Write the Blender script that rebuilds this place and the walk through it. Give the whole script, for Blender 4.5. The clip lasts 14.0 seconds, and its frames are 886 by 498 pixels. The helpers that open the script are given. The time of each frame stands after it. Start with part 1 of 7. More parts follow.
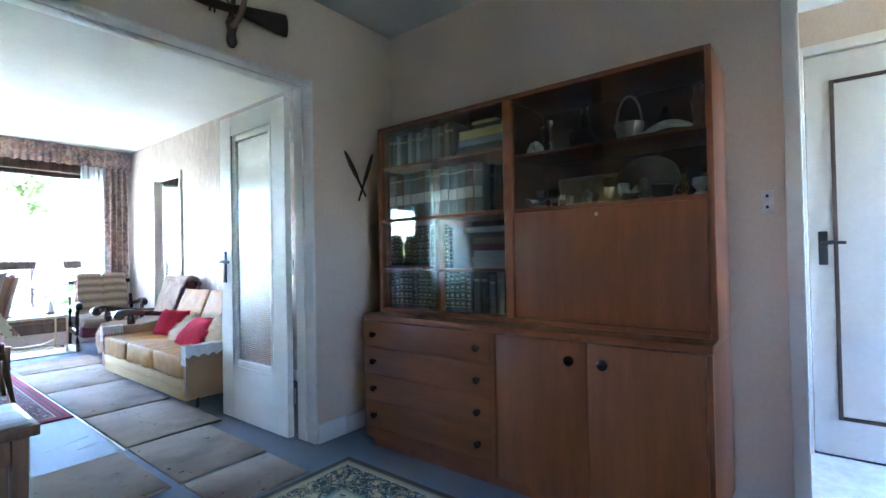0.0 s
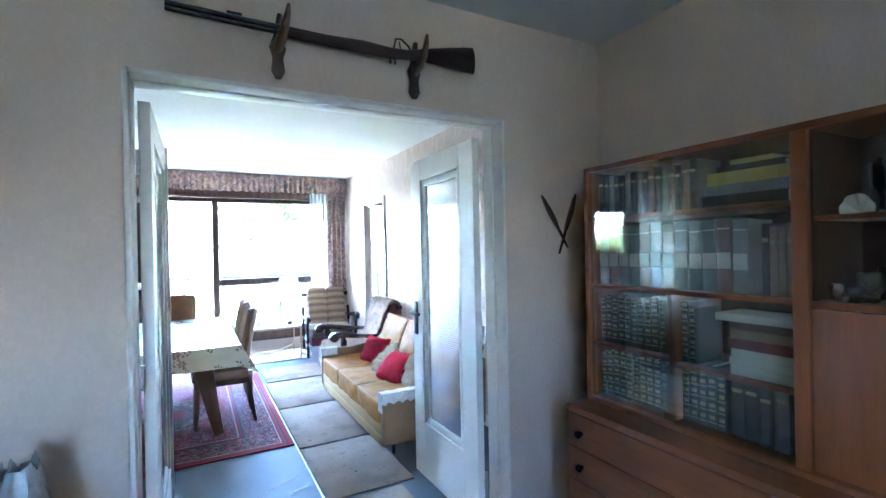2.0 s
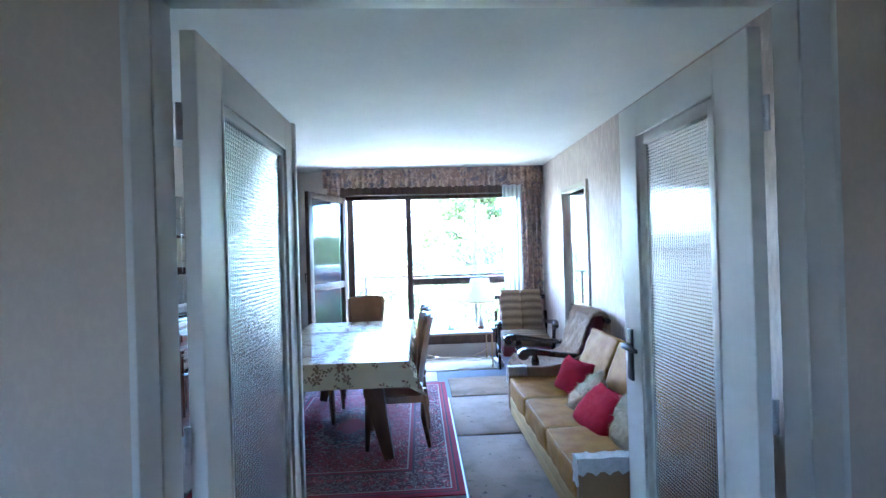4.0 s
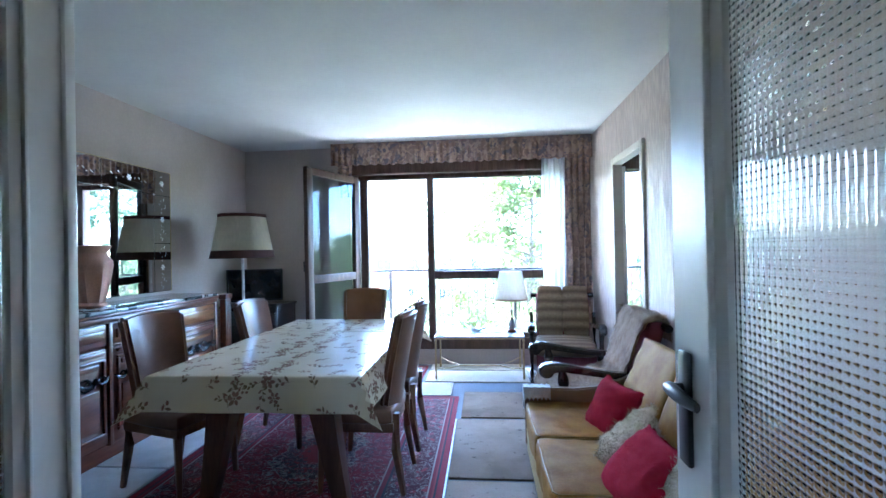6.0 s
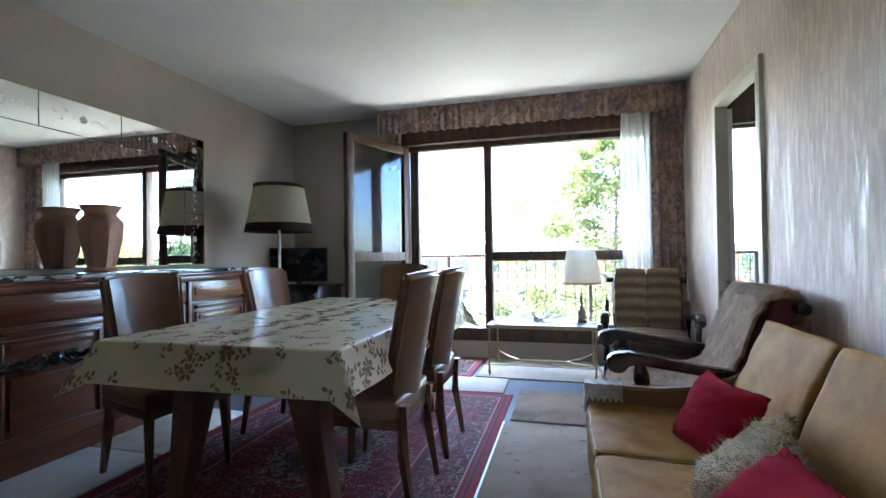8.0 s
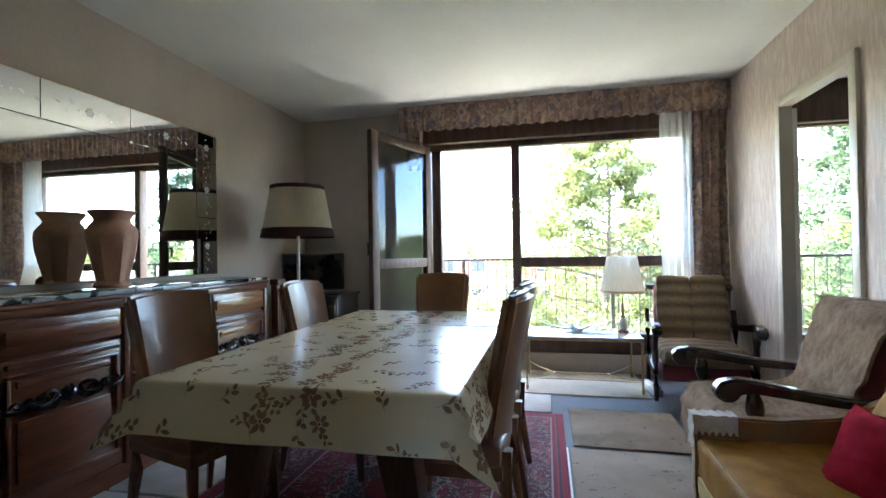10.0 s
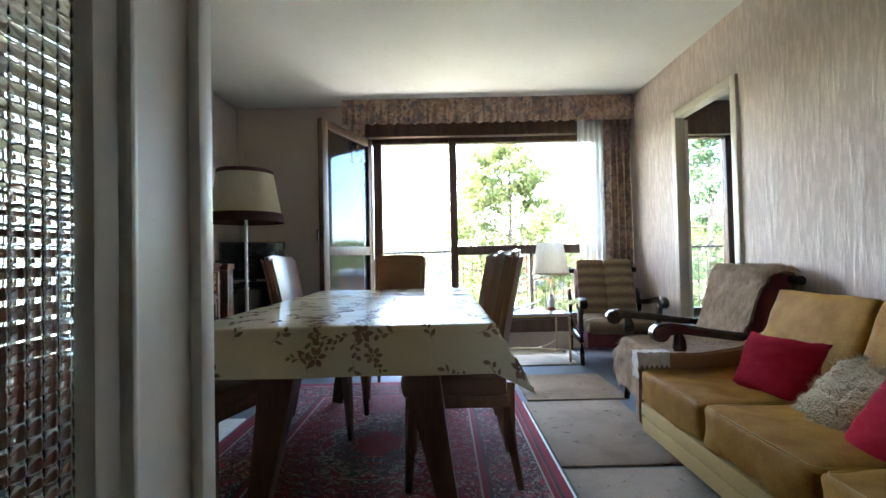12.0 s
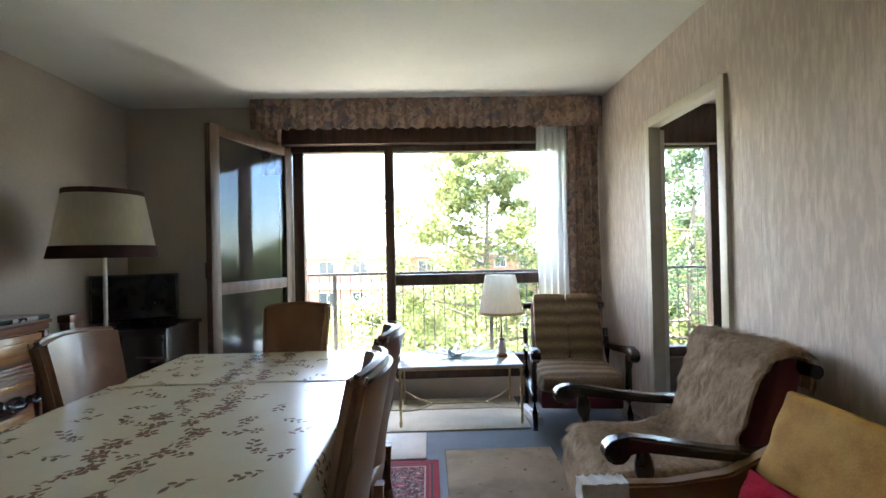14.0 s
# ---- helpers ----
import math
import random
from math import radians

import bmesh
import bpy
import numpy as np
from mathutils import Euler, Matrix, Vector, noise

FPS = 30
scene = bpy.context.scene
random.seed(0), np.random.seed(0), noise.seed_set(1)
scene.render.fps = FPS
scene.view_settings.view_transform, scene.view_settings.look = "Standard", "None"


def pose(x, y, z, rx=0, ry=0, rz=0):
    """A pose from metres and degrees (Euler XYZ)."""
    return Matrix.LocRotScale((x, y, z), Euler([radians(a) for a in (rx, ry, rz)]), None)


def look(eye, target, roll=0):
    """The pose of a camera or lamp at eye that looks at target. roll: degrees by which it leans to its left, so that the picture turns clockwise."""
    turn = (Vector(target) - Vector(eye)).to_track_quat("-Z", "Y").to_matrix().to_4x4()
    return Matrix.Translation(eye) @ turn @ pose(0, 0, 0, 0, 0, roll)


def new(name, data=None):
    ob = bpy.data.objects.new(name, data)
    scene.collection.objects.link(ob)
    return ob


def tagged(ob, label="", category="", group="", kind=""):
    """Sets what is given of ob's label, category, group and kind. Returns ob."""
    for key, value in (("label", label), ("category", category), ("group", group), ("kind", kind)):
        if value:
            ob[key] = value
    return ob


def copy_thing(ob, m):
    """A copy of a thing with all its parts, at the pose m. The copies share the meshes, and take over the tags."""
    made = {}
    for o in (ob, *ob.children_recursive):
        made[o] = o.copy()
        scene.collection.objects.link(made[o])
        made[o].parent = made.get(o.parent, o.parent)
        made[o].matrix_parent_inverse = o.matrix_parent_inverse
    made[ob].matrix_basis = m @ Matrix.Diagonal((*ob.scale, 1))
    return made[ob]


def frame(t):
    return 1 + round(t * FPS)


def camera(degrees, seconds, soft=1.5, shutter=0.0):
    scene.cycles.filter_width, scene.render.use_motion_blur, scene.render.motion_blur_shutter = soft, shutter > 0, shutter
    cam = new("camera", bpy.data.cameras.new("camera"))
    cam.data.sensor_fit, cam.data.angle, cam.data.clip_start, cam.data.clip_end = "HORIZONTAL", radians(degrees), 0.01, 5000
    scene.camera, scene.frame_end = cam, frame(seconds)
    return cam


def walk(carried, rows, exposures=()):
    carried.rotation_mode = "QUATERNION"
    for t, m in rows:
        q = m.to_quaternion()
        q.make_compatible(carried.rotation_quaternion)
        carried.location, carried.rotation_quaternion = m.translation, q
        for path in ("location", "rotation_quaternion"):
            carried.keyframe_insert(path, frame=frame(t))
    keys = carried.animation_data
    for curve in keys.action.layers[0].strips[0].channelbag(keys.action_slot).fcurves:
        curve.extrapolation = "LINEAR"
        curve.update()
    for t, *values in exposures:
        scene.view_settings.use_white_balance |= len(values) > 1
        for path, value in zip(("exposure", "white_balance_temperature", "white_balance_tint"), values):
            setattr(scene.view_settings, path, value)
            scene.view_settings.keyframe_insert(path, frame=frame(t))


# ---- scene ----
cam = camera(87.7, 14.0)
PATH = [
    (0, (0.839, 0.456, 1.056), (2.415, 1.687, 1.083), -1.1),
    (0.5, (0.881, 0.466, 1.216), (2.367, 1.804, 1.235), -1.3),
    (1, (0.902, 0.498, 1.359), (2.233, 1.991, 1.369), -1.4),
    (1.5, (0.982, 0.605, 1.41), (2.145, 2.233, 1.412), -1.3),
    (2, (1.137, 0.833, 1.446), (2.085, 2.594, 1.443), -1.2),
    (2.5, (1.283, 1.074, 1.49), (1.977, 2.95, 1.486), -1.3),
    (3, (1.318, 1.262, 1.5), (1.745, 3.216, 1.5), -1.2),
    (3.2, (1.348, 1.329, 1.511), (1.676, 3.302, 1.508), -1.4),
    (5.3, (1.881, 2.329, 1.33), (1.815, 4.328, 1.34), -1.2),
    (5.5, (1.927, 2.412, 1.34), (1.816, 4.409, 1.349), -1.2),
    (6, (2.011, 2.628, 1.304), (1.834, 4.62, 1.314), -1.1),
    (6.5, (2.075, 2.844, 1.271), (1.777, 4.822, 1.283), -1.0),
    (7, (2.13, 3.05, 1.23), (1.758, 5.015, 1.244), -1.0),
    (7.5, (2.176, 3.239, 1.128), (1.716, 5.185, 1.144), -0.9),
    (8, (2.173, 3.304, 1.05), (1.652, 5.235, 1.076), -0.8),
    (8.2, (2.163, 3.322, 1.041), (1.616, 5.245, 1.064), -0.8),
    (10.3, (1.6, 3.493, 1.128), (1.228, 5.458, 1.151), -1.0),
    (10.5, (1.56, 3.507, 1.113), (1.278, 5.486, 1.142), -1.0),
    (11, (1.446, 3.431, 1.078), (1.34, 5.427, 1.113), -1.2),
    (11.5, (1.334, 3.266, 1.008), (1.287, 5.265, 1.047), -1.2),
    (12, (1.27, 3.17, 0.956), (1.272, 5.169, 0.995), -1.2),
    (12.5, (1.291, 3.165, 0.941), (1.332, 5.164, 0.977), -1.2),
    (13, (1.426, 3.331, 1.004), (1.492, 5.33, 1.026), -1.3),
    (13.5, (1.66, 3.596, 1.185), (1.723, 5.595, 1.2), -1.2),
    (14, (1.732, 3.931, 1.263), (1.793, 5.93, 1.279), -1.2),
]
EXPOSURES = [(0.0, 7.25, 5050, 14), (1.5, 7.45, 4950, 14), (2.3, 7.5, 4700, 14), (3.0, 7.05, 4600, 14), (5.5, 6.1, 4700, 14), (7.5, 5.5, 5500, 14), (10.5, 5.25, 6350, 13), (12.5, 5.5, 6450, 13), (13.2, 5.35, 6500, 13), (14.0, 5.0, 6700, 13)]
walk(cam, [(t, look(eye, target, roll)) for t, eye, target, roll in PATH], EXPOSURES)

# ---- light ----
SUN_EL, SUN_ROT = radians(55), radians(-54)
world = bpy.data.worlds.new("daylight")
scene.world = world
world.use_nodes = True
wn = world.node_tree
sky = wn.nodes.new("ShaderNodeTexSky")
sky.sky_type, sky.sun_disc = "NISHITA", False
sky.sun_elevation, sky.sun_rotation = SUN_EL, SUN_ROT
sky.air_density, sky.dust_density = 1.0, 1.0
wn.links.new(sky.outputs[0], wn.nodes["Background"].inputs[0])
wn.nodes["Background"].inputs[1].default_value = 0.15
sun = new("sun", bpy.data.lights.new("sun", "SUN"))
sun.data.energy, sun.data.angle, sun.data.color = 4.5, radians(0.6), (1.0, 0.95, 0.86)
sd = Vector((math.sin(SUN_ROT) * math.cos(SUN_EL), math.cos(SUN_ROT) * math.cos(SUN_EL), math.sin(SUN_EL)))
sun.matrix_world = look(sd * 60, (0, 0, 0))


# ---- materials ----
def nodes_of(name):
    m = bpy.data.materials.new(name)
    m.use_nodes = True
    return m, m.node_tree, m.node_tree.nodes["Principled BSDF"]


def vary(nt, a, b, scale, detail=4.0, stretch=(1, 1, 1), lo=0.35, hi=0.65, coord="Object", rnd=False):
    """A colour between a and b after a noise of that scale in metres."""
    tc = nt.nodes.new("ShaderNodeTexCoord")
    mp = nt.nodes.new("ShaderNodeMapping")
    mp.inputs["Scale"].default_value = stretch
    nt.links.new(tc.outputs[coord], mp.inputs["Vector"])
    if rnd:
        oi = nt.nodes.new("ShaderNodeObjectInfo")
        ml = nt.nodes.new("ShaderNodeMath")
        ml.operation = "MULTIPLY"
        ml.inputs[1].default_value = 37.0
        nt.links.new(oi.outputs["Random"], ml.inputs[0])
        nt.links.new(ml.outputs[0], mp.inputs["Location"])
    nz = nt.nodes.new("ShaderNodeTexNoise")
    nz.inputs["Scale"].default_value, nz.inputs["Detail"].default_value = scale, detail
    nt.links.new(mp.outputs[0], nz.inputs["Vector"])
    cr = nt.nodes.new("ShaderNodeValToRGB")
    cr.color_ramp.elements[0].position, cr.color_ramp.elements[1].position = lo, hi
    cr.color_ramp.elements[0].color, cr.color_ramp.elements[1].color = (*a, 1), (*b, 1)
    nt.links.new(nz.outputs[0], cr.inputs[0])
    return cr.outputs[0], nz.outputs[0], mp.outputs[0]


def mix(nt, fac, a, b, mode="MIX"):
    mx = nt.nodes.new("ShaderNodeMix")
    mx.data_type, mx.blend_type = "RGBA", mode
    for sock, v in ((mx.inputs[0], fac), (mx.inputs[6], a), (mx.inputs[7], b)):
        if isinstance(v, (int, float)):
            sock.default_value = v
        elif isinstance(v, tuple):
            sock.default_value = (*v, 1)
        else:
            nt.links.new(v, sock)
    return mx.outputs[2]


def bump(nt, bsdf, height, strength=0.2, dist=0.01):
    bp = nt.nodes.new("ShaderNodeBump")
    bp.inputs["Strength"].default_value, bp.inputs["Distance"].default_value = strength, dist
    nt.links.new(height, bp.inputs["Height"])
    nt.links.new(bp.outputs[0], bsdf.inputs["Normal"])


def surface(name, a, b, rough=0.6, scale=6.0, fine=60.0, relief=0.15, stretch=(1, 1, 1), metal=0.0, dist=0.004, rnd=False, sheen=0.0, coat=0.0, spec=0.5, grit=0.4, crease=0.0, specks=0.0):
    """A surface between two colours: broad variation, fine grain and relief."""
    m, nt, bs = nodes_of(name)
    col, _, _ = vary(nt, a, b, scale, 5, stretch, rnd=rnd)
    mid = tuple((x + y) / 2 for x, y in zip(a, b))
    col2, grain, _ = vary(nt, tuple(x * 0.8 for x in mid), tuple(min(1, x * 1.15) for x in mid), fine, 3, stretch, rnd=rnd)
    base = mix(nt, grit, col, col2)
    if specks:
        # crumbs and small dark stains, thinly scattered
        dirt, _, _ = vary(nt, (1, 1, 1), (0.35, 0.33, 0.30), specks, 3, rnd=rnd, lo=0.66, hi=0.72)
        smear, _, _ = vary(nt, (1, 1, 1), (0.72, 0.70, 0.66), specks * 0.16, 4, rnd=rnd, lo=0.52, hi=0.70)
        base = mix(nt, 1.0, mix(nt, 1.0, base, dirt, "MULTIPLY"), smear, "MULTIPLY")
    nt.links.new(base, bs.inputs["Base Color"])
    bs.inputs["Roughness"].default_value, bs.inputs["Metallic"].default_value = rough, metal
    bs.inputs["Specular IOR Level"].default_value = spec
    bs.inputs["Sheen Weight"].default_value = sheen
    bs.inputs["Coat Weight"].default_value = coat
    bs.inputs["Coat Roughness"].default_value = 0.15
    if crease:
        # long shallow folds bent by a slow noise
        nz = nt.nodes.new("ShaderNodeTexNoise")
        nz.inputs["Scale"].default_value, nz.inputs["Detail"].default_value, nz.inputs["Distortion"].default_value = 6.5, 1.5, 0.35
        tc = nt.nodes.new("ShaderNodeTexCoord")
        nt.links.new(tc.outputs["Object"], nz.inputs["Vector"])
        grain = mix(nt, 0.9, grain, nz.outputs[0])
        relief, dist = 1.0, crease
    if relief:
        bump(nt, bs, grain, relief, dist)
    return m


def wood(name, a, b, rough=0.35, axis="y", coat=0.0, scale=3.0, dark=0.76):
    st = {"x": (0.12, 1, 1), "y": (1, 0.12, 1), "z": (1, 1, 0.12)}[axis]
    m, nt, bs = nodes_of(name)
    col, g, vec = vary(nt, a, b, scale * 6, 6, st, 0.3, 0.7, rnd=True)
    wv = nt.nodes.new("ShaderNodeTexNoise")
    wv.inputs["Scale"].default_value, wv.inputs["Detail"].default_value, wv.inputs["Distortion"].default_value = scale * 28, 3, 0.6
    nt.links.new(vec, wv.inputs["Vector"])
    dk = nt.nodes.new("ShaderNodeMapRange")
    dk.inputs[1].default_value, dk.inputs[2].default_value, dk.inputs[3].default_value, dk.inputs[4].default_value = 0.35, 0.7, dark, 1.06
    nt.links.new(wv.outputs[0], dk.inputs[0])
    cb = nt.nodes.new("ShaderNodeCombineColor")
    for i in range(3):
        nt.links.new(dk.outputs[0], cb.inputs[i])
    nt.links.new(mix(nt, 1.0, col, cb.outputs[0], "MULTIPLY"), bs.inputs["Base Color"])
    bs.inputs["Roughness"].default_value = rough
    bs.inputs["Specular IOR Level"].default_value = 0.5 if coat else 0.25
    bs.inputs["Coat Weight"].default_value, bs.inputs["Coat Roughness"].default_value = coat, 0.2
    bump(nt, bs, wv.outputs[0], 0.06, 0.002)
    return m


def glass(name, color=(1, 1, 1), rough=0.0, ior=1.45):
    m, nt, bs = nodes_of(name)
    bs.inputs["Base Color"].default_value = (*color, 1)
    bs.inputs["Transmission Weight"].default_value = 1.0
    bs.inputs["Roughness"].default_value, bs.inputs["IOR"].default_value = rough, ior
    return m


def pane_glass(name, tint, gloss=0.03, sheen=(1, 1, 1)):
    """Thin window glass: straight through, with a gloss that grows at grazing angles."""
    m, nt, bs = nodes_of(name)
    nt.nodes.remove(bs)
    tr, gl = nt.nodes.new("ShaderNodeBsdfTransparent"), nt.nodes.new("ShaderNodeBsdfGlossy")
    lw, mx = nt.nodes.new("ShaderNodeLayerWeight"), nt.nodes.new("ShaderNodeMixShader")
    tr.inputs[0].default_value, gl.inputs["Roughness"].default_value, lw.inputs[0].default_value = (*tint, 1), 0.0, 0.5
    gl.inputs["Color"].default_value = (*sheen, 1)
    pw, ma = nt.nodes.new("ShaderNodeMath"), nt.nodes.new("ShaderNodeMath")
    pw.operation, ma.operation = "POWER", "MULTIPLY_ADD"
    pw.inputs[1].default_value, ma.inputs[1].default_value, ma.inputs[2].default_value = 5.0, 0.92, gloss
    nt.links.new(lw.outputs["Facing"], pw.inputs[0])
    nt.links.new(pw.outputs[0], ma.inputs[0])
    nt.links.new(ma.outputs[0], mx.inputs[0])
    nt.links.new(tr.outputs[0], mx.inputs[1])
    nt.links.new(gl.outputs[0], mx.inputs[2])
    nt.links.new(mx.outputs[0], nt.nodes["Material Output"].inputs[0])
    return m


def wallpaper(name, a, b, streak=0.0):
    """Wallpaper: mottled, with a vertical bark-like relief where streak is set."""
    m, nt, bs = nodes_of(name)
    col, _, _ = vary(nt, a, b, 2.0, 5, (1, 1, 0.5))
    st, hgt, _ = vary(nt, tuple(x * 0.86 for x in a), tuple(min(1, x * 1.1) for x in b), 42.0 if streak else 70.0, 5, (1, 1, 0.22 if streak else 0.7), 0.45, 0.62)
    nt.links.new(mix(nt, 0.45 if streak else 0.12, col, st), bs.inputs["Base Color"])
    bs.inputs["Roughness"].default_value = 0.5 if streak else 0.75
    bs.inputs["Specular IOR Level"].default_value = 0.35
    if streak:
        # long raised fibres that shine on top of the matt ground
        fib, fh, _ = vary(nt, (0, 0, 0), (1, 1, 1), 22.0, 6, (1, 1, 0.16), 0.50, 0.66)
        rg = nt.nodes.new("ShaderNodeMapRange")
        rg.inputs[3].default_value, rg.inputs[4].default_value = 0.74, 0.44
        nt.links.new(fib, rg.inputs[0])
        nt.links.new(rg.outputs[0], bs.inputs["Roughness"])
        hgt = mix(nt, 0.35, fib, hgt)
    bump(nt, bs, hgt, 0.42 if streak else 0.08, 0.006)
    return m


MAT = {}
MAT["wall_plain"] = wallpaper("wall_paint", (0.58, 0.465, 0.365), (0.65, 0.525, 0.42))
MAT["wall_paper"] = wallpaper("wall_paper", (0.47, 0.385, 0.325), (0.56, 0.465, 0.395), 1)
MAT["wall_living"] = wallpaper("wall_living", (0.45, 0.39, 0.33), (0.52, 0.455, 0.39))
MAT["ceiling"] = surface("ceiling_paint", (0.60, 0.60, 0.55), (0.66, 0.66, 0.61), 0.85, 1.5, 40, 0.04, grit=0.08)
MAT["white"] = surface("white_gloss_paint", (0.73, 0.695, 0.63), (0.78, 0.745, 0.68), 0.38, 3, 35, 0.05, grit=0.08)
MAT["cream_paint"] = surface("cream_gloss_paint", (0.50, 0.45, 0.36), (0.56, 0.505, 0.41), 0.42, 3, 35, 0.05, grit=0.08)
MAT["reveal"] = surface("pale_reveal_paint", (0.66, 0.62, 0.56), (0.71, 0.67, 0.61), 0.5, 3, 40, 0.06, grit=0.1)
MAT["white_plaster"] = surface("white_plaster", (0.66, 0.65, 0.62), (0.76, 0.75, 0.72), 0.8, 3, 60, 0.15)
MAT["floor"] = surface("slate_blue_vinyl", (0.085, 0.10, 0.12), (0.125, 0.145, 0.168), 0.6, 2.5, 80, 0.1)
MAT["pad"] = surface("beige_carpet_tile", (0.22, 0.165, 0.11), (0.295, 0.228, 0.158), 0.95, 5, 220, 0.5, rnd=True, specks=26)
MAT["pad_edge"] = surface("pale_carpet_edge", (0.5, 0.48, 0.44), (0.62, 0.6, 0.56), 0.9, 8, 200, 0.3)
MAT["pale_mat"] = surface("pale_floor_mat", (0.42, 0.38, 0.29), (0.52, 0.47, 0.37), 0.9, 6, 200, 0.4)
MAT["window_wood"] = wood("dark_window_wood", (0.075, 0.047, 0.035), (0.13, 0.083, 0.06), 0.45, "z")
MAT["teak"] = wood("teak_veneer", (0.165, 0.046, 0.010), (0.215, 0.065, 0.016), 0.45, "z", 0.04, 3.0, 0.90)
MAT["teak_h"] = wood("teak_veneer_level", (0.165, 0.046, 0.010), (0.215, 0.065, 0.016), 0.45, "y", 0.04, 3.0, 0.90)
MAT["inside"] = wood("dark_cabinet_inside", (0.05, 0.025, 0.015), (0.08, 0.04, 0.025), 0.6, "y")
MAT["mahogany"] = wood("polished_mahogany", (0.12, 0.034, 0.013), (0.21, 0.066, 0.024), 0.3, "y", 0.3)
MAT["mahogany_light"] = wood("amber_figured_wood", (0.30, 0.13, 0.05), (0.42, 0.20, 0.08), 0.22, "y", 0.6)
MAT["dark_wood"] = wood("black_brown_wood", (0.018, 0.011, 0.009), (0.04, 0.024, 0.018), 0.25, "x", 0.5)
MAT["table_wood"] = wood("dark_red_table_wood", (0.11, 0.050, 0.026), (0.18, 0.085, 0.043), 0.35, "z", 0.2)
MAT["chair_wood"] = wood("chair_leg_wood", (0.17, 0.083, 0.039), (0.26, 0.132, 0.063), 0.35, "z", 0.2)
MAT["leather"] = surface("tan_leather", (0.175, 0.083, 0.043), (0.245, 0.123, 0.066), 0.33, 7, 160, 0.2, coat=0.3)
MAT["piping"] = surface("pale_leather_piping", (0.40, 0.26, 0.17), (0.5, 0.34, 0.23), 0.4, 10, 120, 0.1)
MAT["black"] = surface("black_metal", (0.012, 0.012, 0.013), (0.025, 0.024, 0.024), 0.35, 20, 200, 0.05)
MAT["brass"] = surface("aged_brass", (0.42, 0.33, 0.18), (0.62, 0.50, 0.30), 0.32, 20, 150, 0.05, metal=1.0)
MAT["steel"] = surface("brushed_steel", (0.5, 0.5, 0.5), (0.65, 0.65, 0.64), 0.3, 30, 200, 0.05, metal=1.0)
MAT["silver"] = surface("tarnished_silver", (0.55, 0.53, 0.48), (0.75, 0.73, 0.68), 0.25, 25, 150, 0.05, metal=1.0)
MAT["gold_velvet"] = surface("gold_velour", (0.225, 0.104, 0.017), (0.36, 0.19, 0.037), 0.62, 11, 130, 0.25, spec=0.06, crease=0.008)
MAT["gold_panel"] = surface("gold_upholstery_panel", (0.30, 0.19, 0.05), (0.39, 0.26, 0.08), 0.65, 5, 130, 0.2, sheen=0.02, spec=0.22)
MAT["sofa_side"] = surface("brown_sofa_side", (0.20, 0.115, 0.05), (0.28, 0.16, 0.075), 0.6, 6, 140, 0.2)
MAT["red_wool"] = surface("crimson_fluffy_wool", (0.29, 0.009, 0.022), (0.41, 0.018, 0.04), 1.0, 14, 420, 0.7, dist=0.005, spec=0.08, grit=0.7)
MAT["cream_wool"] = surface("cream_long_wool", (0.42, 0.335, 0.20), (0.60, 0.50, 0.335), 0.95, 25, 120, 0.9, dist=0.012)
MAT["lace"] = surface("grey_white_lace", (0.48, 0.46, 0.42), (0.68, 0.66, 0.62), 0.9, 30, 150, 0.6)
def banded(name, a, b, scale):
    """Plush in soft bands across its length."""
    m, nt, bs = nodes_of(name)
    col, _, vec = vary(nt, (0.8, 0.8, 0.8), (1.1, 1.1, 1.1), 60, 4)
    tc, mp, wv = [nt.nodes.new(k) for k in ("ShaderNodeTexCoord", "ShaderNodeMapping", "ShaderNodeTexWave")]
    mp.inputs["Scale"].default_value = (0, 1, 1)
    nt.links.new(tc.outputs["Object"], mp.inputs["Vector"])
    nt.links.new(mp.outputs[0], wv.inputs["Vector"])
    wv.bands_direction = "DIAGONAL"
    wv.inputs["Scale"].default_value, wv.inputs["Distortion"].default_value, wv.inputs["Detail Scale"].default_value = scale, 1.5, 1.2
    wv.inputs["Detail"].default_value = 3
    nt.links.new(mix(nt, 1.0, mix(nt, wv.outputs["Fac"], a, b), col, "MULTIPLY"), bs.inputs["Base Color"])
    bs.inputs["Roughness"].default_value = 0.95
    bump(nt, bs, wv.outputs["Fac"], 0.4, 0.008)
    return m


MAT["striped"] = banded("brown_beige_plush_bands", (0.13, 0.087, 0.054), (0.27, 0.195, 0.125), 5.0)
MAT["burgundy"] = surface("burgundy_upholstery", (0.09, 0.012, 0.017), (0.14, 0.022, 0.028), 0.7, 9, 120, 0.3)
MAT["fringe"] = surface("brown_velvet_trim", (0.06, 0.025, 0.018), (0.10, 0.04, 0.03), 0.85, 20, 120, 0.4)
MAT["terracotta"] = surface("terracotta_pottery", (0.40, 0.205, 0.135), (0.48, 0.26, 0.175), 0.7, 7, 90, 0.15)
MAT["screen"] = surface("dark_tv_screen", (0.008, 0.01, 0.012), (0.014, 0.017, 0.02), 0.12, 4, 20, 0.0)
MAT["plastic"] = surface("black_plastic", (0.015, 0.015, 0.016), (0.025, 0.025, 0.026), 0.5, 10, 150, 0.1)
MAT["white_plastic"] = surface("white_plastic", (0.68, 0.68, 0.67), (0.76, 0.76, 0.75), 0.4, 10, 150, 0.05)
MAT["paper"] = surface("paper_pages", (0.55, 0.50, 0.40), (0.68, 0.62, 0.52), 0.9, 20, 300, 0.2, stretch=(1, 1, 6))
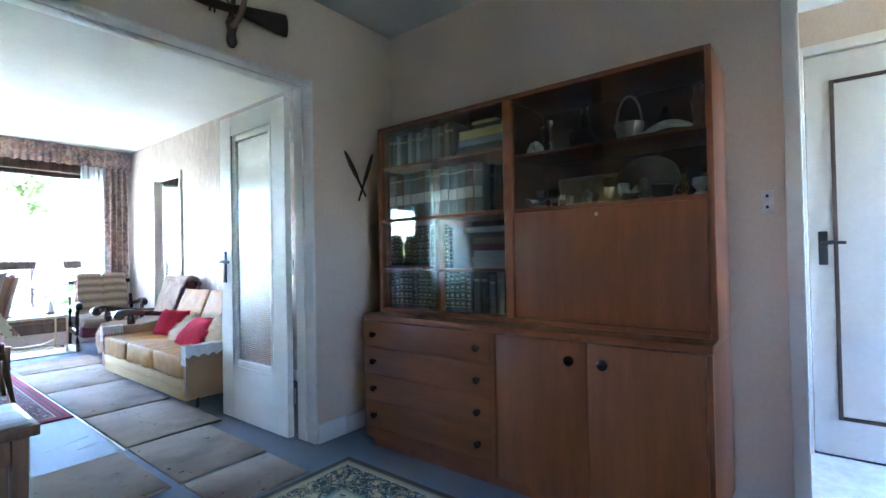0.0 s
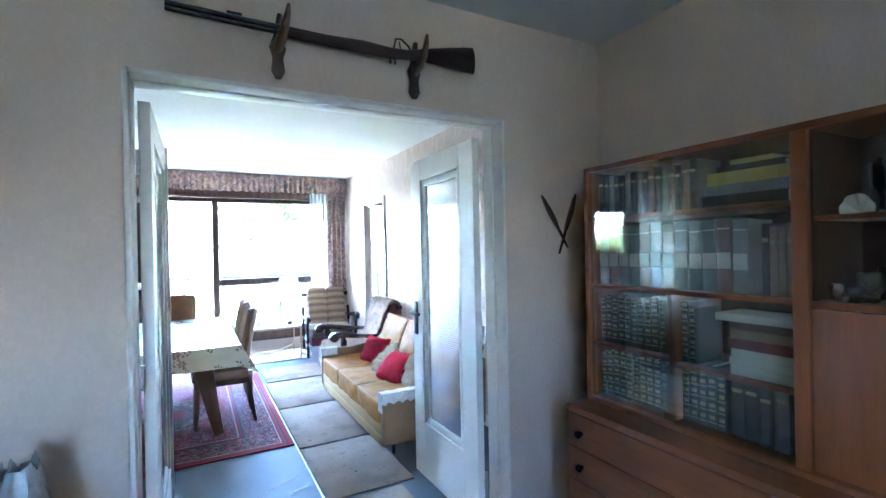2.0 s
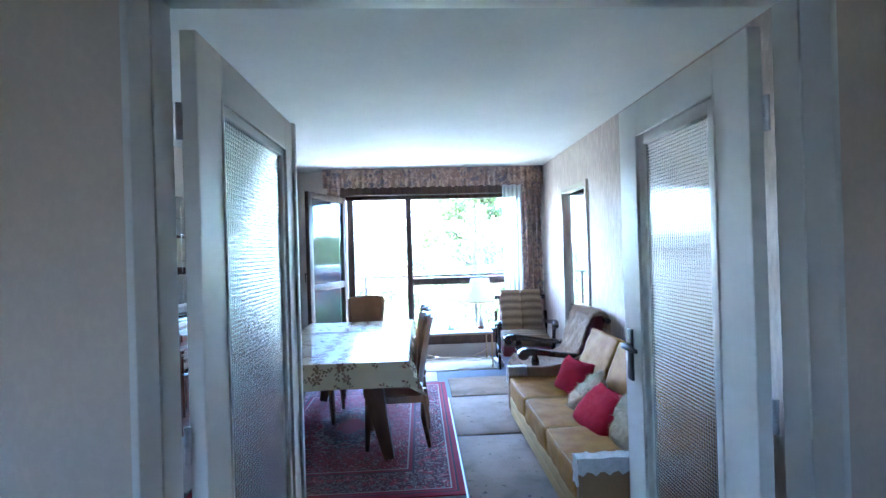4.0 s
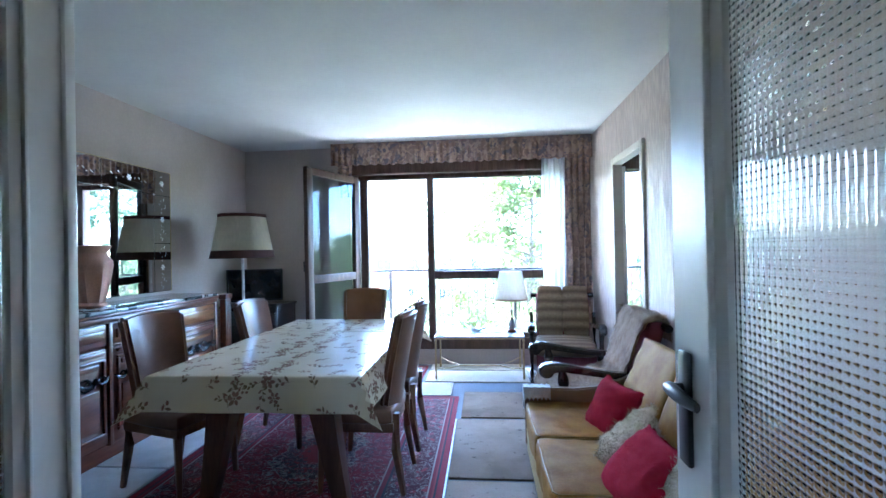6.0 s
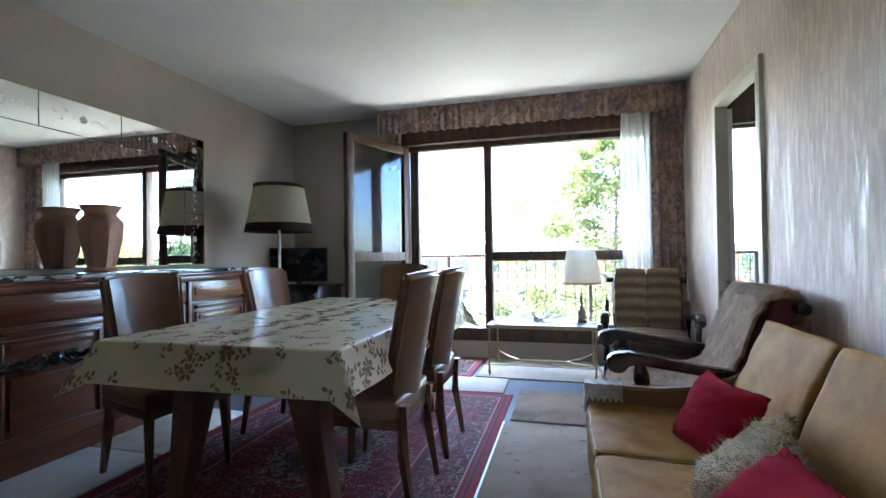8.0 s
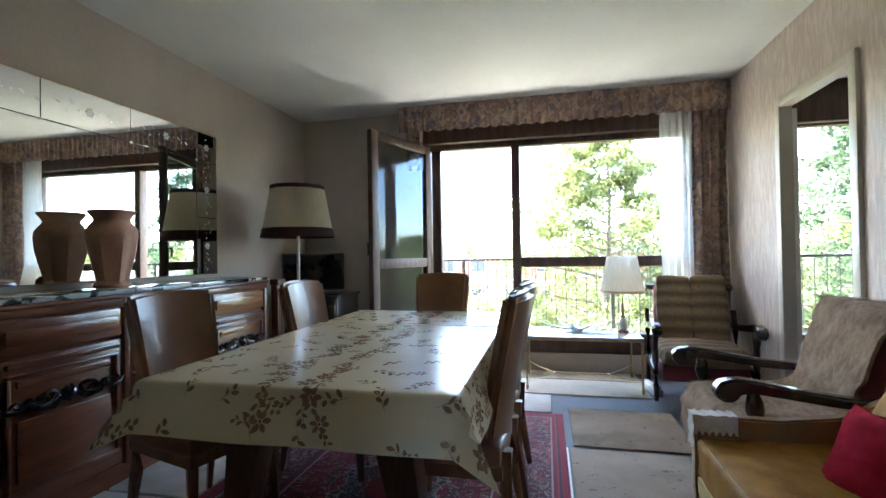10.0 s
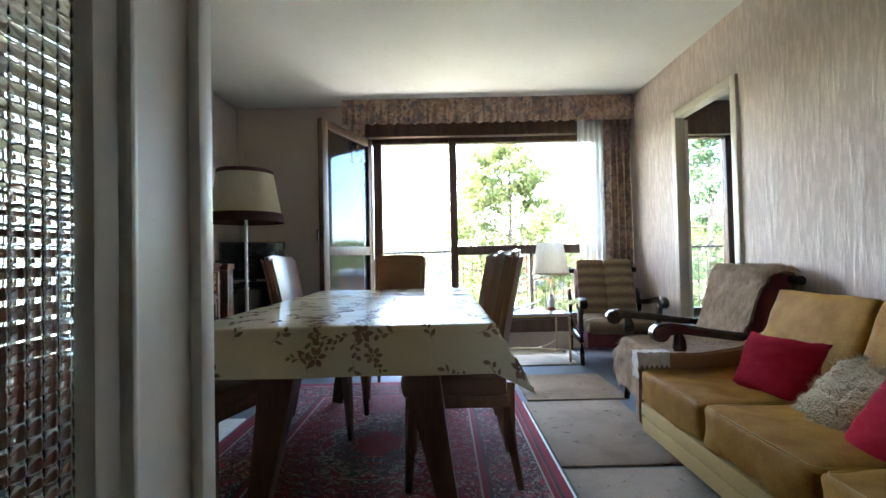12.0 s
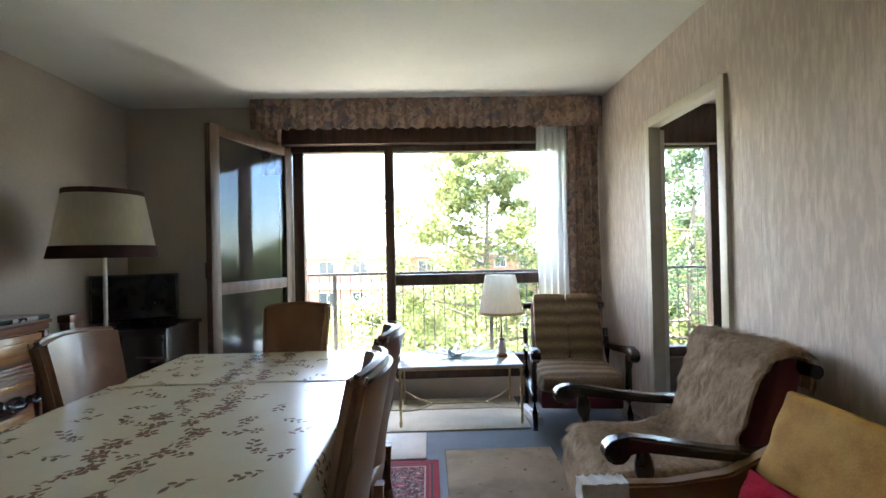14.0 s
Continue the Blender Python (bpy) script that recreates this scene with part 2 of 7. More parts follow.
MAT["china"] = surface("white_china", (0.66, 0.64, 0.60), (0.75, 0.73, 0.69), 0.2, 10, 60, 0.03)
MAT["gunmetal"] = surface("blued_gunmetal", (0.02, 0.021, 0.023), (0.045, 0.045, 0.047), 0.3, 20, 120, 0.05, metal=0.8)
MAT["hoof"] = surface("brown_deer_hoof", (0.028, 0.018, 0.014), (0.06, 0.038, 0.028), 0.7, 18, 160, 0.4)
MAT["hoof_tip"] = surface("tan_horn", (0.12, 0.065, 0.04), (0.19, 0.11, 0.07), 0.5, 18, 160, 0.2)
MAT["pane"] = pane_glass("window_pane", (0.80, 0.81, 0.80), 0.03, (0.45, 0.56, 0.72))
MAT["case_glass"] = pane_glass("bookcase_glass", (0.82, 0.85, 0.83), 0.055)
MAT["vitrine_glass"] = pane_glass("vitrine_glass", (0.88, 0.89, 0.86), 0.02)
MAT["crystal"] = glass("clear_crystal", (0.80, 0.84, 0.86), 0.03)
MAT["crystal"].node_tree.nodes["Principled BSDF"].inputs["Transmission Weight"].default_value = 0.88
MAT["blue_fabric"] = surface("blue_cloth", (0.03, 0.045, 0.08), (0.06, 0.08, 0.13), 0.8, 10, 100, 0.2)
MAT["concrete"] = surface("balcony_concrete", (0.36, 0.35, 0.33), (0.46, 0.45, 0.43), 0.9, 3, 60, 0.3)
MAT["rubber"] = surface("grey_plank_tabletop", (0.20, 0.195, 0.18), (0.34, 0.33, 0.30), 0.55, 7, 30, 0.1, stretch=(1, 7, 1))


# ---- mesh helpers ----
def bm_new():
    return bmesh.new()


def join(bm, tmp, m=None):
    me = bpy.data.meshes.new("tmp")
    if m is not None:
        bmesh.ops.transform(tmp, matrix=m, verts=tmp.verts)
    tmp.to_mesh(me)
    tmp.free()
    bm.from_mesh(me)
    bpy.data.meshes.remove(me)
    return bm


def box(bm, lo, hi, bevel=0.0, m=None, seg=2):
    t = bmesh.new()
    c = [(a + b) / 2 for a, b in zip(lo, hi)]
    bmesh.ops.create_cube(t, size=1.0)
    bmesh.ops.scale(t, vec=[b - a for a, b in zip(lo, hi)], verts=t.verts)
    bmesh.ops.translate(t, vec=c, verts=t.verts)
    if bevel:
        bmesh.ops.bevel(t, geom=list(t.edges), offset=bevel, segments=seg, affect="EDGES", profile=0.5)
    return join(bm, t, m)


def rod(bm, p, q, r0, r1=None, n=12):
    p, q = Vector(p), Vector(q)
    t = bmesh.new()
    bmesh.ops.create_cone(t, cap_ends=True, segments=n, radius1=r0, radius2=r0 if r1 is None else r1, depth=(q - p).length)
    turn = (q - p).to_track_quat("Z", "Y").to_matrix().to_4x4()
    return join(bm, t, Matrix.Translation((p + q) / 2) @ turn)


def lathe(bm, profile, n=24, m=None, wave=0.0, lobes=8):
    """Turns (radius, height) pairs about z; wave flutes it."""
    t = bmesh.new()
    rings = []
    for r, z in profile:
        ring = []
        for i in range(n):
            a = 2 * math.pi * i / n
            k = 1 + wave * math.cos(a * lobes)
            ring.append(t.verts.new((r * k * math.cos(a), r * k * math.sin(a), z)))
        rings.append(ring)
    for lo, hi in zip(rings, rings[1:]):
        for i in range(n):
            t.faces.new((lo[i], lo[(i + 1) % n], hi[(i + 1) % n], hi[i]))
    if profile[0][0] > 1e-4:
        t.faces.new(rings[0][::-1])
    if profile[-1][0] > 1e-4:
        t.faces.new(rings[-1])
    bmesh.ops.remove_doubles(t, verts=t.verts, dist=1e-5)
    return join(bm, t, m)


def sweep(bm, pts, sizes, m=None, n=10, square=False):
    """A tube along pts with (half-width, half-height) at each."""
    t = bmesh.new()
    pts = [Vector(p) for p in pts]
    rings = []
    for i, p in enumerate(pts):
        d = (pts[min(i + 1, len(pts) - 1)] - pts[max(i - 1, 0)]).normalized()
        side = d.cross(Vector((0, 0, 1)))
        if side.length < 0.05:
            side = d.cross(Vector((0, 1, 0)))
        side.normalize()
        up = side.cross(d)
        w, h = sizes[i] if isinstance(sizes, list) else sizes
        ring = []
        for k in range(n):
            a = 2 * math.pi * (k + 0.5) / n
            c, s = math.cos(a), math.sin(a)
            if square:
                c, s = [math.copysign(min(1, abs(v) * 1.35), v) for v in (c, s)]
            ring.append(t.verts.new(p + side * (w * c) + up * (h * s)))
        rings.append(ring)
    for lo, hi in zip(rings, rings[1:]):
        for k in range(n):
            t.faces.new((lo[k], lo[(k + 1) % n], hi[(k + 1) % n], hi[k]))
    t.faces.new(rings[0][::-1])
    t.faces.new(rings[-1])
    bmesh.ops.recalc_face_normals(t, faces=t.faces)
    return join(bm, t, m)


def sheet(bm, f, nu, nv, thick=0.0, m=None):
    """A sheet of nu x nv cells, f(u, v) -> point, given thickness along its normals."""
    t = bmesh.new()
    g = [[t.verts.new(f(i / nu, j / nv)) for j in range(nv + 1)] for i in range(nu + 1)]
    for i in range(nu):
        for j in range(nv):
            t.faces.new((g[i][j], g[i + 1][j], g[i + 1][j + 1], g[i][j + 1]))
    bmesh.ops.recalc_face_normals(t, faces=t.faces)
    if thick:
        bmesh.ops.solidify(t, geom=list(t.faces), thickness=thick)
    return join(bm, t, m)


def cushion(bm, lo, hi, puff=0.02, n=10, seed=0, m=None, wrinkle=0.006, soft=0.55):
    """A soft block: rounded, swollen in the middle, with light creases."""
    t = bmesh.new()
    bmesh.ops.create_cube(t, size=2.0)
    bmesh.ops.subdivide_edges(t, edges=list(t.edges), cuts=n, use_grid_fill=True)
    h = [(b - a) / 2 for a, b in zip(lo, hi)]
    c = Vector([(a + b) / 2 for a, b in zip(lo, hi)])
    r = min(h) * soft
    for v in t.verts:
        if soft < 0.5:
            # crowd the grid towards the edges, so that a narrow rounding is drawn
            v.co = Vector([math.copysign(1 - (1 - abs(x)) ** 1.7, x) for x in v.co])
        p = Vector([x * k for x, k in zip(v.co, h)])
        core = Vector([max(-k + r, min(k - r, x)) for x, k in zip(p, h)])
        d = p - core
        q = core + (d.normalized() * r if d.length > 1e-6 else d)
        bulge = (1 - v.co.x ** 2) * (1 - v.co.y ** 2) + (1 - v.co.y ** 2) * (1 - v.co.z ** 2) + (1 - v.co.x ** 2) * (1 - v.co.z ** 2)
        nrm = Vector([v.co.x ** 5, v.co.y ** 5, v.co.z ** 5])
        q += nrm * puff * min(1, bulge)
        q += nrm * wrinkle * noise.noise((q + c) * 9 + Vector((seed, 0, 0)))
        v.co = q + c
    return join(bm, t, m)


def pillow(bm, w, h, d, m=None, n=18, seed=0, fluff=0.0):
    """A throw pillow: square with pulled corners, thick in the middle."""
    t = bmesh.new()
    bmesh.ops.create_cube(t, size=2.0)
    bmesh.ops.subdivide_edges(t, edges=list(t.edges), cuts=n, use_grid_fill=True)
    for v in t.verts:
        x, y, z = v.co
        edge = (1 - abs(x) ** 3.2) * (1 - abs(y) ** 3.2)
        pull = 1 - 0.10 * (1 - (x * y) ** 2) * max(abs(x), abs(y)) ** 4
        thick = 0.06 + 0.94 * max(0, edge) ** 0.55
        p = Vector((x * w / 2 * pull, y * h / 2 * pull, z * d / 2 * thick))
        k = noise.noise(p * 7 + Vector((seed, seed, 0))) * 0.018 + noise.noise(p * 40 + Vector((seed, 0, 0))) * fluff
        v.co = p + Vector((x * 0.3, y * 0.3, z)) * k
    return join(bm, t, m)


def part(name, bm, material, parent=None, label="", smooth=True, flat=40):
    """Links a bmesh as one mesh object under a thing or a part."""
    me = bpy.data.meshes.new(name)
    bmesh.ops.recalc_face_normals(bm, faces=bm.faces)
    bm.to_mesh(me)
    bm.free()
    me.materials.append(material if not isinstance(material, str) else MAT[material])
    if smooth:
        me.shade_smooth()
        me.set_sharp_from_angle(angle=radians(flat))
    ob = new(name, me)
    if parent is not None:
        ob.parent = parent
    if label:
        ob["label"] = label
    return ob


def thing(name, m, label, category, group="", kind=""):
    e = new(name)
    e.empty_display_size = 0.1
    e.matrix_basis = m
    return tagged(e, label, category, group, kind)


def single(name, bm, material, label, category, group="", kind="", m=None, smooth=True):
    ob = part(name, bm, material, None, "", smooth)
    if m is not None:
        ob.matrix_basis = m
    return tagged(ob, label, category, group, kind)


def setting(name, bm, material, label, category, smooth=False):
    return tagged(part(name, bm, material, None, "", smooth), label, category, "", "structure")


def blocks(*boxes, bevel=0.0):
    bm = bm_new()
    for lo, hi in boxes:
        box(bm, lo, hi, bevel)
    return bm


# ---- the setting ----
CEIL = 2.54
setting("floor", blocks(((-1.5, -1.9, -0.12), (5.6, 8.16, 0.0))), "floor", "slate-blue vinyl floor through both rooms", "floor")
setting("ceiling_living", blocks(((-0.95, 2.75, CEIL), (3.30, 8.16, CEIL + 0.16))), "ceiling", "white painted ceiling of the living room", "ceiling")
setting("ceiling_study", blocks(((-1.5, -1.9, CEIL), (3.16, 2.75, CEIL + 0.16))), "ceiling", "white painted ceiling of the study", "ceiling")
setting("ceiling_side", blocks(((3.30, 4.3, CEIL - 0.01), (5.6, 8.16, CEIL + 0.16))), "ceiling", "white painted ceiling of the side room", "ceiling")
setting("ceiling_hall", blocks(((3.16, -1.9, CEIL - 0.04), (4.1, 2.75, CEIL + 0.16))), "ceiling", "white painted ceiling of the hall", "ceiling")
# wall between the study and the living room, with the double doorway
setting("wall_divider", blocks(((-1.5, 2.65, 0), (0.936, 2.75, CEIL)), ((2.461, 2.65, 0), (3.22, 2.75, CEIL)), ((0.936, 2.65, 2.064), (2.461, 2.75, CEIL))),
        "wall_plain", "cream wallpapered wall round the double doorway", "wall")
setting("wall_divider_back", blocks(((-0.97, 2.75, 0), (0.936, 2.80, CEIL)), ((2.461, 2.75, 0), (3.22, 2.80, CEIL)), ((0.936, 2.75, 2.064), (2.461, 2.80, CEIL))),
        "wall_living", "beige wallpapered wall behind the doors", "wall")
setting("wall_left", blocks(((-0.97, 2.80, 0), (-0.82, 8.16, CEIL))), "wall_living", "beige wallpapered wall behind the sideboard", "wall")
setting("wall_right", blocks(((3.20, 2.80, 0), (3.25, 6.15, CEIL)), ((3.20, 6.93, 0), (3.25, 8.16, CEIL)), ((3.20, 6.15, 2.06), (3.25, 6.93, CEIL))),
        "wall_paper", "beige wallpaper with a vertical bark-like relief", "wall")
WL, WR, SILL, HEAD = 0.46, 2.98, 0.30, 2.21
setting("wall_window", blocks(((-0.82, 7.92, 0), (WL, 8.16, CEIL)), ((WR, 7.92, 0), (3.20, 8.16, CEIL)), ((WL, 7.92, HEAD + 0.16), (WR, 8.16, CEIL)), ((WL, 7.94, 0), (WR, 8.16, 0.17))),
        "wall_living", "beige wall round the wide window", "wall")
# study
setting("wall_study_right", blocks(((3.10, 0.46, 0), (3.22, 2.65, CEIL)), ((3.10, -1.9, 0), (3.22, -0.52, CEIL)), ((3.10, -0.52, 2.06), (3.22, 0.46, CEIL))), "wall_plain", "cream wallpapered wall behind the bookcase", "wall")
setting("wall_study_left", blocks(((-1.62, -1.9, 0), (-1.5, 2.80, CEIL))), "wall_plain", "cream wallpapered wall", "wall")
setting("wall_study_back", blocks(((-1.62, -2.05, 0), (0.14, -1.9, CEIL)), ((0.61, -2.05, 0), (3.22, -1.9, CEIL)), ((0.14, -2.05, 0), (0.61, -1.9, 1.26)), ((0.14, -2.05, 1.90), (0.61, -1.9, CEIL))),
        "wall_plain", "cream wallpapered wall round a window opening", "wall")
# hall
setting("wall_hall", blocks(((3.86, -1.9, 0), (4.0, -0.40, CEIL)), ((3.86, 0.44, 0), (4.0, 2.75, CEIL)), ((3.86, -0.40, 2.075), (4.0, 0.44, CEIL)), ((3.95, -0.40, 0), (4.0, 0.44, 2.075))), "wall_plain", "cream hall wall round a white door", "wall")
setting("wall_hall_end", blocks(((3.22, 2.65, 0), (4.0, 2.80, CEIL)), ((3.22, -2.05, 0), (4.0, -1.9, 0.8)), ((3.22, -2.05, 2.2), (4.0, -1.9, CEIL))), "wall_plain", "cream end wall of the hall", "wall")
setting("floor_hall", blocks(((3.12, -1.9, 0.0), (3.86, 2.65, 0.012))), surface("white_marbled_floor", (0.6, 0.6, 0.58), (0.8, 0.8, 0.78), 0.3, 5, 20, 0.05), "white marbled hall floor", "floor")
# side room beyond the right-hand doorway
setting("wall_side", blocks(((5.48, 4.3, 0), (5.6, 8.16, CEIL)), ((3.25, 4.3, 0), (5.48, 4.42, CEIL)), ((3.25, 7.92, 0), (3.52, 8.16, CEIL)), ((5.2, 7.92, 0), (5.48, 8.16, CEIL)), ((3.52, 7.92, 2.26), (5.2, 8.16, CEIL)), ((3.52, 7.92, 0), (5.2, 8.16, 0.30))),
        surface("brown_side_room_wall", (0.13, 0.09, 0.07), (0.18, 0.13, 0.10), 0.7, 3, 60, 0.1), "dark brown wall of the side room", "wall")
# trims
bm = blocks(((2.655, 2.63, 0), (3.1, 2.65, 0.10)), ((-1.5, 2.63, 0), (0.94, 2.65, 0.10)), ((2.457, 2.632, 0), (2.655, 2.65, 0.11)), bevel=0.004)
setting("baseboard_study", bm, "white", "white painted skirting board", "baseboard")
bm = blocks(((-0.82, 7.905, 0), (0.44, 7.92, 0.09)), ((3.185, 3.0, 0), (3.2, 6.09, 0.09)), ((3.185, 6.99, 0), (3.2, 7.9, 0.09)), ((-0.82, 2.9, 0), (-0.805, 7.9, 0.09)), bevel=0.004)
setting("baseboard_living", bm, "white", "white painted skirting board", "baseboard")


def casing(name, x0, x1, top, y0, y1, w, label, along="x", material="white"):
    """A door frame in three pieces round an opening from x0 to x1."""
    e = thing(name, Matrix(), label, "door frame", kind="structure")
    for lo, hi in (((x0 - w, y0, 0), (x0, y1, top + w)), ((x1, y0, 0), (x1 + w, y1, top + w)), ((x0, y0, top), (x1, y1, top + w))):
        bm = bm_new()
        if along == "y":
            lo, hi = (lo[1], lo[0], lo[2]), (hi[1], hi[0], hi[2])
        box(bm, lo, hi, 0.005)
        part("frame_board", bm, material, e)
    return e


# lining of the double doorway: a flush face on the study side and a rebated frame behind
casing("door_frame_1", 0.957, 2.440, 2.043, 2.726, 2.808, 0.021, "white painted frame of the double doorway")
casing("door_frame_2", 0.954, 2.443, 2.046, 2.644, 2.7255, 0.018, "cream painted reveal of the double doorway", material="reveal")
casing("door_frame_3", 6.185, 6.895, 2.05, 3.178, 3.26, 0.06, "cream painted frame of the side doorway", "y", "cream_paint")
casing("door_frame_4", -0.51, 0.45, 2.02, 3.085, 3.235, 0.055, "white painted frame of the hall opening", "y")
casing("door_frame_5", -0.395, 0.435, 2.035, 3.84, 3.875, 0.05, "cream painted frame of the hall door", "y")


# ---- windows ----
def pane(x0, x1, y, z0, z1, parent, axis="y", name="pane", mat="pane"):
    bm = bm_new()
    box(bm, (x0, y - 0.0015, z0), (x1, y + 0.0015, z1))
    ob = part(name, bm, mat, parent, smooth=False)
    ob.visible_shadow = False
    return ob


win = thing("window_1", Matrix(), "wide dark wooden window with one casement standing open", "window", kind="structure")
for nm, lo, hi in (("frame_post", (WL, 7.955, 0.17), (WL + 0.085, 8.075, HEAD)), ("frame_post", (WL + 0.10, 7.98, 0.30), (WL + 0.19, 8.06, HEAD - 0.005)),
                   ("mullion", (1.355, 7.965, 0.30), (1.435, 8.07, HEAD)), ("frame_post", (WR - 0.09, 7.965, 0.30), (WR, 8.07, HEAD)),
                   ("rail", (1.435, 7.975, 0.98), (WR - 0.09, 8.06, 1.075)), ("frame_rail", (1.435, 7.97, 0.30), (WR - 0.09, 8.065, 0.36)),
                   ("sill_board", (WL + 0.085, 7.945, 0.172), (WR, 8.13, 0.30)), ("frame_head", (WL + 0.085, 7.97, HEAD - 0.055), (WR, 8.065, HEAD))):
    part(nm, blocks((lo, hi), bevel=0.006), "window_wood", win)
part("shutter_box", blocks(((WL, 7.90, HEAD + 0.002), (WR, 8.10, HEAD + 0.158)), bevel=0.008), "window_wood", win, "dark wooden roller-shutter box")
pane(1.435, WR - 0.09, 8.02, 1.075, HEAD - 0.05, win)
pane(1.435, WR - 0.09, 8.02, 0.36, 0.98, win)
# the open casement, hinged on the left post and swung into the room
hx, hy, fx, fy = 0.535, 7.945, 0.235, 7.115
ang = math.degrees(math.atan2(fy - hy, fx - hx))
sw = math.hypot(fx - hx, fy - hy)
sash = part("casement", blocks(((0, -0.025, 0.32), (0.075, 0.025, 2.185)), ((sw - 0.085, -0.025, 0.32), (sw, 0.025, 2.185)), ((0.075, -0.024, 2.11), (sw - 0.085, 0.024, 2.185)),
                               ((0.075, -0.024, 0.32), (sw - 0.085, 0.024, 0.40)), ((0.075, -0.024, 1.0), (sw - 0.085, 0.024, 1.085)), bevel=0.005), "window_wood", win, "dark wooden casement opened into the room")
sash.matrix_basis = pose(hx, hy, 0, 0, 0, ang)
for z0, z1 in ((0.40, 1.0), (1.085, 2.11)):
    bm = bm_new()
    box(bm, (0.075, -0.002, z0), (sw - 0.085, 0.002, z1))
    p = part("pane", bm, "pane", sash, smooth=False)
    p.visible_shadow = False
bm = bm_new()
box(bm, (sw - 0.06, -0.035, 1.16), (sw - 0.03, -0.025, 1.28), 0.003)
rod(bm, (sw - 0.045, -0.03, 1.22), (sw - 0.045, -0.075, 1.22), 0.008)
rod(bm, (sw - 0.045, -0.07, 1.225), (sw - 0.045, -0.07, 1.12), 0.008, 0.006)
part("window_handle", bm, "black", sash)

win2 = thing("window_2", Matrix(), "dark wooden balcony window of the side room", "window", kind="structure")
for nm, lo, hi in (("frame_post", (3.52, 7.965, 0.30), (3.60, 8.07, 2.26)), ("mullion", (4.25, 7.965, 0.30), (4.40, 8.07, 2.26)), ("frame_post", (5.12, 7.965, 0.30), (5.2, 8.07, 2.26)),
                   ("frame_head", (3.60, 7.97, 2.16), (5.12, 8.065, 2.26)), ("frame_rail", (3.60, 7.97, 0.30), (5.12, 8.065, 0.385))):
    part(nm, blocks((lo, hi), bevel=0.006), "window_wood", win2)
pane(3.60, 4.25, 8.02, 0.385, 2.16, win2)
pane(4.40, 5.12, 8.02, 0.385, 2.16, win2)
single("roller_blind", blocks(((3.52, 7.84, 2.165), (5.2, 7.915, 2.50)), bevel=0.01), "window_wood", "dark wooden shutter casing above the side window", "shutter box", kind="structure")

# ---- balcony ----
setting("balcony", blocks(((-3.0, 8.16, -0.16), (8.0, 9.42, -0.02)), ((-3.0, 8.16, 2.72), (8.0, 9.42, 2.88))), "concrete", "concrete balcony slabs below and above", "balcony")
setting("facade", blocks(((-9, 8.16, -11), (-0.97, 8.3, 2.72)), ((-9, 8.16, 2.88), (12, 8.3, 6)), ((5.6, 8.16, -11), (12, 8.3, 2.72)), ((-0.97, 8.16, -11), (5.6, 8.3, -0.17))), "white_plaster", "pale rendered outer wall of the building", "facade")
rail = thing("balcony_railing", Matrix(), "dark metal balcony railing with thin upright bars", "railing")
part("handrail", blocks(((-3, 9.27, 1.02), (8, 9.31, 1.05)), bevel=0.005), "black", rail)
part("bottom_rail", blocks(((-3, 9.275, 0.06), (8, 9.305, 0.085)), bevel=0.004), "black", rail)
bm = bm_new()
rod(bm, (0, 9.29, 0.0855), (0, 9.29, 1.0195), 0.006, n=6)
first = part("bar", bm, "black", rail)
first.location.x = -2.9
for i in range(1, 90):
    o = first.copy()
    scene.collection.objects.link(o)
    o.location.x = -2.9 + i * 0.12
bm = bm_new()
box(bm, (-0.02, 9.27, -0.02), (0.02, 9.31, 1.0195))
post = part("post", bm, "black", rail)
post.location.x = -2.96
for x in (-1.16, 0.64, 2.44, 4.24, 6.04, 7.96):
    o = post.copy()
    scene.collection.objects.link(o)
    o.location.x = x + 0.0

# ---- curtains ----
def flower_cloth(name, ground, tones, scale, rough=0.85):
    """A printed cloth: blotchy bouquets on a ground colour."""
    m, nt, bs = nodes_of(name)
    col, g, vec = vary(nt, ground, tuple(x * 1.15 for x in ground), 30, 3)
    for i, tone in enumerate(tones):
        vo = nt.nodes.new("ShaderNodeTexNoise")
        vo.inputs["Scale"].default_value, vo.inputs["Detail"].default_value, vo.inputs["Distortion"].default_value = scale * (1 + 0.35 * i), 3, 0.8
        mp = nt.nodes.new("ShaderNodeMapping")
        mp.inputs["Location"].default_value = (3.1 * i, 1.7 * i, 5.3 * i)
        nt.links.new(vec, mp.inputs[0])
        nt.links.new(mp.outputs[0], vo.inputs["Vector"])
        rp = nt.nodes.new("ShaderNodeValToRGB")
        rp.color_ramp.elements[0].position, rp.color_ramp.elements[1].position = 0.52, 0.60
        nt.links.new(vo.outputs[0], rp.inputs[0])
        col = mix(nt, rp.outputs[0], col, tone)
    nt.links.new(col, bs.inputs["Base Color"])
    bs.inputs["Roughness"].default_value = rough
    bs.inputs["Sheen Weight"].default_value = 0.15
    bump(nt, bs, g, 0.15, 0.003)
    return m


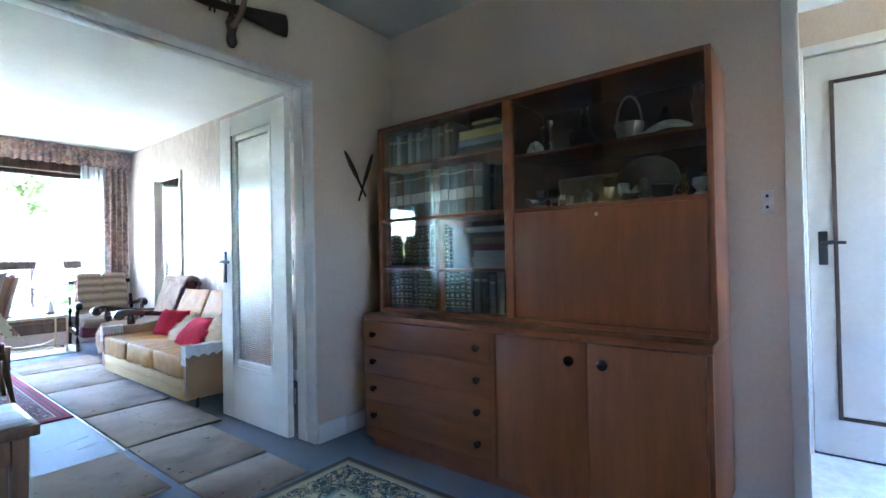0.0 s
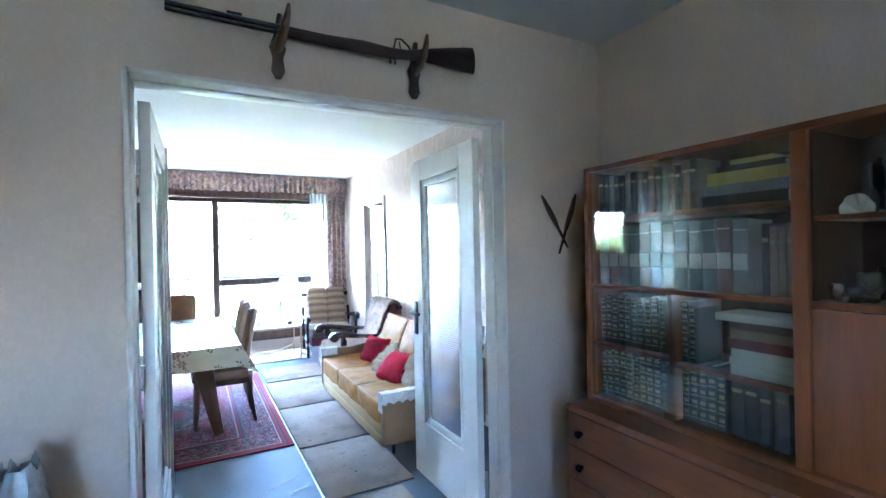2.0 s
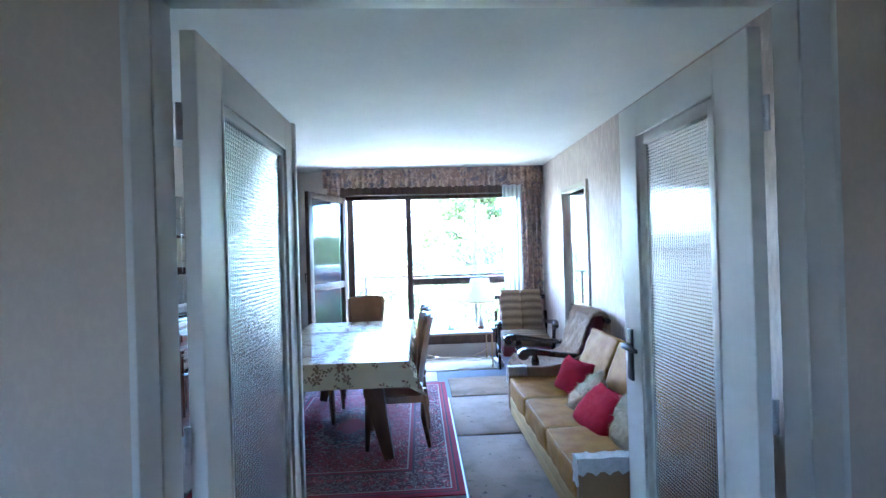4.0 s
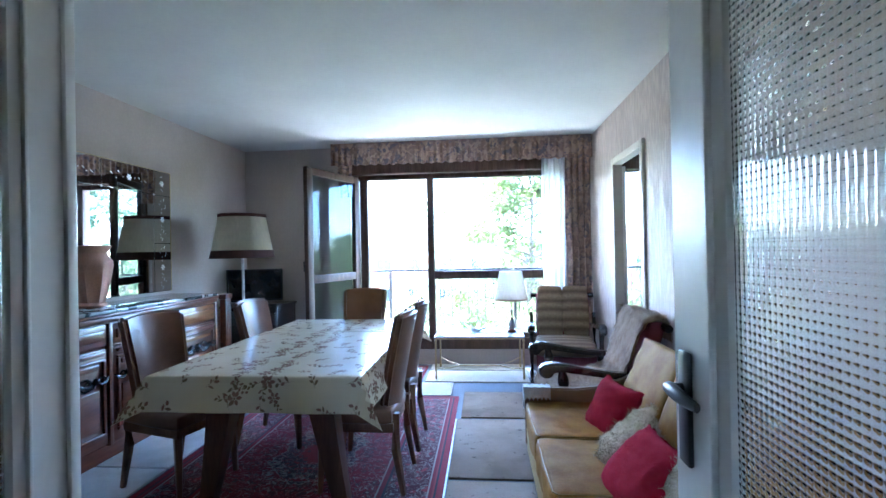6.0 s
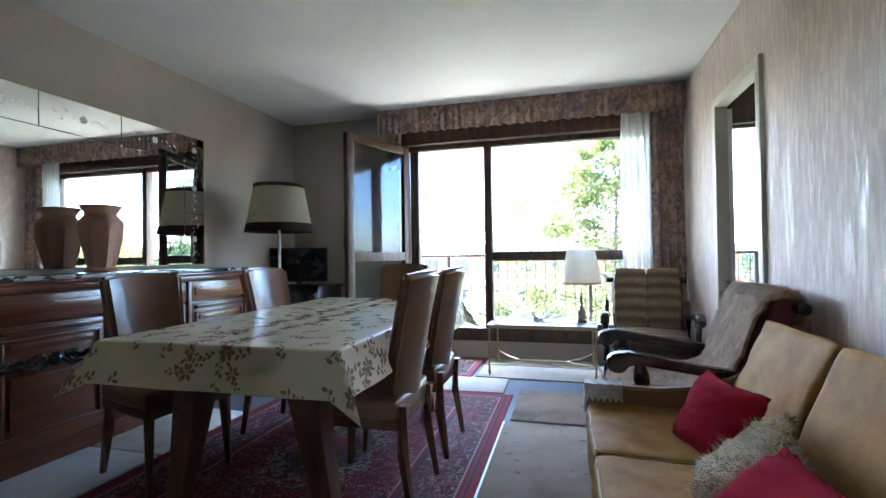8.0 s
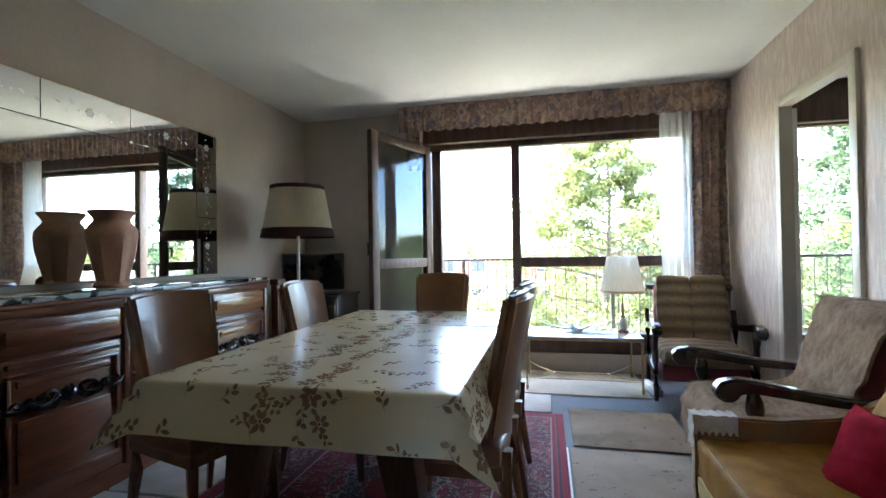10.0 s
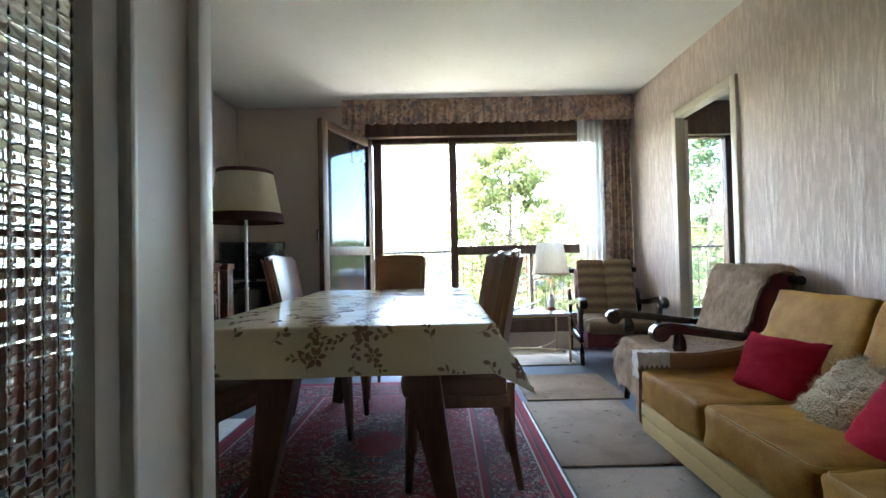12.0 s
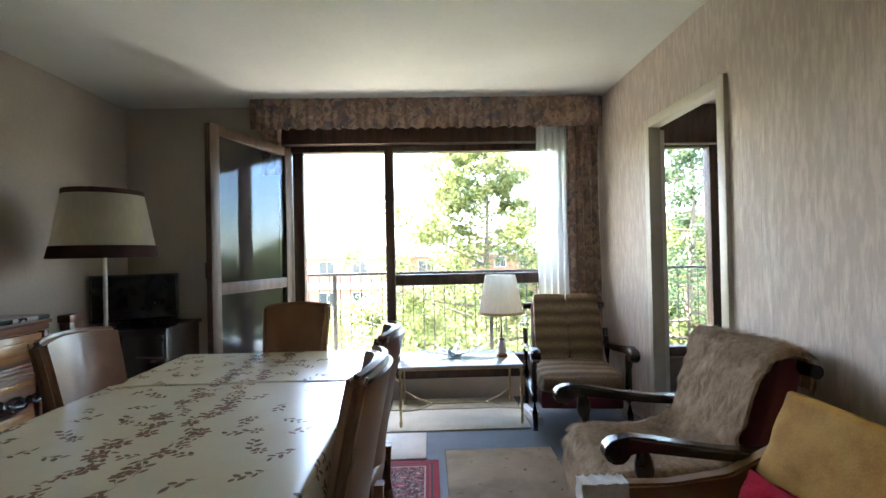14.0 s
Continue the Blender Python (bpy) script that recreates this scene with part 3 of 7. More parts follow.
MAT["drape"] = flower_cloth("flowered_drape", (0.25, 0.165, 0.135), [(0.38, 0.27, 0.22), (0.16, 0.13, 0.15), (0.42, 0.29, 0.215)], 9)
m, nt, bs = nodes_of("white_sheer")
nt.nodes.remove(bs)
tr, df, tl, mx, mx2 = [nt.nodes.new(k) for k in ("ShaderNodeBsdfTransparent", "ShaderNodeBsdfDiffuse", "ShaderNodeBsdfTranslucent", "ShaderNodeMixShader", "ShaderNodeMixShader")]
df.inputs[0].default_value = tl.inputs[0].default_value = (0.72, 0.74, 0.74, 1)
mx.inputs[0].default_value, mx2.inputs[0].default_value = 0.5, 0.72
nt.links.new(df.outputs[0], mx.inputs[1]), nt.links.new(tl.outputs[0], mx.inputs[2])
nt.links.new(tr.outputs[0], mx2.inputs[1]), nt.links.new(mx.outputs[0], mx2.inputs[2])
nt.links.new(mx2.outputs[0], nt.nodes["Material Output"].inputs[0])
MAT["sheer"] = m


def hanging(name, x0, x1, y, z0, z1, folds, depth, material, label, category, thick=0.004):
    def f(u, v):
        a = u * folds * 2 * math.pi
        k = 0.6 + 0.4 * v
        return Vector((x0 + (x1 - x0) * u + 0.006 * math.sin(v * 7 + a), y + depth * math.sin(a + 0.5 * math.sin(v * 3)) * (1.15 - 0.3 * v) * k, z0 + (z1 - z0) * v))
    bm = bm_new()
    sheet(bm, f, int(folds * 12), 10, thick)
    return single(name, bm, material, label, category)


hanging("sheer_curtain", 2.665, 2.95, 7.845, 0.06, 2.36, 5, 0.022, "sheer", "white sheer curtain gathered at the side", "curtain", 0.0)
hanging("drape", 2.915, 3.185, 7.80, 0.04, 2.36, 4, 0.035, "drape", "brown flowered drape gathered in the corner", "curtain")
hanging("drape", 0.33, 0.50, 7.875, 1.95, 2.36, 2, 0.018, "drape", "short bunched end of flowered drape over the casement", "curtain")
val = thing("valance", Matrix(), "brown flowered fabric pelmet with a pleated frill", "valance")
part("board", blocks(((0.315, 7.70, CEIL - 0.032), (3.19, 7.92, CEIL - 0.004)), ((0.315, 7.70, 2.34), (0.335, 7.92, CEIL - 0.032)), bevel=0.002), "dark_wood", val)


def frill(u, v):
    x = 0.312 + 2.876 * u
    return Vector((x, 7.685 + (0.004 + 0.010 * (1 - v)) * math.sin(u * 260) + 0.004 * math.sin(u * 95), 2.285 + (CEIL - 0.008 - 2.285) * v + 0.007 * (1 - v) * math.sin(u * 170)))


bm = bm_new()
sheet(bm, frill, 420, 5, 0.004)
part("frill", bm, "drape", val)

# ---- doors ----
def rippled_pane(w, h, pitch):
    """Pressed glass: level ribs on one face, upright ribs on the other."""
    def ribs(length, depth, n=9):
        count = max(1, round(length / pitch))
        p = length / count
        at = [(i + k / n) * p for i in range(count) for k in range(n)] + [length]
        return at, [depth * (1 - (2 * ((v / p) % 1.0) - 1) ** 2) for v in at]
    zs, zd = ribs(h, pitch * 0.098)
    xs, xd = ribs(w, pitch * 0.072)
    zd[-1] = xd[-1] = 0.0
    verts, faces = [], []
    for z, d in zip(zs, zd):
        verts += [(0, -0.002 - d, z), (w, -0.002 - d, z)]
    for i in range(len(zs) - 1):
        faces.append((2 * i, 2 * i + 1, 2 * i + 3, 2 * i + 2))
    k = len(verts)
    for x, d in zip(xs, xd):
        verts += [(x, 0.002 + d, 0), (x, 0.002 + d, h)]
    for i in range(len(xs) - 1):
        faces.append((k + 2 * i, k + 2 * i + 1, k + 2 * i + 3, k + 2 * i + 2))
    me = bpy.data.meshes.new("rippled_pane")
    me.from_pydata(verts, [], faces)
    me.materials.append(MAT["ripple"])
    me.shade_smooth()
    return me


MAT["ripple"] = glass("rippled_glass", (0.93, 0.96, 0.95), 0.03, 1.5)
DH = 2.005
RIPPLE, RIPPLE_WIDE = rippled_pane(0.394, 1.444, 0.0122), rippled_pane(0.541, 1.468, 0.0128)


def leaf(name, m, label, side, handle, b=0.612, DW=0.757, w=0.042):
    """A half-glazed door leaf; hinge at the origin, width along +x, room face towards -y."""
    d = thing(name, m, label, "door", kind="structure")
    a, z0, z1 = 0.142, 0.355, 1.875
    part("door_leaf", blocks(((0, -0.02, 0.012), (a, 0.02, DH)), ((b, -0.02, 0.012), (DW, 0.02, DH)), ((a, -0.02, 0.012), (b, 0.02, z0)), ((a, -0.02, z1), (b, 0.02, DH)), bevel=0.003), "white", d, smooth=False)
    part("glazing_bead", blocks(((a, -0.012, z0), (a + w, 0.012, z1)), ((b - w, -0.012, z0), (b, 0.012, z1)), ((a + w, -0.012, z0), (b - w, 0.012, z0 + w)), ((a + w, -0.012, z1 - w), (b - w, 0.012, z1)), bevel=0.004), "white", d)
    for s in (-1, 1):
        bm = bm_new()
        for lo, hi in (((a - 0.006, z0 - 0.006), (a + 0.004, z1 + 0.006)), ((b - 0.004, z0 - 0.006), (b + 0.006, z1 + 0.006)), ((a + 0.004, z0 - 0.006), (b - 0.004, z0 + 0.004)), ((a + 0.004, z1 - 0.004), (b - 0.004, z1 + 0.006))):
            box(bm, (lo[0], min(s * 0.016, s * 0.024), lo[1]), (hi[0], max(s * 0.016, s * 0.024), hi[1]), 0.003)
        part("moulding", bm, "white", d)
    if not handle:
        part("cover_strip", blocks(((DW - 0.024, -0.034, 0.012), (DW + 0.004, -0.0205, DH)), bevel=0.004), "white", d)
    p = new("rippled_pane", RIPPLE if b < 0.64 else RIPPLE_WIDE)
    p.parent, p.location = d, (a + w - 0.004, 0, z0 + w - 0.004)
    p.visible_shadow = False
    p["label"] = "pressed glass pane with a fine square ripple"
    for z in (0.25, 1.0, 1.78):
        bm = bm_new()
        rod(bm, (-0.006, side * 0.022, z - 0.045), (-0.006, side * 0.022, z + 0.045), 0.008)
        part("hinge", bm, "steel", d)
    if handle:
        for s in (-1, 1):
            bm = bm_new()
            x = DW - 0.06
            box(bm, (x - 0.022, min(s * 0.021, s * 0.032), 0.90), (x + 0.022, max(s * 0.021, s * 0.032), 1.11), 0.005)
            rod(bm, (x, s * 0.03, 1.04), (x, s * 0.056, 1.04), 0.011)
            sweep(bm, [(x + 0.008, s * 0.052, 1.04), (x - 0.03, s * 0.058, 1.043), (x - 0.07, s * 0.055, 1.039), (x - 0.10, s * 0.050, 1.037)], [(0.012, 0.012), (0.012, 0.014), (0.009, 0.012), (0.006, 0.009)])
            part("door_handle", bm, "black", d, "black metal lever on a long plate")
    return d


def leaf_pose(hinge, free):
    return pose(hinge[0], hinge[1], 0, 0, 0, math.degrees(math.atan2(free[1] - hinge[1], free[0] - hinge[0])))


leaf("door_1", leaf_pose((2.408, 2.826), (2.405, 3.58)), "white half-glazed double-door leaf standing open beside the sofa", -1, True)
leaf("door_2", leaf_pose((0.984, 2.826), (0.986, 3.672)), "white half-glazed double-door leaf standing open", 1, False, 0.735, 0.846, 0.03)
d = thing("door_3", pose(3.275, 6.915, 0, 0, 0, 84), "cream painted door opened into the side room", "door", kind="structure")
part("door_leaf", blocks(((0, -0.02, 0.012), (0.70, 0.02, 2.04)), bevel=0.003), "white", d)
d = thing("door_4", Matrix(), "closed white panelled hall door", "door", kind="structure")
part("door_leaf", blocks(((3.862, -0.39, 0.02), (3.90, 0.43, 2.030)), bevel=0.004), "white", d)
bm = blocks(((3.852, 0.318, 0.20), (3.864, 0.336, 1.895)), ((3.852, -0.296, 0.20), (3.864, -0.278, 1.895)), ((3.852, -0.278, 0.20), (3.864, 0.318, 0.218)), ((3.852, -0.278, 1.877), (3.864, 0.318, 1.895)), bevel=0.003)
part("panel_moulding", bm, "window_wood", d, "dark brown moulding strip")
bm = bm_new()
box(bm, (3.850, 0.358, 0.97), (3.862, 0.396, 1.14), 0.004)
rod(bm, (3.855, 0.377, 1.08), (3.815, 0.377, 1.08), 0.009)
sweep(bm, [(3.818, 0.384, 1.08), (3.815, 0.34, 1.083), (3.818, 0.29, 1.08)], [(0.009, 0.010), (0.008, 0.010), (0.005, 0.007)])
part("door_handle", bm, "black", d, "black metal lever on a long plate")


# ---- living room: dining table ----
TX0, TX1, TY0, TY1, TZ = 0.405, 1.43, 4.70, 6.48, 0.735
tb = thing("dining_table", pose((TX0 + TX1) / 2, (TY0 + TY1) / 2, 0), "dark wooden extending dining table on the patterned rug", "table")
hw, hl = (TX1 - TX0) / 2, (TY1 - TY0) / 2
part("tabletop", blocks(((-hw + 0.01, -hl + 0.01, 0.70), (hw - 0.01, hl - 0.01, 0.728)), bevel=0.006), "table_wood", tb)
for lo, hi in (((-hw + 0.14, -hl + 0.12, 0.60), (hw - 0.14, -hl + 0.145, 0.70)), ((-hw + 0.14, hl - 0.145, 0.60), (hw - 0.14, hl - 0.12, 0.70)),
               ((-hw + 0.12, -hl + 0.145, 0.60), (-hw + 0.145, hl - 0.145, 0.70)), ((hw - 0.145, -hl + 0.145, 0.60), (hw - 0.12, hl - 0.145, 0.70))):
    part("apron", blocks((lo, hi), bevel=0.003), "table_wood", tb)
for sx in (-1, 1):
    for sy in (-1, 1):
        bm = bm_new()
        x, y = sx * (hw - 0.25), sy * (hl - 0.22)
        pts = [(x - sx * 0.03, y, 0.698), (x, y, 0.55), (x + sx * 0.035, y, 0.35), (x + sx * 0.07, y, 0.16), (x + sx * 0.10, y, 0.016)]
        sweep(bm, pts, [(0.062, 0.075), (0.06, 0.068), (0.05, 0.056), (0.041, 0.045), (0.034, 0.036)], n=12, square=True)
        part("leg", bm, "table_wood", tb)


def floral_print(name):
    """Oilcloth: cream, with brown-pink sprays in a band along the middle and scattered sprigs."""
    m, nt, bs = nodes_of(name)
    col, g, vec = vary(nt, (0.68, 0.57, 0.38), (0.74, 0.64, 0.445), 3, 3)
    nt.links.new(col, bs.inputs["Base Color"])
    bs.inputs["Roughness"].default_value = 0.24
    bs.inputs["Specular IOR Level"].default_value = 0.36
    bs.inputs["Coat Weight"].default_value, bs.inputs["Coat Roughness"].default_value = 0.08, 0.12
    bump(nt, bs, g, 0.04, 0.01)
    return m


MAT["oilcloth"] = floral_print("cream_oilcloth")
MAT["print_brown"] = surface("brown_leaf_print", (0.19, 0.13, 0.078), (0.29, 0.205, 0.13), 0.24, 25, 90, 0.0, spec=0.36)
MAT["print_rose"] = surface("rose_brown_print", (0.25, 0.135, 0.095), (0.35, 0.21, 0.155), 0.24, 25, 90, 0.0, spec=0.36)
DROP = 0.172


def cloth_point(x, y, lift=0.0):
    """Where a point of the flat cloth lies once draped over the table; x, y from its middle."""
    ox, oy = max(0.0, abs(x) - hw), max(0.0, abs(y) - hl)
    cx, cy = max(-hw, min(hw, x)), max(-hl, min(hl, y))
    sx, sy = (1 if x > 0 else -1), (1 if y > 0 else -1)
    d = max(ox, oy)
    wav = 0.014 * noise.noise(Vector((x * 4, y * 4, 3)))
    z = TZ + 0.004 + 0.0025 * noise.noise(Vector((x * 3, y * 3, 0)))
    nx, ny, nz = 0.0, 0.0, 1.0
    if d > 0:
        r = 0.012
        k = min(1.0, d / (r * 1.57))
        a = k * math.pi / 2
        drop = d - r * 1.57 if d > r * 1.57 else 0.0
        out = r * math.sin(a) + drop * 0.30
        z -= r * (1 - math.cos(a)) + drop * 0.93
        if ox > 0 and oy > 0:
            # the spare corner falls as a point that stands out from the edge
            flare = min(ox, oy)
            cx += sx * (out * ox / d + 0.40 * flare)
            cy += sy * (out * oy / d + 0.22 * flare)
            z -= 0.34 * flare
            nx, ny, nz = sx * 0.6, sy * 0.6, 0.3
        elif ox > 0:
            cx += sx * (out + wav * min(1, drop * 8))
            nx, nz = sx * math.sin(a), math.cos(a)
        else:
            cy += sy * (out + wav * min(1, drop * 8))
            ny, nz = sy * math.sin(a), math.cos(a)
    return Vector((cx + nx * lift, cy + ny * lift, z + nz * lift))


def axis_steps(h):
    inner = list(np.linspace(-h, h, 40))
    edge = [h + v for v in (0.004, 0.009, 0.014, 0.019, 0.05, 0.09, 0.13, 0.155, DROP)]
    return [-v for v in reversed(edge)] + inner + edge


cl = thing("tablecloth", tb.matrix_basis.copy(), "glossy cream oilcloth printed with brown flower sprays", "tablecloth")
xs, ys = axis_steps(hw), axis_steps(hl)
bm = bm_new()
g = [[bm.verts.new(cloth_point(x, y)) for y in ys] for x in xs]
for i in range(len(xs) - 1):
    for j in range(len(ys) - 1):
        bm.faces.new((g[i][j], g[i + 1][j], g[i + 1][j + 1], g[i][j + 1]))
part("cloth", bm, "oilcloth", cl)
bm = bm_new()
for y in (0.28,):
    sheet(bm, lambda u, v: cloth_point(-hw + 2 * hw * u, y + 0.012 * (v - 0.5), 0.004 * math.sin(v * math.pi) + 0.0008), 30, 4)
part("crease", bm, "oilcloth", cl)


def leaf_shape(bm, x, y, a, length, width):
    """A printed leaf laid on the draped cloth."""
    c, s = math.cos(a), math.sin(a)
    length, width = length * 0.80, width * 0.74
    ring = []
    for k in range(9):
        u = k / 8
        ring.append((u * length, width * math.sin(u * math.pi) ** 0.8))
    up = [(u, w) for u, w in ring]
    for (u0, w0), (u1, w1) in zip(up, up[1:]):
        quad = [(u0, -w0), (u1, -w1), (u1, w1), (u0, w0)]
        vs = []
        for u, w in quad:
            px, py = x + c * u - s * w, y + s * u + c * w
            if abs(px) > hw + DROP or abs(py) > hl + DROP:
                vs = []
                break
            vs.append(bm.verts.new(cloth_point(px, py, 0.0011)))
        if vs and (vs[0].co - vs[2].co).length < 0.2:
            bm.faces.new(vs)


def spray(brown, rose, x, y, a, s, rng):
    for k in range(rng.choice((4, 5, 6))):
        t = k / 5
        bx, by = x + math.cos(a) * 0.075 * s * t, y + math.sin(a) * 0.075 * s * t
        side = 1 if k % 2 else -1
        leaf_shape(brown if rng.random() < 0.6 else rose, bx, by, a + side * rng.uniform(0.5, 1.1), rng.uniform(0.026, 0.042) * s, rng.uniform(0.006, 0.011) * s)
    leaf_shape(brown, x - math.cos(a) * 0.02 * s, y - math.sin(a) * 0.02 * s, a + 0.1, 0.09 * s, 0.0016 * s)


def rosette(brown, rose, x, y, s, rng):
    for k in range(6):
        a = k * math.pi / 3 + rng.uniform(-0.2, 0.2)
        leaf_shape(rose, x + 0.006 * math.cos(a), y + 0.006 * math.sin(a), a, 0.032 * s, 0.010 * s)
    leaf_shape(brown, x - 0.006, y, 0, 0.012 * s, 0.006 * s)


rng = random.Random(4)
brown, rose = bm_new(), bm_new()
y = -hl - DROP + 0.03
while y < hl + DROP - 0.03:
    for off in (-0.075, 0.075):
        spray(brown, rose, off + 0.0 + rng.uniform(-0.02, 0.02), y, rng.choice((1.57, -1.57)) + rng.uniform(-0.5, 0.5), rng.uniform(0.9, 1.2), rng)
        if rng.random() < 0.7:
            rosette(brown, rose, off + rng.uniform(-0.05, 0.05), y + 0.035, rng.uniform(0.9, 1.25), rng)
        spray(brown, rose, off + rng.uniform(-0.05, 0.05), y + 0.03, rng.uniform(0, 6.28), 0.8, rng)
    y += 0.075
for ix in range(-5, 6):
    for iy in range(-8, 9):
        x, y = ix * 0.135 + (0.06 if iy % 2 else 0), iy * 0.135
        if abs(x) < 0.17:
            continue
        x, y = x + rng.uniform(-0.025, 0.025), y + rng.uniform(-0.025, 0.025)
        spray(brown, rose, x, y, rng.uniform(0, 6.28), rng.uniform(0.85, 1.15), rng)
        if rng.random() < 0.35:
            rosette(brown, rose, x + 0.02, y, 0.7, rng)
for sx in (-1, 1):
    for k in range(16):
        y = -hl - 0.12 + k * (2 * hl + 0.24) / 15
        x = sx * (hw + 0.10)
        rosette(brown, rose, x, y, 1.15, rng)
        spray(brown, rose, x + rng.uniform(-0.04, 0.04), y + 0.05, rng.uniform(0, 6.28), 1.1, rng)
        spray(brown, rose, x + rng.uniform(-0.04, 0.04), y - 0.03, rng.uniform(0, 6.28), 1.1, rng)
tagged(part("leaf_print", brown, "print_brown", cl), kind="stuff")
tagged(part("flower_print", rose, "print_rose", cl), kind="stuff")


# ---- dining chairs ----
def dining_chair(m, label):
    """Faces +x; the origin is on the floor under the seat's middle."""
    c = thing("dining_chair", m, label, "chair", "chairs round the table")
    bm = bm_new()
    cushion(bm, (-0.20, -0.215, 0.385), (0.225, 0.215, 0.475), 0.012, 8, 1)
    part("seat", bm, "leather", c)
    bm = bm_new()
    box(bm, (-0.20, -0.205, 0.345), (0.21, 0.205, 0.395), 0.006)
    part("seat_frame", bm, "chair_wood", c)

    def back(u, v):
        y = (u - 0.5) * 2
        half = 0.180 + 0.028 * v
        bow = 0.060 * y * y
        return Vector((-0.205 - 0.075 * v - 0.03 * v * v + bow, y * half, 0.40 + 0.555 * v + 0.014 * (1 - y * y) * v))
    bm = bm_new()
    sheet(bm, back, 14, 12, 0.055)
    bmesh.ops.bevel(bm, geom=[e for e in bm.edges if len(e.link_faces) == 2 and e.calc_face_angle(0) > 1.0], offset=0.019, segments=3, affect="EDGES")
    part("backrest", bm, "leather", c)
    for u in (0.06, 0.94):
        bm = bm_new()
        sweep(bm, [back(u, k / 10) + Vector((0.004, 0, 0)) for k in range(11)], (0.004, 0.004), n=6)
        part("piping", bm, "piping", c)
    for sy in (-1, 1):
        bm = bm_new()
        sweep(bm, [(0.185, sy * 0.18, 0.36), (0.195, sy * 0.185, 0.2), (0.205, sy * 0.19, 0.012)], [(0.022, 0.022), (0.018, 0.018), (0.012, 0.012)], n=10, square=True)
        part("leg", bm, "chair_wood", c)
        bm = bm_new()
        sweep(bm, [(-0.21, sy * 0.165, 0.44), (-0.205, sy * 0.17, 0.25), (-0.245, sy * 0.18, 0.012)], [(0.022, 0.022), (0.019, 0.019), (0.012, 0.012)], n=10, square=True)
        part("leg", bm, "chair_wood", c)
    return c


ch = dining_chair(pose(0.25, 5.16, 0, 0, 0, -16), "tan leather dining chair pulled out beside the sideboard")
TOP = 0.245
for x, y, rz, lab in ((0.335 + TOP, 5.775, -3, "tan leather dining chair tucked under the table, near the floor lamp"),
                      (1.565 - TOP, 5.215, 180, "tan leather dining chair tucked under the table, opposite the sofa"),
                      (1.57 - TOP, 5.745, 180, "tan leather dining chair tucked under the table, opposite the fur-draped armchair")):
    tagged(copy_thing(ch, pose(x, y, 0.012, 0, 0, rz)), lab)
tagged(copy_thing(ch, pose(0.945, 6.70 - TOP, 0.012, 0, 0, -90)), "tan leather dining chair at the table's end, before the window")

# ---- sofa ----
so = thing("sofa", Matrix(), "gold velour three-seat sofa with low brown arms", "sofa")
SX0, SX1, SY0, SY1 = 2.245, 3.10, 3.80, 5.555
part("base", blocks(((SX0 + 0.016, SY0 + 0.056, 0.075), (SX1 - 0.05, SY1 - 0.056, 0.214)), bevel=0.004), "gold_panel", so, "gold upholstered base")
part("front_panel", blocks(((SX0 + 0.004, SY0 + 0.056, 0.150), (SX0 + 0.0155, SY1 - 0.056, 0.214)), bevel=0.005), "gold_panel", so, "gold upholstered front band")
part("front_panel", blocks(((SX0 + 0.008, SY0 + 0.056, 0.075), (SX0 + 0.0155, SY1 - 0.056, 0.144)), bevel=0.004), "gold_panel", so, "gold upholstered front band")
for x, z in ((SX0 + 0.10, 0.012), (SX1 - 0.12, 0.0)):
    for y in (SY0 + 0.07, SY1 - 0.07):
        bm = bm_new()
        rod(bm, (x, y, z), (x, y, 0.10), 0.012, 0.016)
        part("foot", bm, "black", so)
third = (SY1 - SY0 - 0.11) / 3
for k in range(3):
    y0 = SY0 + 0.055 + k * third
    bm = bm_new()
    cushion(bm, (SX0 + 0.004, y0 + 0.004, 0.218), (SX1 - 0.22, y0 + third - 0.004, 0.372), 0.012, 18, k * 3.1, wrinkle=0.012, soft=0.26)
    seat = part("seat_cushion", bm, "gold_velvet", so)
    bm = bm_new()
    xa, xb, ya, yb = SX0 + 0.010, SX1 - 0.24, y0 + 0.010, y0 + third - 0.010
    for zz in (0.372, 0.222):
        sweep(bm, [(xb, ya, zz), (xa + 0.02, ya, zz), (xa, ya + 0.02, zz), (xa - 0.004, (ya + yb) / 2, zz), (xa, yb - 0.02, zz), (xa + 0.02, yb, zz), (xb, yb, zz)], (0.0032, 0.0032), n=6)
    part("piping", bm, "gold_panel", seat)
    bm = bm_new()
    cushion(bm, (-0.065, y0 + 0.005, 0.0), (0.065, y0 + third - 0.005, 0.445), 0.006, 12, 7 + k * 2.3, pose(SX1 - 0.265, 0, 0.335, 0, 24, 0), wrinkle=0.010, soft=0.34)
    part("back_cushion", bm, "gold_velvet", so)
part("back_frame", blocks(((-0.03, SY0 + 0.055, 0.0), (0.02, SY1 - 0.055, 0.58)), bevel=0.01), "sofa_side", so).matrix_basis = pose(SX1 - 0.17, 0, 0.13, 0, 17, 0)
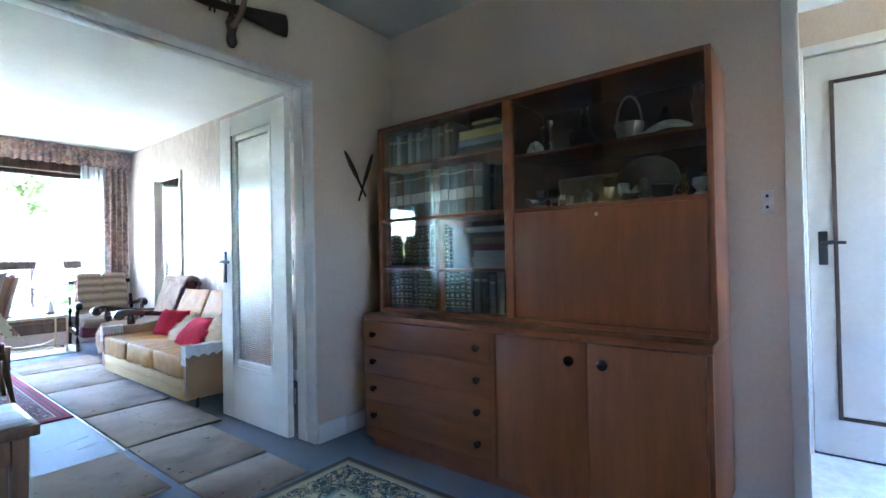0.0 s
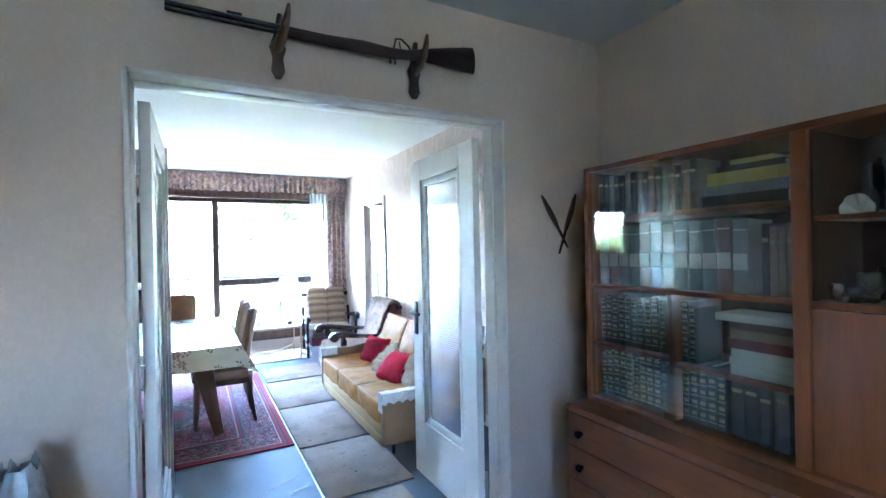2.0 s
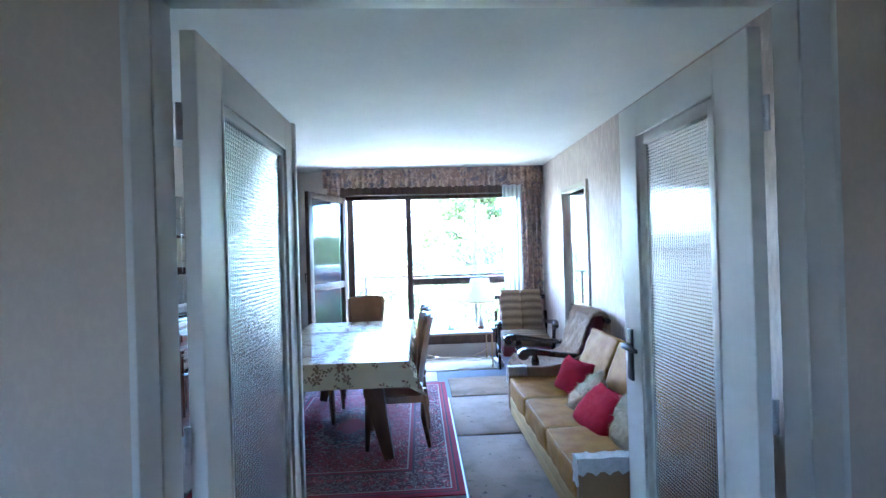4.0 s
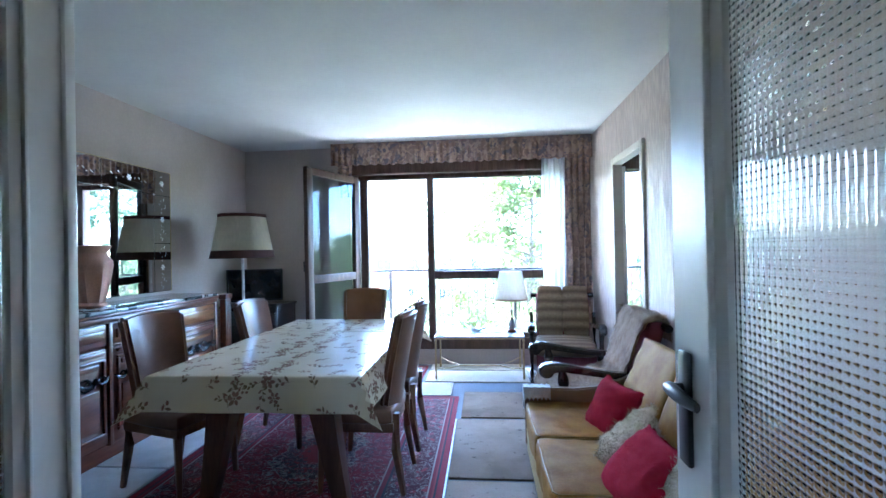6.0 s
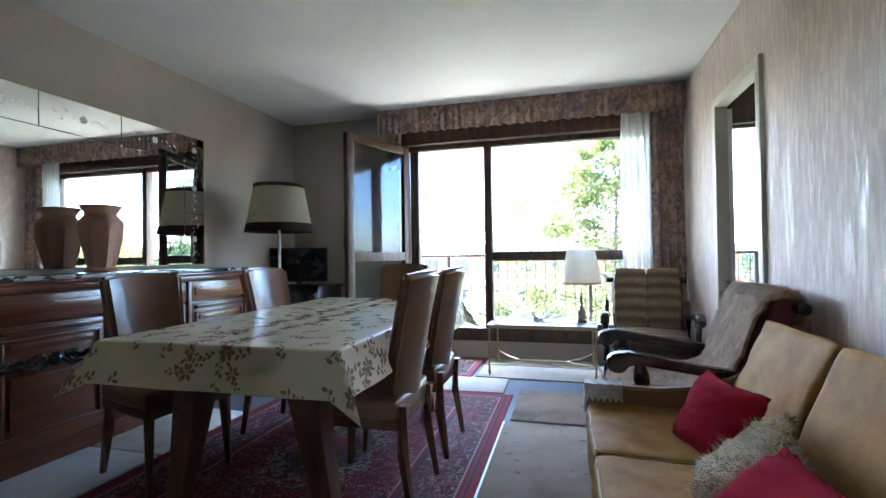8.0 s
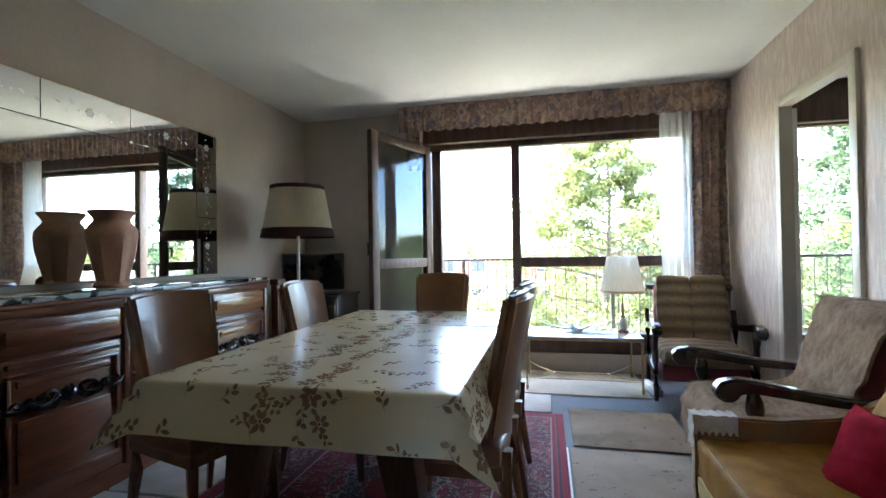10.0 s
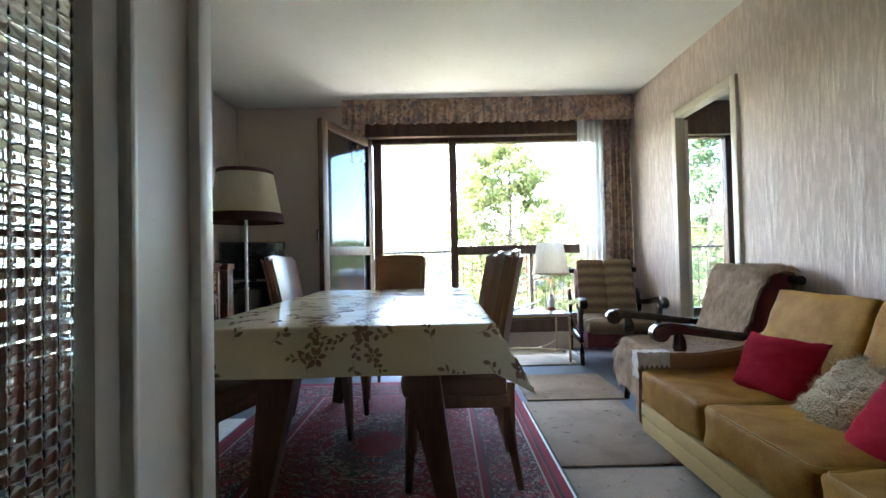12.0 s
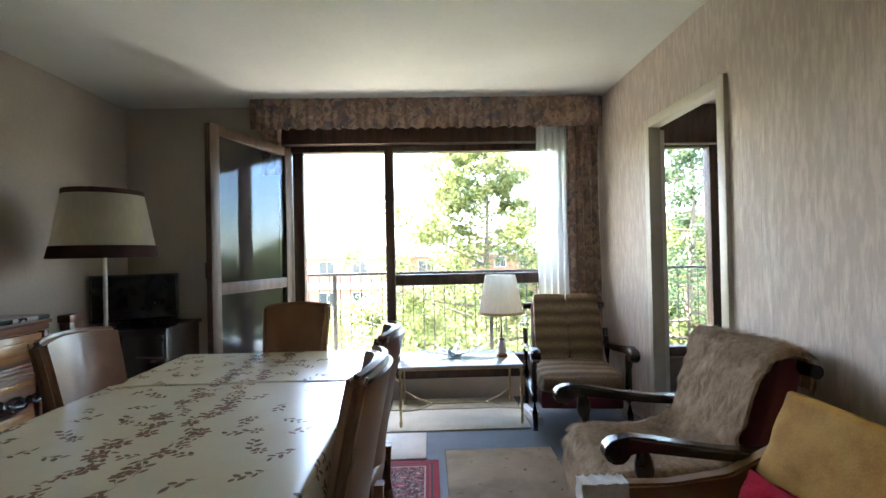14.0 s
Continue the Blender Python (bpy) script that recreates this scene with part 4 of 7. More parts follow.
for y0, y1 in ((SY0, SY0 + 0.055), (SY1 - 0.055, SY1)):
    bm = bm_new()
    prof = [(SX0, 0.10), (SX1 - 0.02, 0.10), (SX1 - 0.01, 0.60), (SX1 - 0.16, 0.56), (SX1 - 0.34, 0.475), (SX1 - 0.55, 0.450), (SX0, 0.455)]
    lo = [bm.verts.new((x, y0, z)) for x, z in prof]
    hi = [bm.verts.new((x, y1, z)) for x, z in prof]
    bm.faces.new(lo)
    bm.faces.new(hi[::-1])
    for i in range(len(prof)):
        bm.faces.new((lo[i], lo[(i + 1) % len(prof)], hi[(i + 1) % len(prof)], hi[i]))
    bmesh.ops.recalc_face_normals(bm, faces=bm.faces)
    bmesh.ops.bevel(bm, geom=list(bm.edges), offset=0.009, segments=2, affect="EDGES")
    part("arm", bm, "sofa_side", so, "brown upholstered low arm")


def arm_cover(y0, y1, length, label):
    def f(u, v):
        w = y1 - y0 + 0.012
        x = SX0 - 0.006 + length * v if v > 0 else SX0 - 0.006
        s = u * (0.07 + w + 0.05)
        if s < 0.07:
            return Vector((x, y0 - 0.007, 0.46 - 0.07 + s - 0.012 * math.sin(v * 40)))
        if s < 0.07 + w:
            return Vector((x, y0 - 0.006 + (s - 0.07), 0.461 + 0.002 * math.sin(v * 20)))
        return Vector((x, y1 + 0.007, 0.46 - (s - 0.07 - w) - 0.01 * math.sin(v * 33)))
    bm = bm_new()
    sheet(bm, f, 24, 20, 0.003)
    sheet(bm, lambda u, v: Vector((SX0 - 0.008 - 0.003 * math.sin(v * 12 + u * 9), y0 - 0.006 + (y1 - y0 + 0.012) * u, 0.463 - 0.13 * v - 0.008 * math.sin(u * 30) * v)), 12, 10, 0.003)
    return single("arm_cover", bm, "lace", label, "arm cover")


arm_cover(SY1 - 0.055, SY1, 0.16, "grey-white lace cover over the far sofa arm")
arm_cover(SY0, SY0 + 0.055, 0.42, "grey-white lace cover over the near sofa arm")


def throw_pillow(x, y, z, rx, ry, rz, w, h, dep, material, label, seed, fluff=0.006):
    bm = bm_new()
    pillow(bm, w, h, dep, None, 22, seed, fluff)
    bm.normal_update()
    long = 0.026 if material == "cream_wool" else 0.007
    wool, rng = bm_new(), random.Random(seed)
    faces = list(bm.faces)
    for k in range(6500):
        f = rng.choice(faces)
        c = f.calc_center_median()
        e = f.verts[rng.randrange(len(f.verts))].co
        p = c.lerp(e, rng.uniform(-0.9, 0.9))
        n = f.normal
        side = Vector((rng.uniform(-1, 1), rng.uniform(-1, 1), rng.uniform(-1, 1)))
        lock = Vector((noise.noise(p * 16), noise.noise(p * 16 + Vector((5, 0, 0))), noise.noise(p * 16 + Vector((0, 9, 0)))))
        d = (n * 0.45 + side * 0.4 + lock * 1.6).normalized() * long * rng.uniform(0.6, 1.3)
        s = d.cross(n).normalized() * (0.0013 if long > 0.02 else 0.0009)
        wool.faces.new([wool.verts.new(v) for v in (p - s, p + s, p + d)])
    ob = single("throw_pillow", bm, material, label, "pillow", m=pose(x, y, z, rx, ry, rz))
    tagged(part("wool", wool, material, ob, smooth=False), kind="stuff")
    return ob


throw_pillow(2.665, 5.12, 0.455, 0, -60, 14, 0.30, 0.345, 0.14, "red_wool", "crimson fluffy square pillow leaning on the sofa back", 1)
throw_pillow(2.63, 4.73, 0.435, 10, -42, -22, 0.31, 0.33, 0.14, "cream_wool", "cream long-wool pillow between two red ones", 5, 0.016)
throw_pillow(2.60, 4.42, 0.440, 0, -48, 6, 0.33, 0.42, 0.14, "red_wool", "crimson fluffy square pillow at the sofa's middle", 9)
throw_pillow(2.66, 4.17, 0.455, 6, -62, -14, 0.30, 0.36, 0.13, "cream_wool", "cream wool pillow near the glazed door", 13, 0.014)


# ---- armchairs ----
ARM = [(-0.335, 0.592), (-0.29, 0.598), (-0.22, 0.588), (-0.10, 0.565), (0.06, 0.540), (0.34, 0.515), (0.34, 0.478), (0.05, 0.498), (-0.12, 0.522), (-0.25, 0.540),
       (-0.292, 0.532), (-0.305, 0.512), (-0.325, 0.500), (-0.352, 0.500), (-0.376, 0.513), (-0.388, 0.538), (-0.382, 0.565), (-0.364, 0.584)]


def slab(bm, outline, x0, x1, bevel):
    """An outline in y and z given thickness along x, its edges rounded."""
    t = bmesh.new()
    lo = [t.verts.new((x0, y, z)) for y, z in outline]
    hi = [t.verts.new((x1, y, z)) for y, z in outline]
    t.faces.new(lo)
    t.faces.new(hi[::-1])
    rim = [e for e in t.edges]
    for i in range(len(outline)):
        j = (i + 1) % len(outline)
        t.faces.new((lo[i], lo[j], hi[j], hi[i]))
    bmesh.ops.recalc_face_normals(t, faces=t.faces)
    bmesh.ops.bevel(t, geom=rim, offset=bevel, segments=3, affect="EDGES")
    join(bm, t, Matrix())


def armchair(m, label, cover):
    """Faces -y; the origin is on the floor under the seat's middle."""
    a = thing("armchair", m, label, "armchair", "armchairs by the window")
    part("seat_base", blocks(((-0.28, -0.26, 0.16), (0.28, 0.27, 0.29)), bevel=0.012), "burgundy", a, "burgundy upholstered seat base")
    bm = bm_new()
    cushion(bm, (-0.275, -0.31, 0.28), (0.275, 0.24, 0.405), 0.018, 10, 2)
    part("seat_cushion", bm, "striped" if cover == "striped" else "burgundy", a)
    tilt = pose(0, 0.215, 0.33, -17, 0, 0)
    bm = bm_new()
    cushion(bm, (-0.265, -0.05, 0.0), (0.265, 0.06, 0.53), 0.014, 10, 4, tilt)
    part("backrest", bm, "burgundy", a, "burgundy upholstered back")
    if cover == "striped":
        bm = bm_new()
        for k, (x0, x1) in enumerate(((-0.255, -0.004), (0.004, 0.255))):
            cushion(bm, (x0, -0.095, 0.06), (x1, -0.045, 0.575), 0.010, 8, 6 + k, tilt)
        part("back_cushion", bm, "striped", a, "brown and beige banded plush pad")
    for s in (-1, 1):
        x = s * 0.325
        bm = bm_new()
        slab(bm, ARM, x - 0.033, x + 0.033, 0.011)
        part("arm", bm, "dark_wood", a, "black-brown curled wooden arm")
        bm = bm_new()
        pts = [(x, -0.243, 0.54), (x, -0.238, 0.50), (x, -0.236, 0.465), (x, -0.232, 0.425), (x, -0.225, 0.30), (x, -0.245, 0.12), (x, -0.265, 0.012)]
        sweep(bm, pts, [(0.019, 0.02), (0.024, 0.033), (0.024, 0.036), (0.02, 0.022), (0.024, 0.028), (0.02, 0.022), (0.017, 0.018)], n=12)
        part("leg", bm, "dark_wood", a)
        bm = bm_new()
        pts = [(x, 0.35, 0.62), (x, 0.30, 0.45), (x, 0.27, 0.28), (x, 0.32, 0.012)]
        sweep(bm, pts, [(0.018, 0.02), (0.02, 0.024), (0.02, 0.024), (0.016, 0.018)], n=10, square=True)
        part("leg", bm, "dark_wood", a)
        part("side_rail", blocks(((x - 0.018, -0.24, 0.20), (x + 0.018, 0.28, 0.255)), bevel=0.004), "dark_wood", a)
    bm = bm_new()
    rod(bm, (-0.33, 0.405, 0.80), (0.33, 0.405, 0.80), 0.026)
    part("top_rail", bm, "dark_wood", a)
    return a


armchair(pose(2.725, 5.895, 0, 0, 0, -90), "dark wooden armchair draped with brown sheepskin", "fur")
armchair(pose(2.80, 7.36, 0, 0, 0, -6), "dark wooden armchair with banded plush pads beside the drapes", "striped")


def fur_material(name):
    m, nt, bs = nodes_of(name)
    col, g, _ = vary(nt, (0.20, 0.115, 0.055), (0.42, 0.285, 0.165), 9, 6, (1, 1, 1), 0.3, 0.7)
    c2, g2, _ = vary(nt, (0.12, 0.074, 0.042), (0.46, 0.345, 0.235), 45, 5, (1, 1, 0.35))
    nt.links.new(mix(nt, 0.36, col, c2), bs.inputs["Base Color"])
    bs.inputs["Roughness"].default_value = 0.9
    bump(nt, bs, g2, 0.8, 0.010)
    return m


MAT["fur"] = fur_material("brown_sheepskin")
# sheepskin: over the seat, down its front, up the back and over its top
FM = pose(2.725, 5.895, 0, 0, 0, -90)
FUR = [(-0.335, 0.16), (-0.345, 0.28), (-0.345, 0.37), (-0.31, 0.425), (-0.18, 0.432), (0.0, 0.43), (0.10, 0.445), (0.165, 0.50), (0.20, 0.60), (0.245, 0.74), (0.285, 0.832), (0.325, 0.878), (0.395, 0.878), (0.43, 0.835), (0.44, 0.72)]


def fur_point(u, v):
    k = u * (len(FUR) - 1)
    i = min(int(k), len(FUR) - 2)
    f = k - i
    y, z = [a + (b - a) * f for a, b in zip(FUR[i], FUR[i + 1])]
    half = 0.285 + 0.03 * math.sin(u * 9) - (0.03 if u > 0.5 else 0.0)
    x = (v - 0.5) * 2 * half
    n = 0.013 * noise.noise(Vector((x * 9, u * 16, 0))) + 0.003 * noise.noise(Vector((x * 34, u * 60, 2)))
    edge = max(0.0, abs(x) - 0.25)
    return Vector((x + 0.012 * noise.noise(Vector((x * 3, u * 22, 7))), y - n, z + n - edge * (0.9 if u < 0.85 else 0.2)))


bm = bm_new()
sheet(bm, fur_point, 110, 44, 0.014)
fur = single("sheepskin", bm, "fur", "shaggy brown-beige sheepskin draped over the armchair", "sheepskin", m=FM)
rng = random.Random(8)
bm = bm_new()
for k in range(15000):
    u, v = rng.random(), rng.random()
    if k % 8 == 0:
        v = rng.choice((0.0, 1.0))
    if k % 25 == 1:
        u = 0.0
    p, q = fur_point(u, v), fur_point(min(1, u + 0.01), v)
    if u > 0.985:
        p, q = fur_point(u - 0.01, v), p
    w = fur_point(u, min(1, v + 0.01)) - fur_point(u, max(0, v - 0.01))
    nr = (p - q).cross(w).normalized()
    lie = (p - q).normalized() if u < 0.82 else (q - p).normalized()
    swirl = 0.7 * noise.noise(Vector((v * 6, u * 9, 4)))
    d = (lie + w.normalized() * (swirl + rng.uniform(-0.25, 0.25)) + nr * rng.uniform(0.05, 0.25)).normalized() * rng.uniform(0.022, 0.052)
    s = d.cross(nr).normalized() * rng.uniform(0.0010, 0.0021)
    b = fur_point(u, v) + nr * 0.004
    bm.faces.new([bm.verts.new(c) for c in (b - s, b + s, b + d)])
part("tuft", bm, "fur", fur, smooth=False)["kind"] = "stuff"


# ---- rugs and carpet tiles ----
def rug_material(name, hx, hy, field, accent, cream, border, edge, blue, medallion=True):
    """A woven pattern mirrored about the rug's middle: edge stripe, border, inner lines, field with a medallion."""
    m, nt, bs = nodes_of(name)
    L, N = nt.links, nt.nodes
    tc, sp = N.new("ShaderNodeTexCoord"), N.new("ShaderNodeSeparateXYZ")
    L.new(tc.outputs["Object"], sp.inputs[0])

    def mt(op, a, b=None, clamp=False):
        n = N.new("ShaderNodeMath")
        n.operation, n.use_clamp = op, clamp
        for i, v in enumerate((a, b)):
            if v is None:
                continue
            if isinstance(v, (int, float)):
                n.inputs[i].default_value = v
            else:
                L.new(v, n.inputs[i])
        return n.outputs[0]
    ax, ay = mt("ABSOLUTE", sp.outputs[0]), mt("ABSOLUTE", sp.outputs[1])
    d = mt("MINIMUM", mt("SUBTRACT", hx, ax), mt("SUBTRACT", hy, ay))
    cb = N.new("ShaderNodeCombineXYZ")
    L.new(ax, cb.inputs[0]), L.new(ay, cb.inputs[1])

    # motifs are bent by a noise so that they read as woven flowers and leaves
    wz, warp = N.new("ShaderNodeTexNoise"), N.new("ShaderNodeVectorMath")
    wz.inputs["Scale"].default_value, wz.inputs["Detail"].default_value = 16, 3
    L.new(cb.outputs[0], wz.inputs["Vector"])
    warp.operation = "MULTIPLY_ADD"
    L.new(wz.outputs["Color"], warp.inputs[0])
    warp.inputs[1].default_value = (0.10, 0.10, 0.0)
    L.new(cb.outputs[0], warp.inputs[2])

    def blobs(scale, lo, hi, feature="F1"):
        v = N.new("ShaderNodeTexVoronoi")
        v.inputs["Scale"].default_value = scale
        v.feature = feature
        L.new(warp.outputs[0], v.inputs["Vector"])
        r = N.new("ShaderNodeMapRange")
        r.inputs[1].default_value, r.inputs[2].default_value, r.inputs[3].default_value, r.inputs[4].default_value = lo, hi, 1, 0
        L.new(v.outputs["Distance"], r.inputs[0])
        return r.outputs[0], v.outputs["Color"]
    nz = N.new("ShaderNodeTexNoise")
    nz.inputs["Scale"].default_value, nz.inputs["Detail"].default_value, nz.inputs["Distortion"].default_value = 22, 3, 1.2
    L.new(cb.outputs[0], nz.inputs["Vector"])
    big, _ = blobs(17, 0.30, 0.36)
    small, _ = blobs(43, 0.26, 0.34)
    ring, _ = blobs(17, 0.15, 0.20)
    vine = mt("LESS_THAN", mt("ABSOLUTE", mt("SUBTRACT", nz.outputs[0], 0.5)), 0.016)
    fl = mix(nt, vine, field, cream)
    fl = mix(nt, small, fl, blue)
    core, _ = blobs(17, 0.07, 0.11)
    fl = mix(nt, big, fl, border)
    fl = mix(nt, ring, fl, cream)
    fl = mix(nt, core, fl, accent)
    if medallion:
        rr = mt("SQRT", mt("ADD", mt("POWER", mt("MULTIPLY", ax, 1.5), 2.0), mt("POWER", ay, 2.0)))
        w = mt("ADD", rr, mt("MULTIPLY", mt("SUBTRACT", nz.outputs[0], 0.5), 0.5))
        md = mix(nt, vine, blue, cream)
        md = mix(nt, small, md, accent)
        fl = mix(nt, mt("LESS_THAN", w, 0.40), fl, cream)
        fl = mix(nt, mt("LESS_THAN", w, 0.36), fl, md)
        fl = mix(nt, mt("LESS_THAN", w, 0.16), fl, field)
    leafy, _ = blobs(31, 0.34, 0.40)
    bd = mix(nt, leafy, border, tuple(0.3 * a + 0.7 * b for a, b in zip(cream, border)))
    bd = mix(nt, vine, bd, cream)
    bd = mix(nt, big, bd, accent)
    bd = mix(nt, ring, bd, cream)
    bd = mix(nt, core, bd, border)
    col = fl
    for lim, c in ((0.36, cream), (0.35, field), (0.325, blue), (0.31, bd), (0.085, cream), (0.076, field), (0.058, accent), (0.048, blue), (0.036, edge)):
        col = mix(nt, mt("LESS_THAN", d, lim if hx > 0.7 else lim * 0.75), col, c)
    wv, g, _ = vary(nt, (0.75, 0.75, 0.75), (1.1, 1.1, 1.1), 240, 2)
    L.new(mix(nt, 1.0, col, wv, "MULTIPLY"), bs.inputs["Base Color"])
    bs.inputs["Roughness"].default_value = 0.95
    bump(nt, bs, g, 0.5, 0.003)
    return m


def rug(name, x0, x1, y0, y1, z, material, label, thick=0.009):
    def f(u, v):
        x, y = (u - 0.5) * (x1 - x0), (v - 0.5) * (y1 - y0)
        return Vector((x, y, thick + 0.0015 * noise.noise(Vector((x * 2, y * 2, 0)))))
    bm = bm_new()
    sheet(bm, f, 24, 30, 0)
    r = bmesh.ops.extrude_edge_only(bm, edges=[e for e in bm.edges if e.is_boundary])
    for v in [g for g in r["geom"] if isinstance(g, bmesh.types.BMVert)]:
        v.co.z = 0.0
    return single(name, bm, material, label, "rug", m=pose((x0 + x1) / 2, (y0 + y1) / 2, z))


RX0, RX1, RY0, RY1 = 0.08, 1.765, 4.40, 6.735
rug("persian_rug", RX0, RX1, RY0, RY1, 0.001, rug_material("crimson_rug", (RX1 - RX0) / 2, (RY1 - RY0) / 2, (0.20, 0.012, 0.025), (0.27, 0.035, 0.045), (0.36, 0.28, 0.245), (0.085, 0.016, 0.024), (0.24, 0.015, 0.03), (0.050, 0.028, 0.040)),
    "crimson and navy patterned rug under the dining table")
rug("small_rug", 0.98, 1.36, 7.18, 7.82, 0.001, rug_material("small_red_rug", 0.19, 0.32, (0.24, 0.03, 0.035), (0.3, 0.08, 0.06), (0.42, 0.34, 0.28), (0.08, 0.05, 0.06), (0.26, 0.03, 0.04), (0.1, 0.1, 0.13), False), "small red patterned rug by the open window")
rug("study_rug", 1.20, 2.44, 0.55, 2.36, 0.001, rug_material("green_gold_rug", 0.62, 0.905, (0.33, 0.30, 0.19), (0.40, 0.28, 0.10), (0.46, 0.40, 0.26), (0.035, 0.045, 0.035), (0.06, 0.05, 0.03), (0.13, 0.16, 0.10), False),
    "green and gold patterned rug before the bookcase")


def pad(x0, x1, y0, y1, label, material="pad", name="carpet_tile", z=0.0):
    bm = bm_new()
    box(bm, (x0, y0, z), (x1, y1, z + 0.012), 0.004)
    return single(name, bm, material, label, "carpet tile", "carpet tiles laid over the vinyl")


G = 0.008
for x0, x1, y0, y1 in ((1.775, 2.335, 3.475, 4.27), (1.775, 2.335, 4.29, 5.235), (1.775, 2.40, 5.25, 6.19), (1.80, 2.49, 6.215, 6.875),
                       (1.775, 2.235, 2.78, 3.455), (1.155, 1.755, 2.78, 3.455), (1.78, 2.225, 2.385, 2.765)):
    pad(x0 + G, x1 - G, y0 + G, y1 - G, "beige-grey carpet tile with worn pile")
pad(1.10, 1.69, 6.76, 7.165, "pale grey carpet tile beyond the rug", "pad_edge")
pad(-0.42, 0.06, 4.60, 5.28, "pale grey carpet tile beside the sideboard", "pad_edge")
pad(-0.42, 0.06, 5.30, 5.98, "pale grey carpet tile beside the sideboard", "pad_edge")
pad(1.40, 2.435, 7.195, 7.62, "pale straw-coloured mat under the coffee table", "pale_mat", "floor_mat")
pad(1.40, 2.435, 7.64, 7.90, "pale straw-coloured mat against the window wall", "pale_mat", "floor_mat")
# pale joints beside the tiles
setting("floor_strip", blocks(((1.766, 3.46, 0.0005), (1.776, 6.2, 0.006)), bevel=0.001), "white", "pale metal edging strip along the rug", "trim")

bm = bm_new()
for x0, y0, x1, y1, w in ((1.50, 3.80, 1.72, 3.90, 0.008), (1.62, 3.70, 1.73, 3.74, 0.016)):
    sweep(bm, [(x0, y0, 0.0012), ((x0 + x1) / 2, (y0 + y1) / 2 + 0.008, 0.0012), (x1, y1, 0.0012)], [(0.003, 0.001), (w, 0.001), (0.002, 0.001)], n=8)
setting("floor_scuff", bm, "black", "dark torn scuff marks in the vinyl", "scuff")

# ---- coffee table ----
ct = thing("coffee_table", pose(1.945, 7.525, 0.012), "glass-topped coffee table with slim brass legs", "coffee table")
part("tabletop", blocks(((-0.455, -0.265, 0.418), (0.455, 0.265, 0.432)), bevel=0.003), surface("milk_glass", (0.50, 0.53, 0.52), (0.58, 0.61, 0.60), 0.06, 4, 30, 0.0), ct, "pale glass top")
bm = bm_new()
for s in (-1, 1):
    box(bm, (-0.445, s * 0.25 - 0.006, 0.400), (0.445, s * 0.25 + 0.006, 0.4175), 0.002)
    box(bm, (s * 0.44 - 0.006, -0.244, 0.400), (s * 0.44 + 0.006, 0.244, 0.4175), 0.002)
part("top_frame", bm, "brass", ct)
for sx in (-1, 1):
    for sy in (-1, 1):
        bm = bm_new()
        rod(bm, (sx * 0.44, sy * 0.25, 0.0), (sx * 0.44, sy * 0.25, 0.4), 0.0095, 0.0095, 10)
        for z in (0.02, 0.38):
            rod(bm, (sx * 0.44, sy * 0.25, z), (sx * 0.44, sy * 0.25, z + 0.02), 0.0135, n=10)
        part("leg", bm, "brass", ct)
        bm = bm_new()
        sweep(bm, [(sx * 0.44, sy * 0.25, 0.11), (sx * 0.34, sy * 0.15, 0.085), (sx * 0.22, sy * 0.02, 0.08)], (0.006, 0.006), n=8)
        part("stretcher", bm, "brass", ct)
bm = bm_new()
rod(bm, (-0.22, 0.0, 0.08), (0.22, 0.0, 0.08), 0.006, n=8)
for s in (-1, 1):
    lathe(bm, [(0.0, -0.015), (0.014, -0.006), (0.014, 0.006), (0.0, 0.015)], 12, Matrix.Translation((s * 0.22, 0, 0.08)))
part("cross_bar", bm, "brass", ct)
bm = bm_new()
lathe(bm, [(0.0, 0.0), (0.05, 0.0), (0.06, 0.012), (0.02, 0.02), (0.0, 0.02)], 20)
for k in range(6):
    a = k * math.pi / 3 + 0.3
    r = 0.30 if k in (0, 3) else 0.20
    c, s = math.cos(a), math.sin(a)
    sweep(bm, [(0.02 * c, 0.015 * s, 0.022), (0.4 * r * c, 0.3 * r * s, 0.03), (0.8 * r * c, 0.6 * r * s, 0.062), (r * 1.05 * c, 0.75 * r * s, 0.095)], [(0.02, 0.010), (0.028, 0.008), (0.018, 0.006), (0.003, 0.003)], n=10)
MAT["bowl_glass"] = glass("pale_blue_crystal", (0.80, 0.87, 0.92), 0.04)
MAT["bowl_glass"].node_tree.nodes["Principled BSDF"].inputs["Transmission Weight"].default_value = 0.5
single("crystal_bowl", bm, "bowl_glass", "star-shaped clear crystal bowl on the coffee table", "bowl", m=pose(1.91, 7.56, 0.445))
tl = thing("table_lamp", pose(2.285, 7.53, 0.4445), "glass and brass table lamp with an off-white shade", "lamp")
bm = bm_new()
lathe(bm, [(0.0, 0.0), (0.045, 0.0), (0.045, 0.022), (0.03, 0.03), (0.0, 0.03)], 20)
part("base", bm, wood("lamp_base_wood", (0.2, 0.07, 0.03), (0.3, 0.12, 0.05), 0.3), tl, "reddish turned wooden base")
bm = bm_new()
lathe(bm, [(0.0, 0.03), (0.032, 0.032), (0.036, 0.06), (0.03, 0.10), (0.018, 0.125), (0.0, 0.127)], 20)
part("body", bm, "china", tl, "white opaline glass body")
bm = bm_new()
lathe(bm, [(0.0, 0.127), (0.026, 0.13), (0.026, 0.142), (0.010, 0.15), (0.0, 0.15)], 16)
rod(bm, (0, 0, 0.15), (0, 0, 0.36), 0.006)
part("stem", bm, "brass", tl)
bm = bm_new()
lathe(bm, [(0.0, 0.15), (0.016, 0.155), (0.020, 0.19), (0.014, 0.24), (0.0, 0.245)], 16)
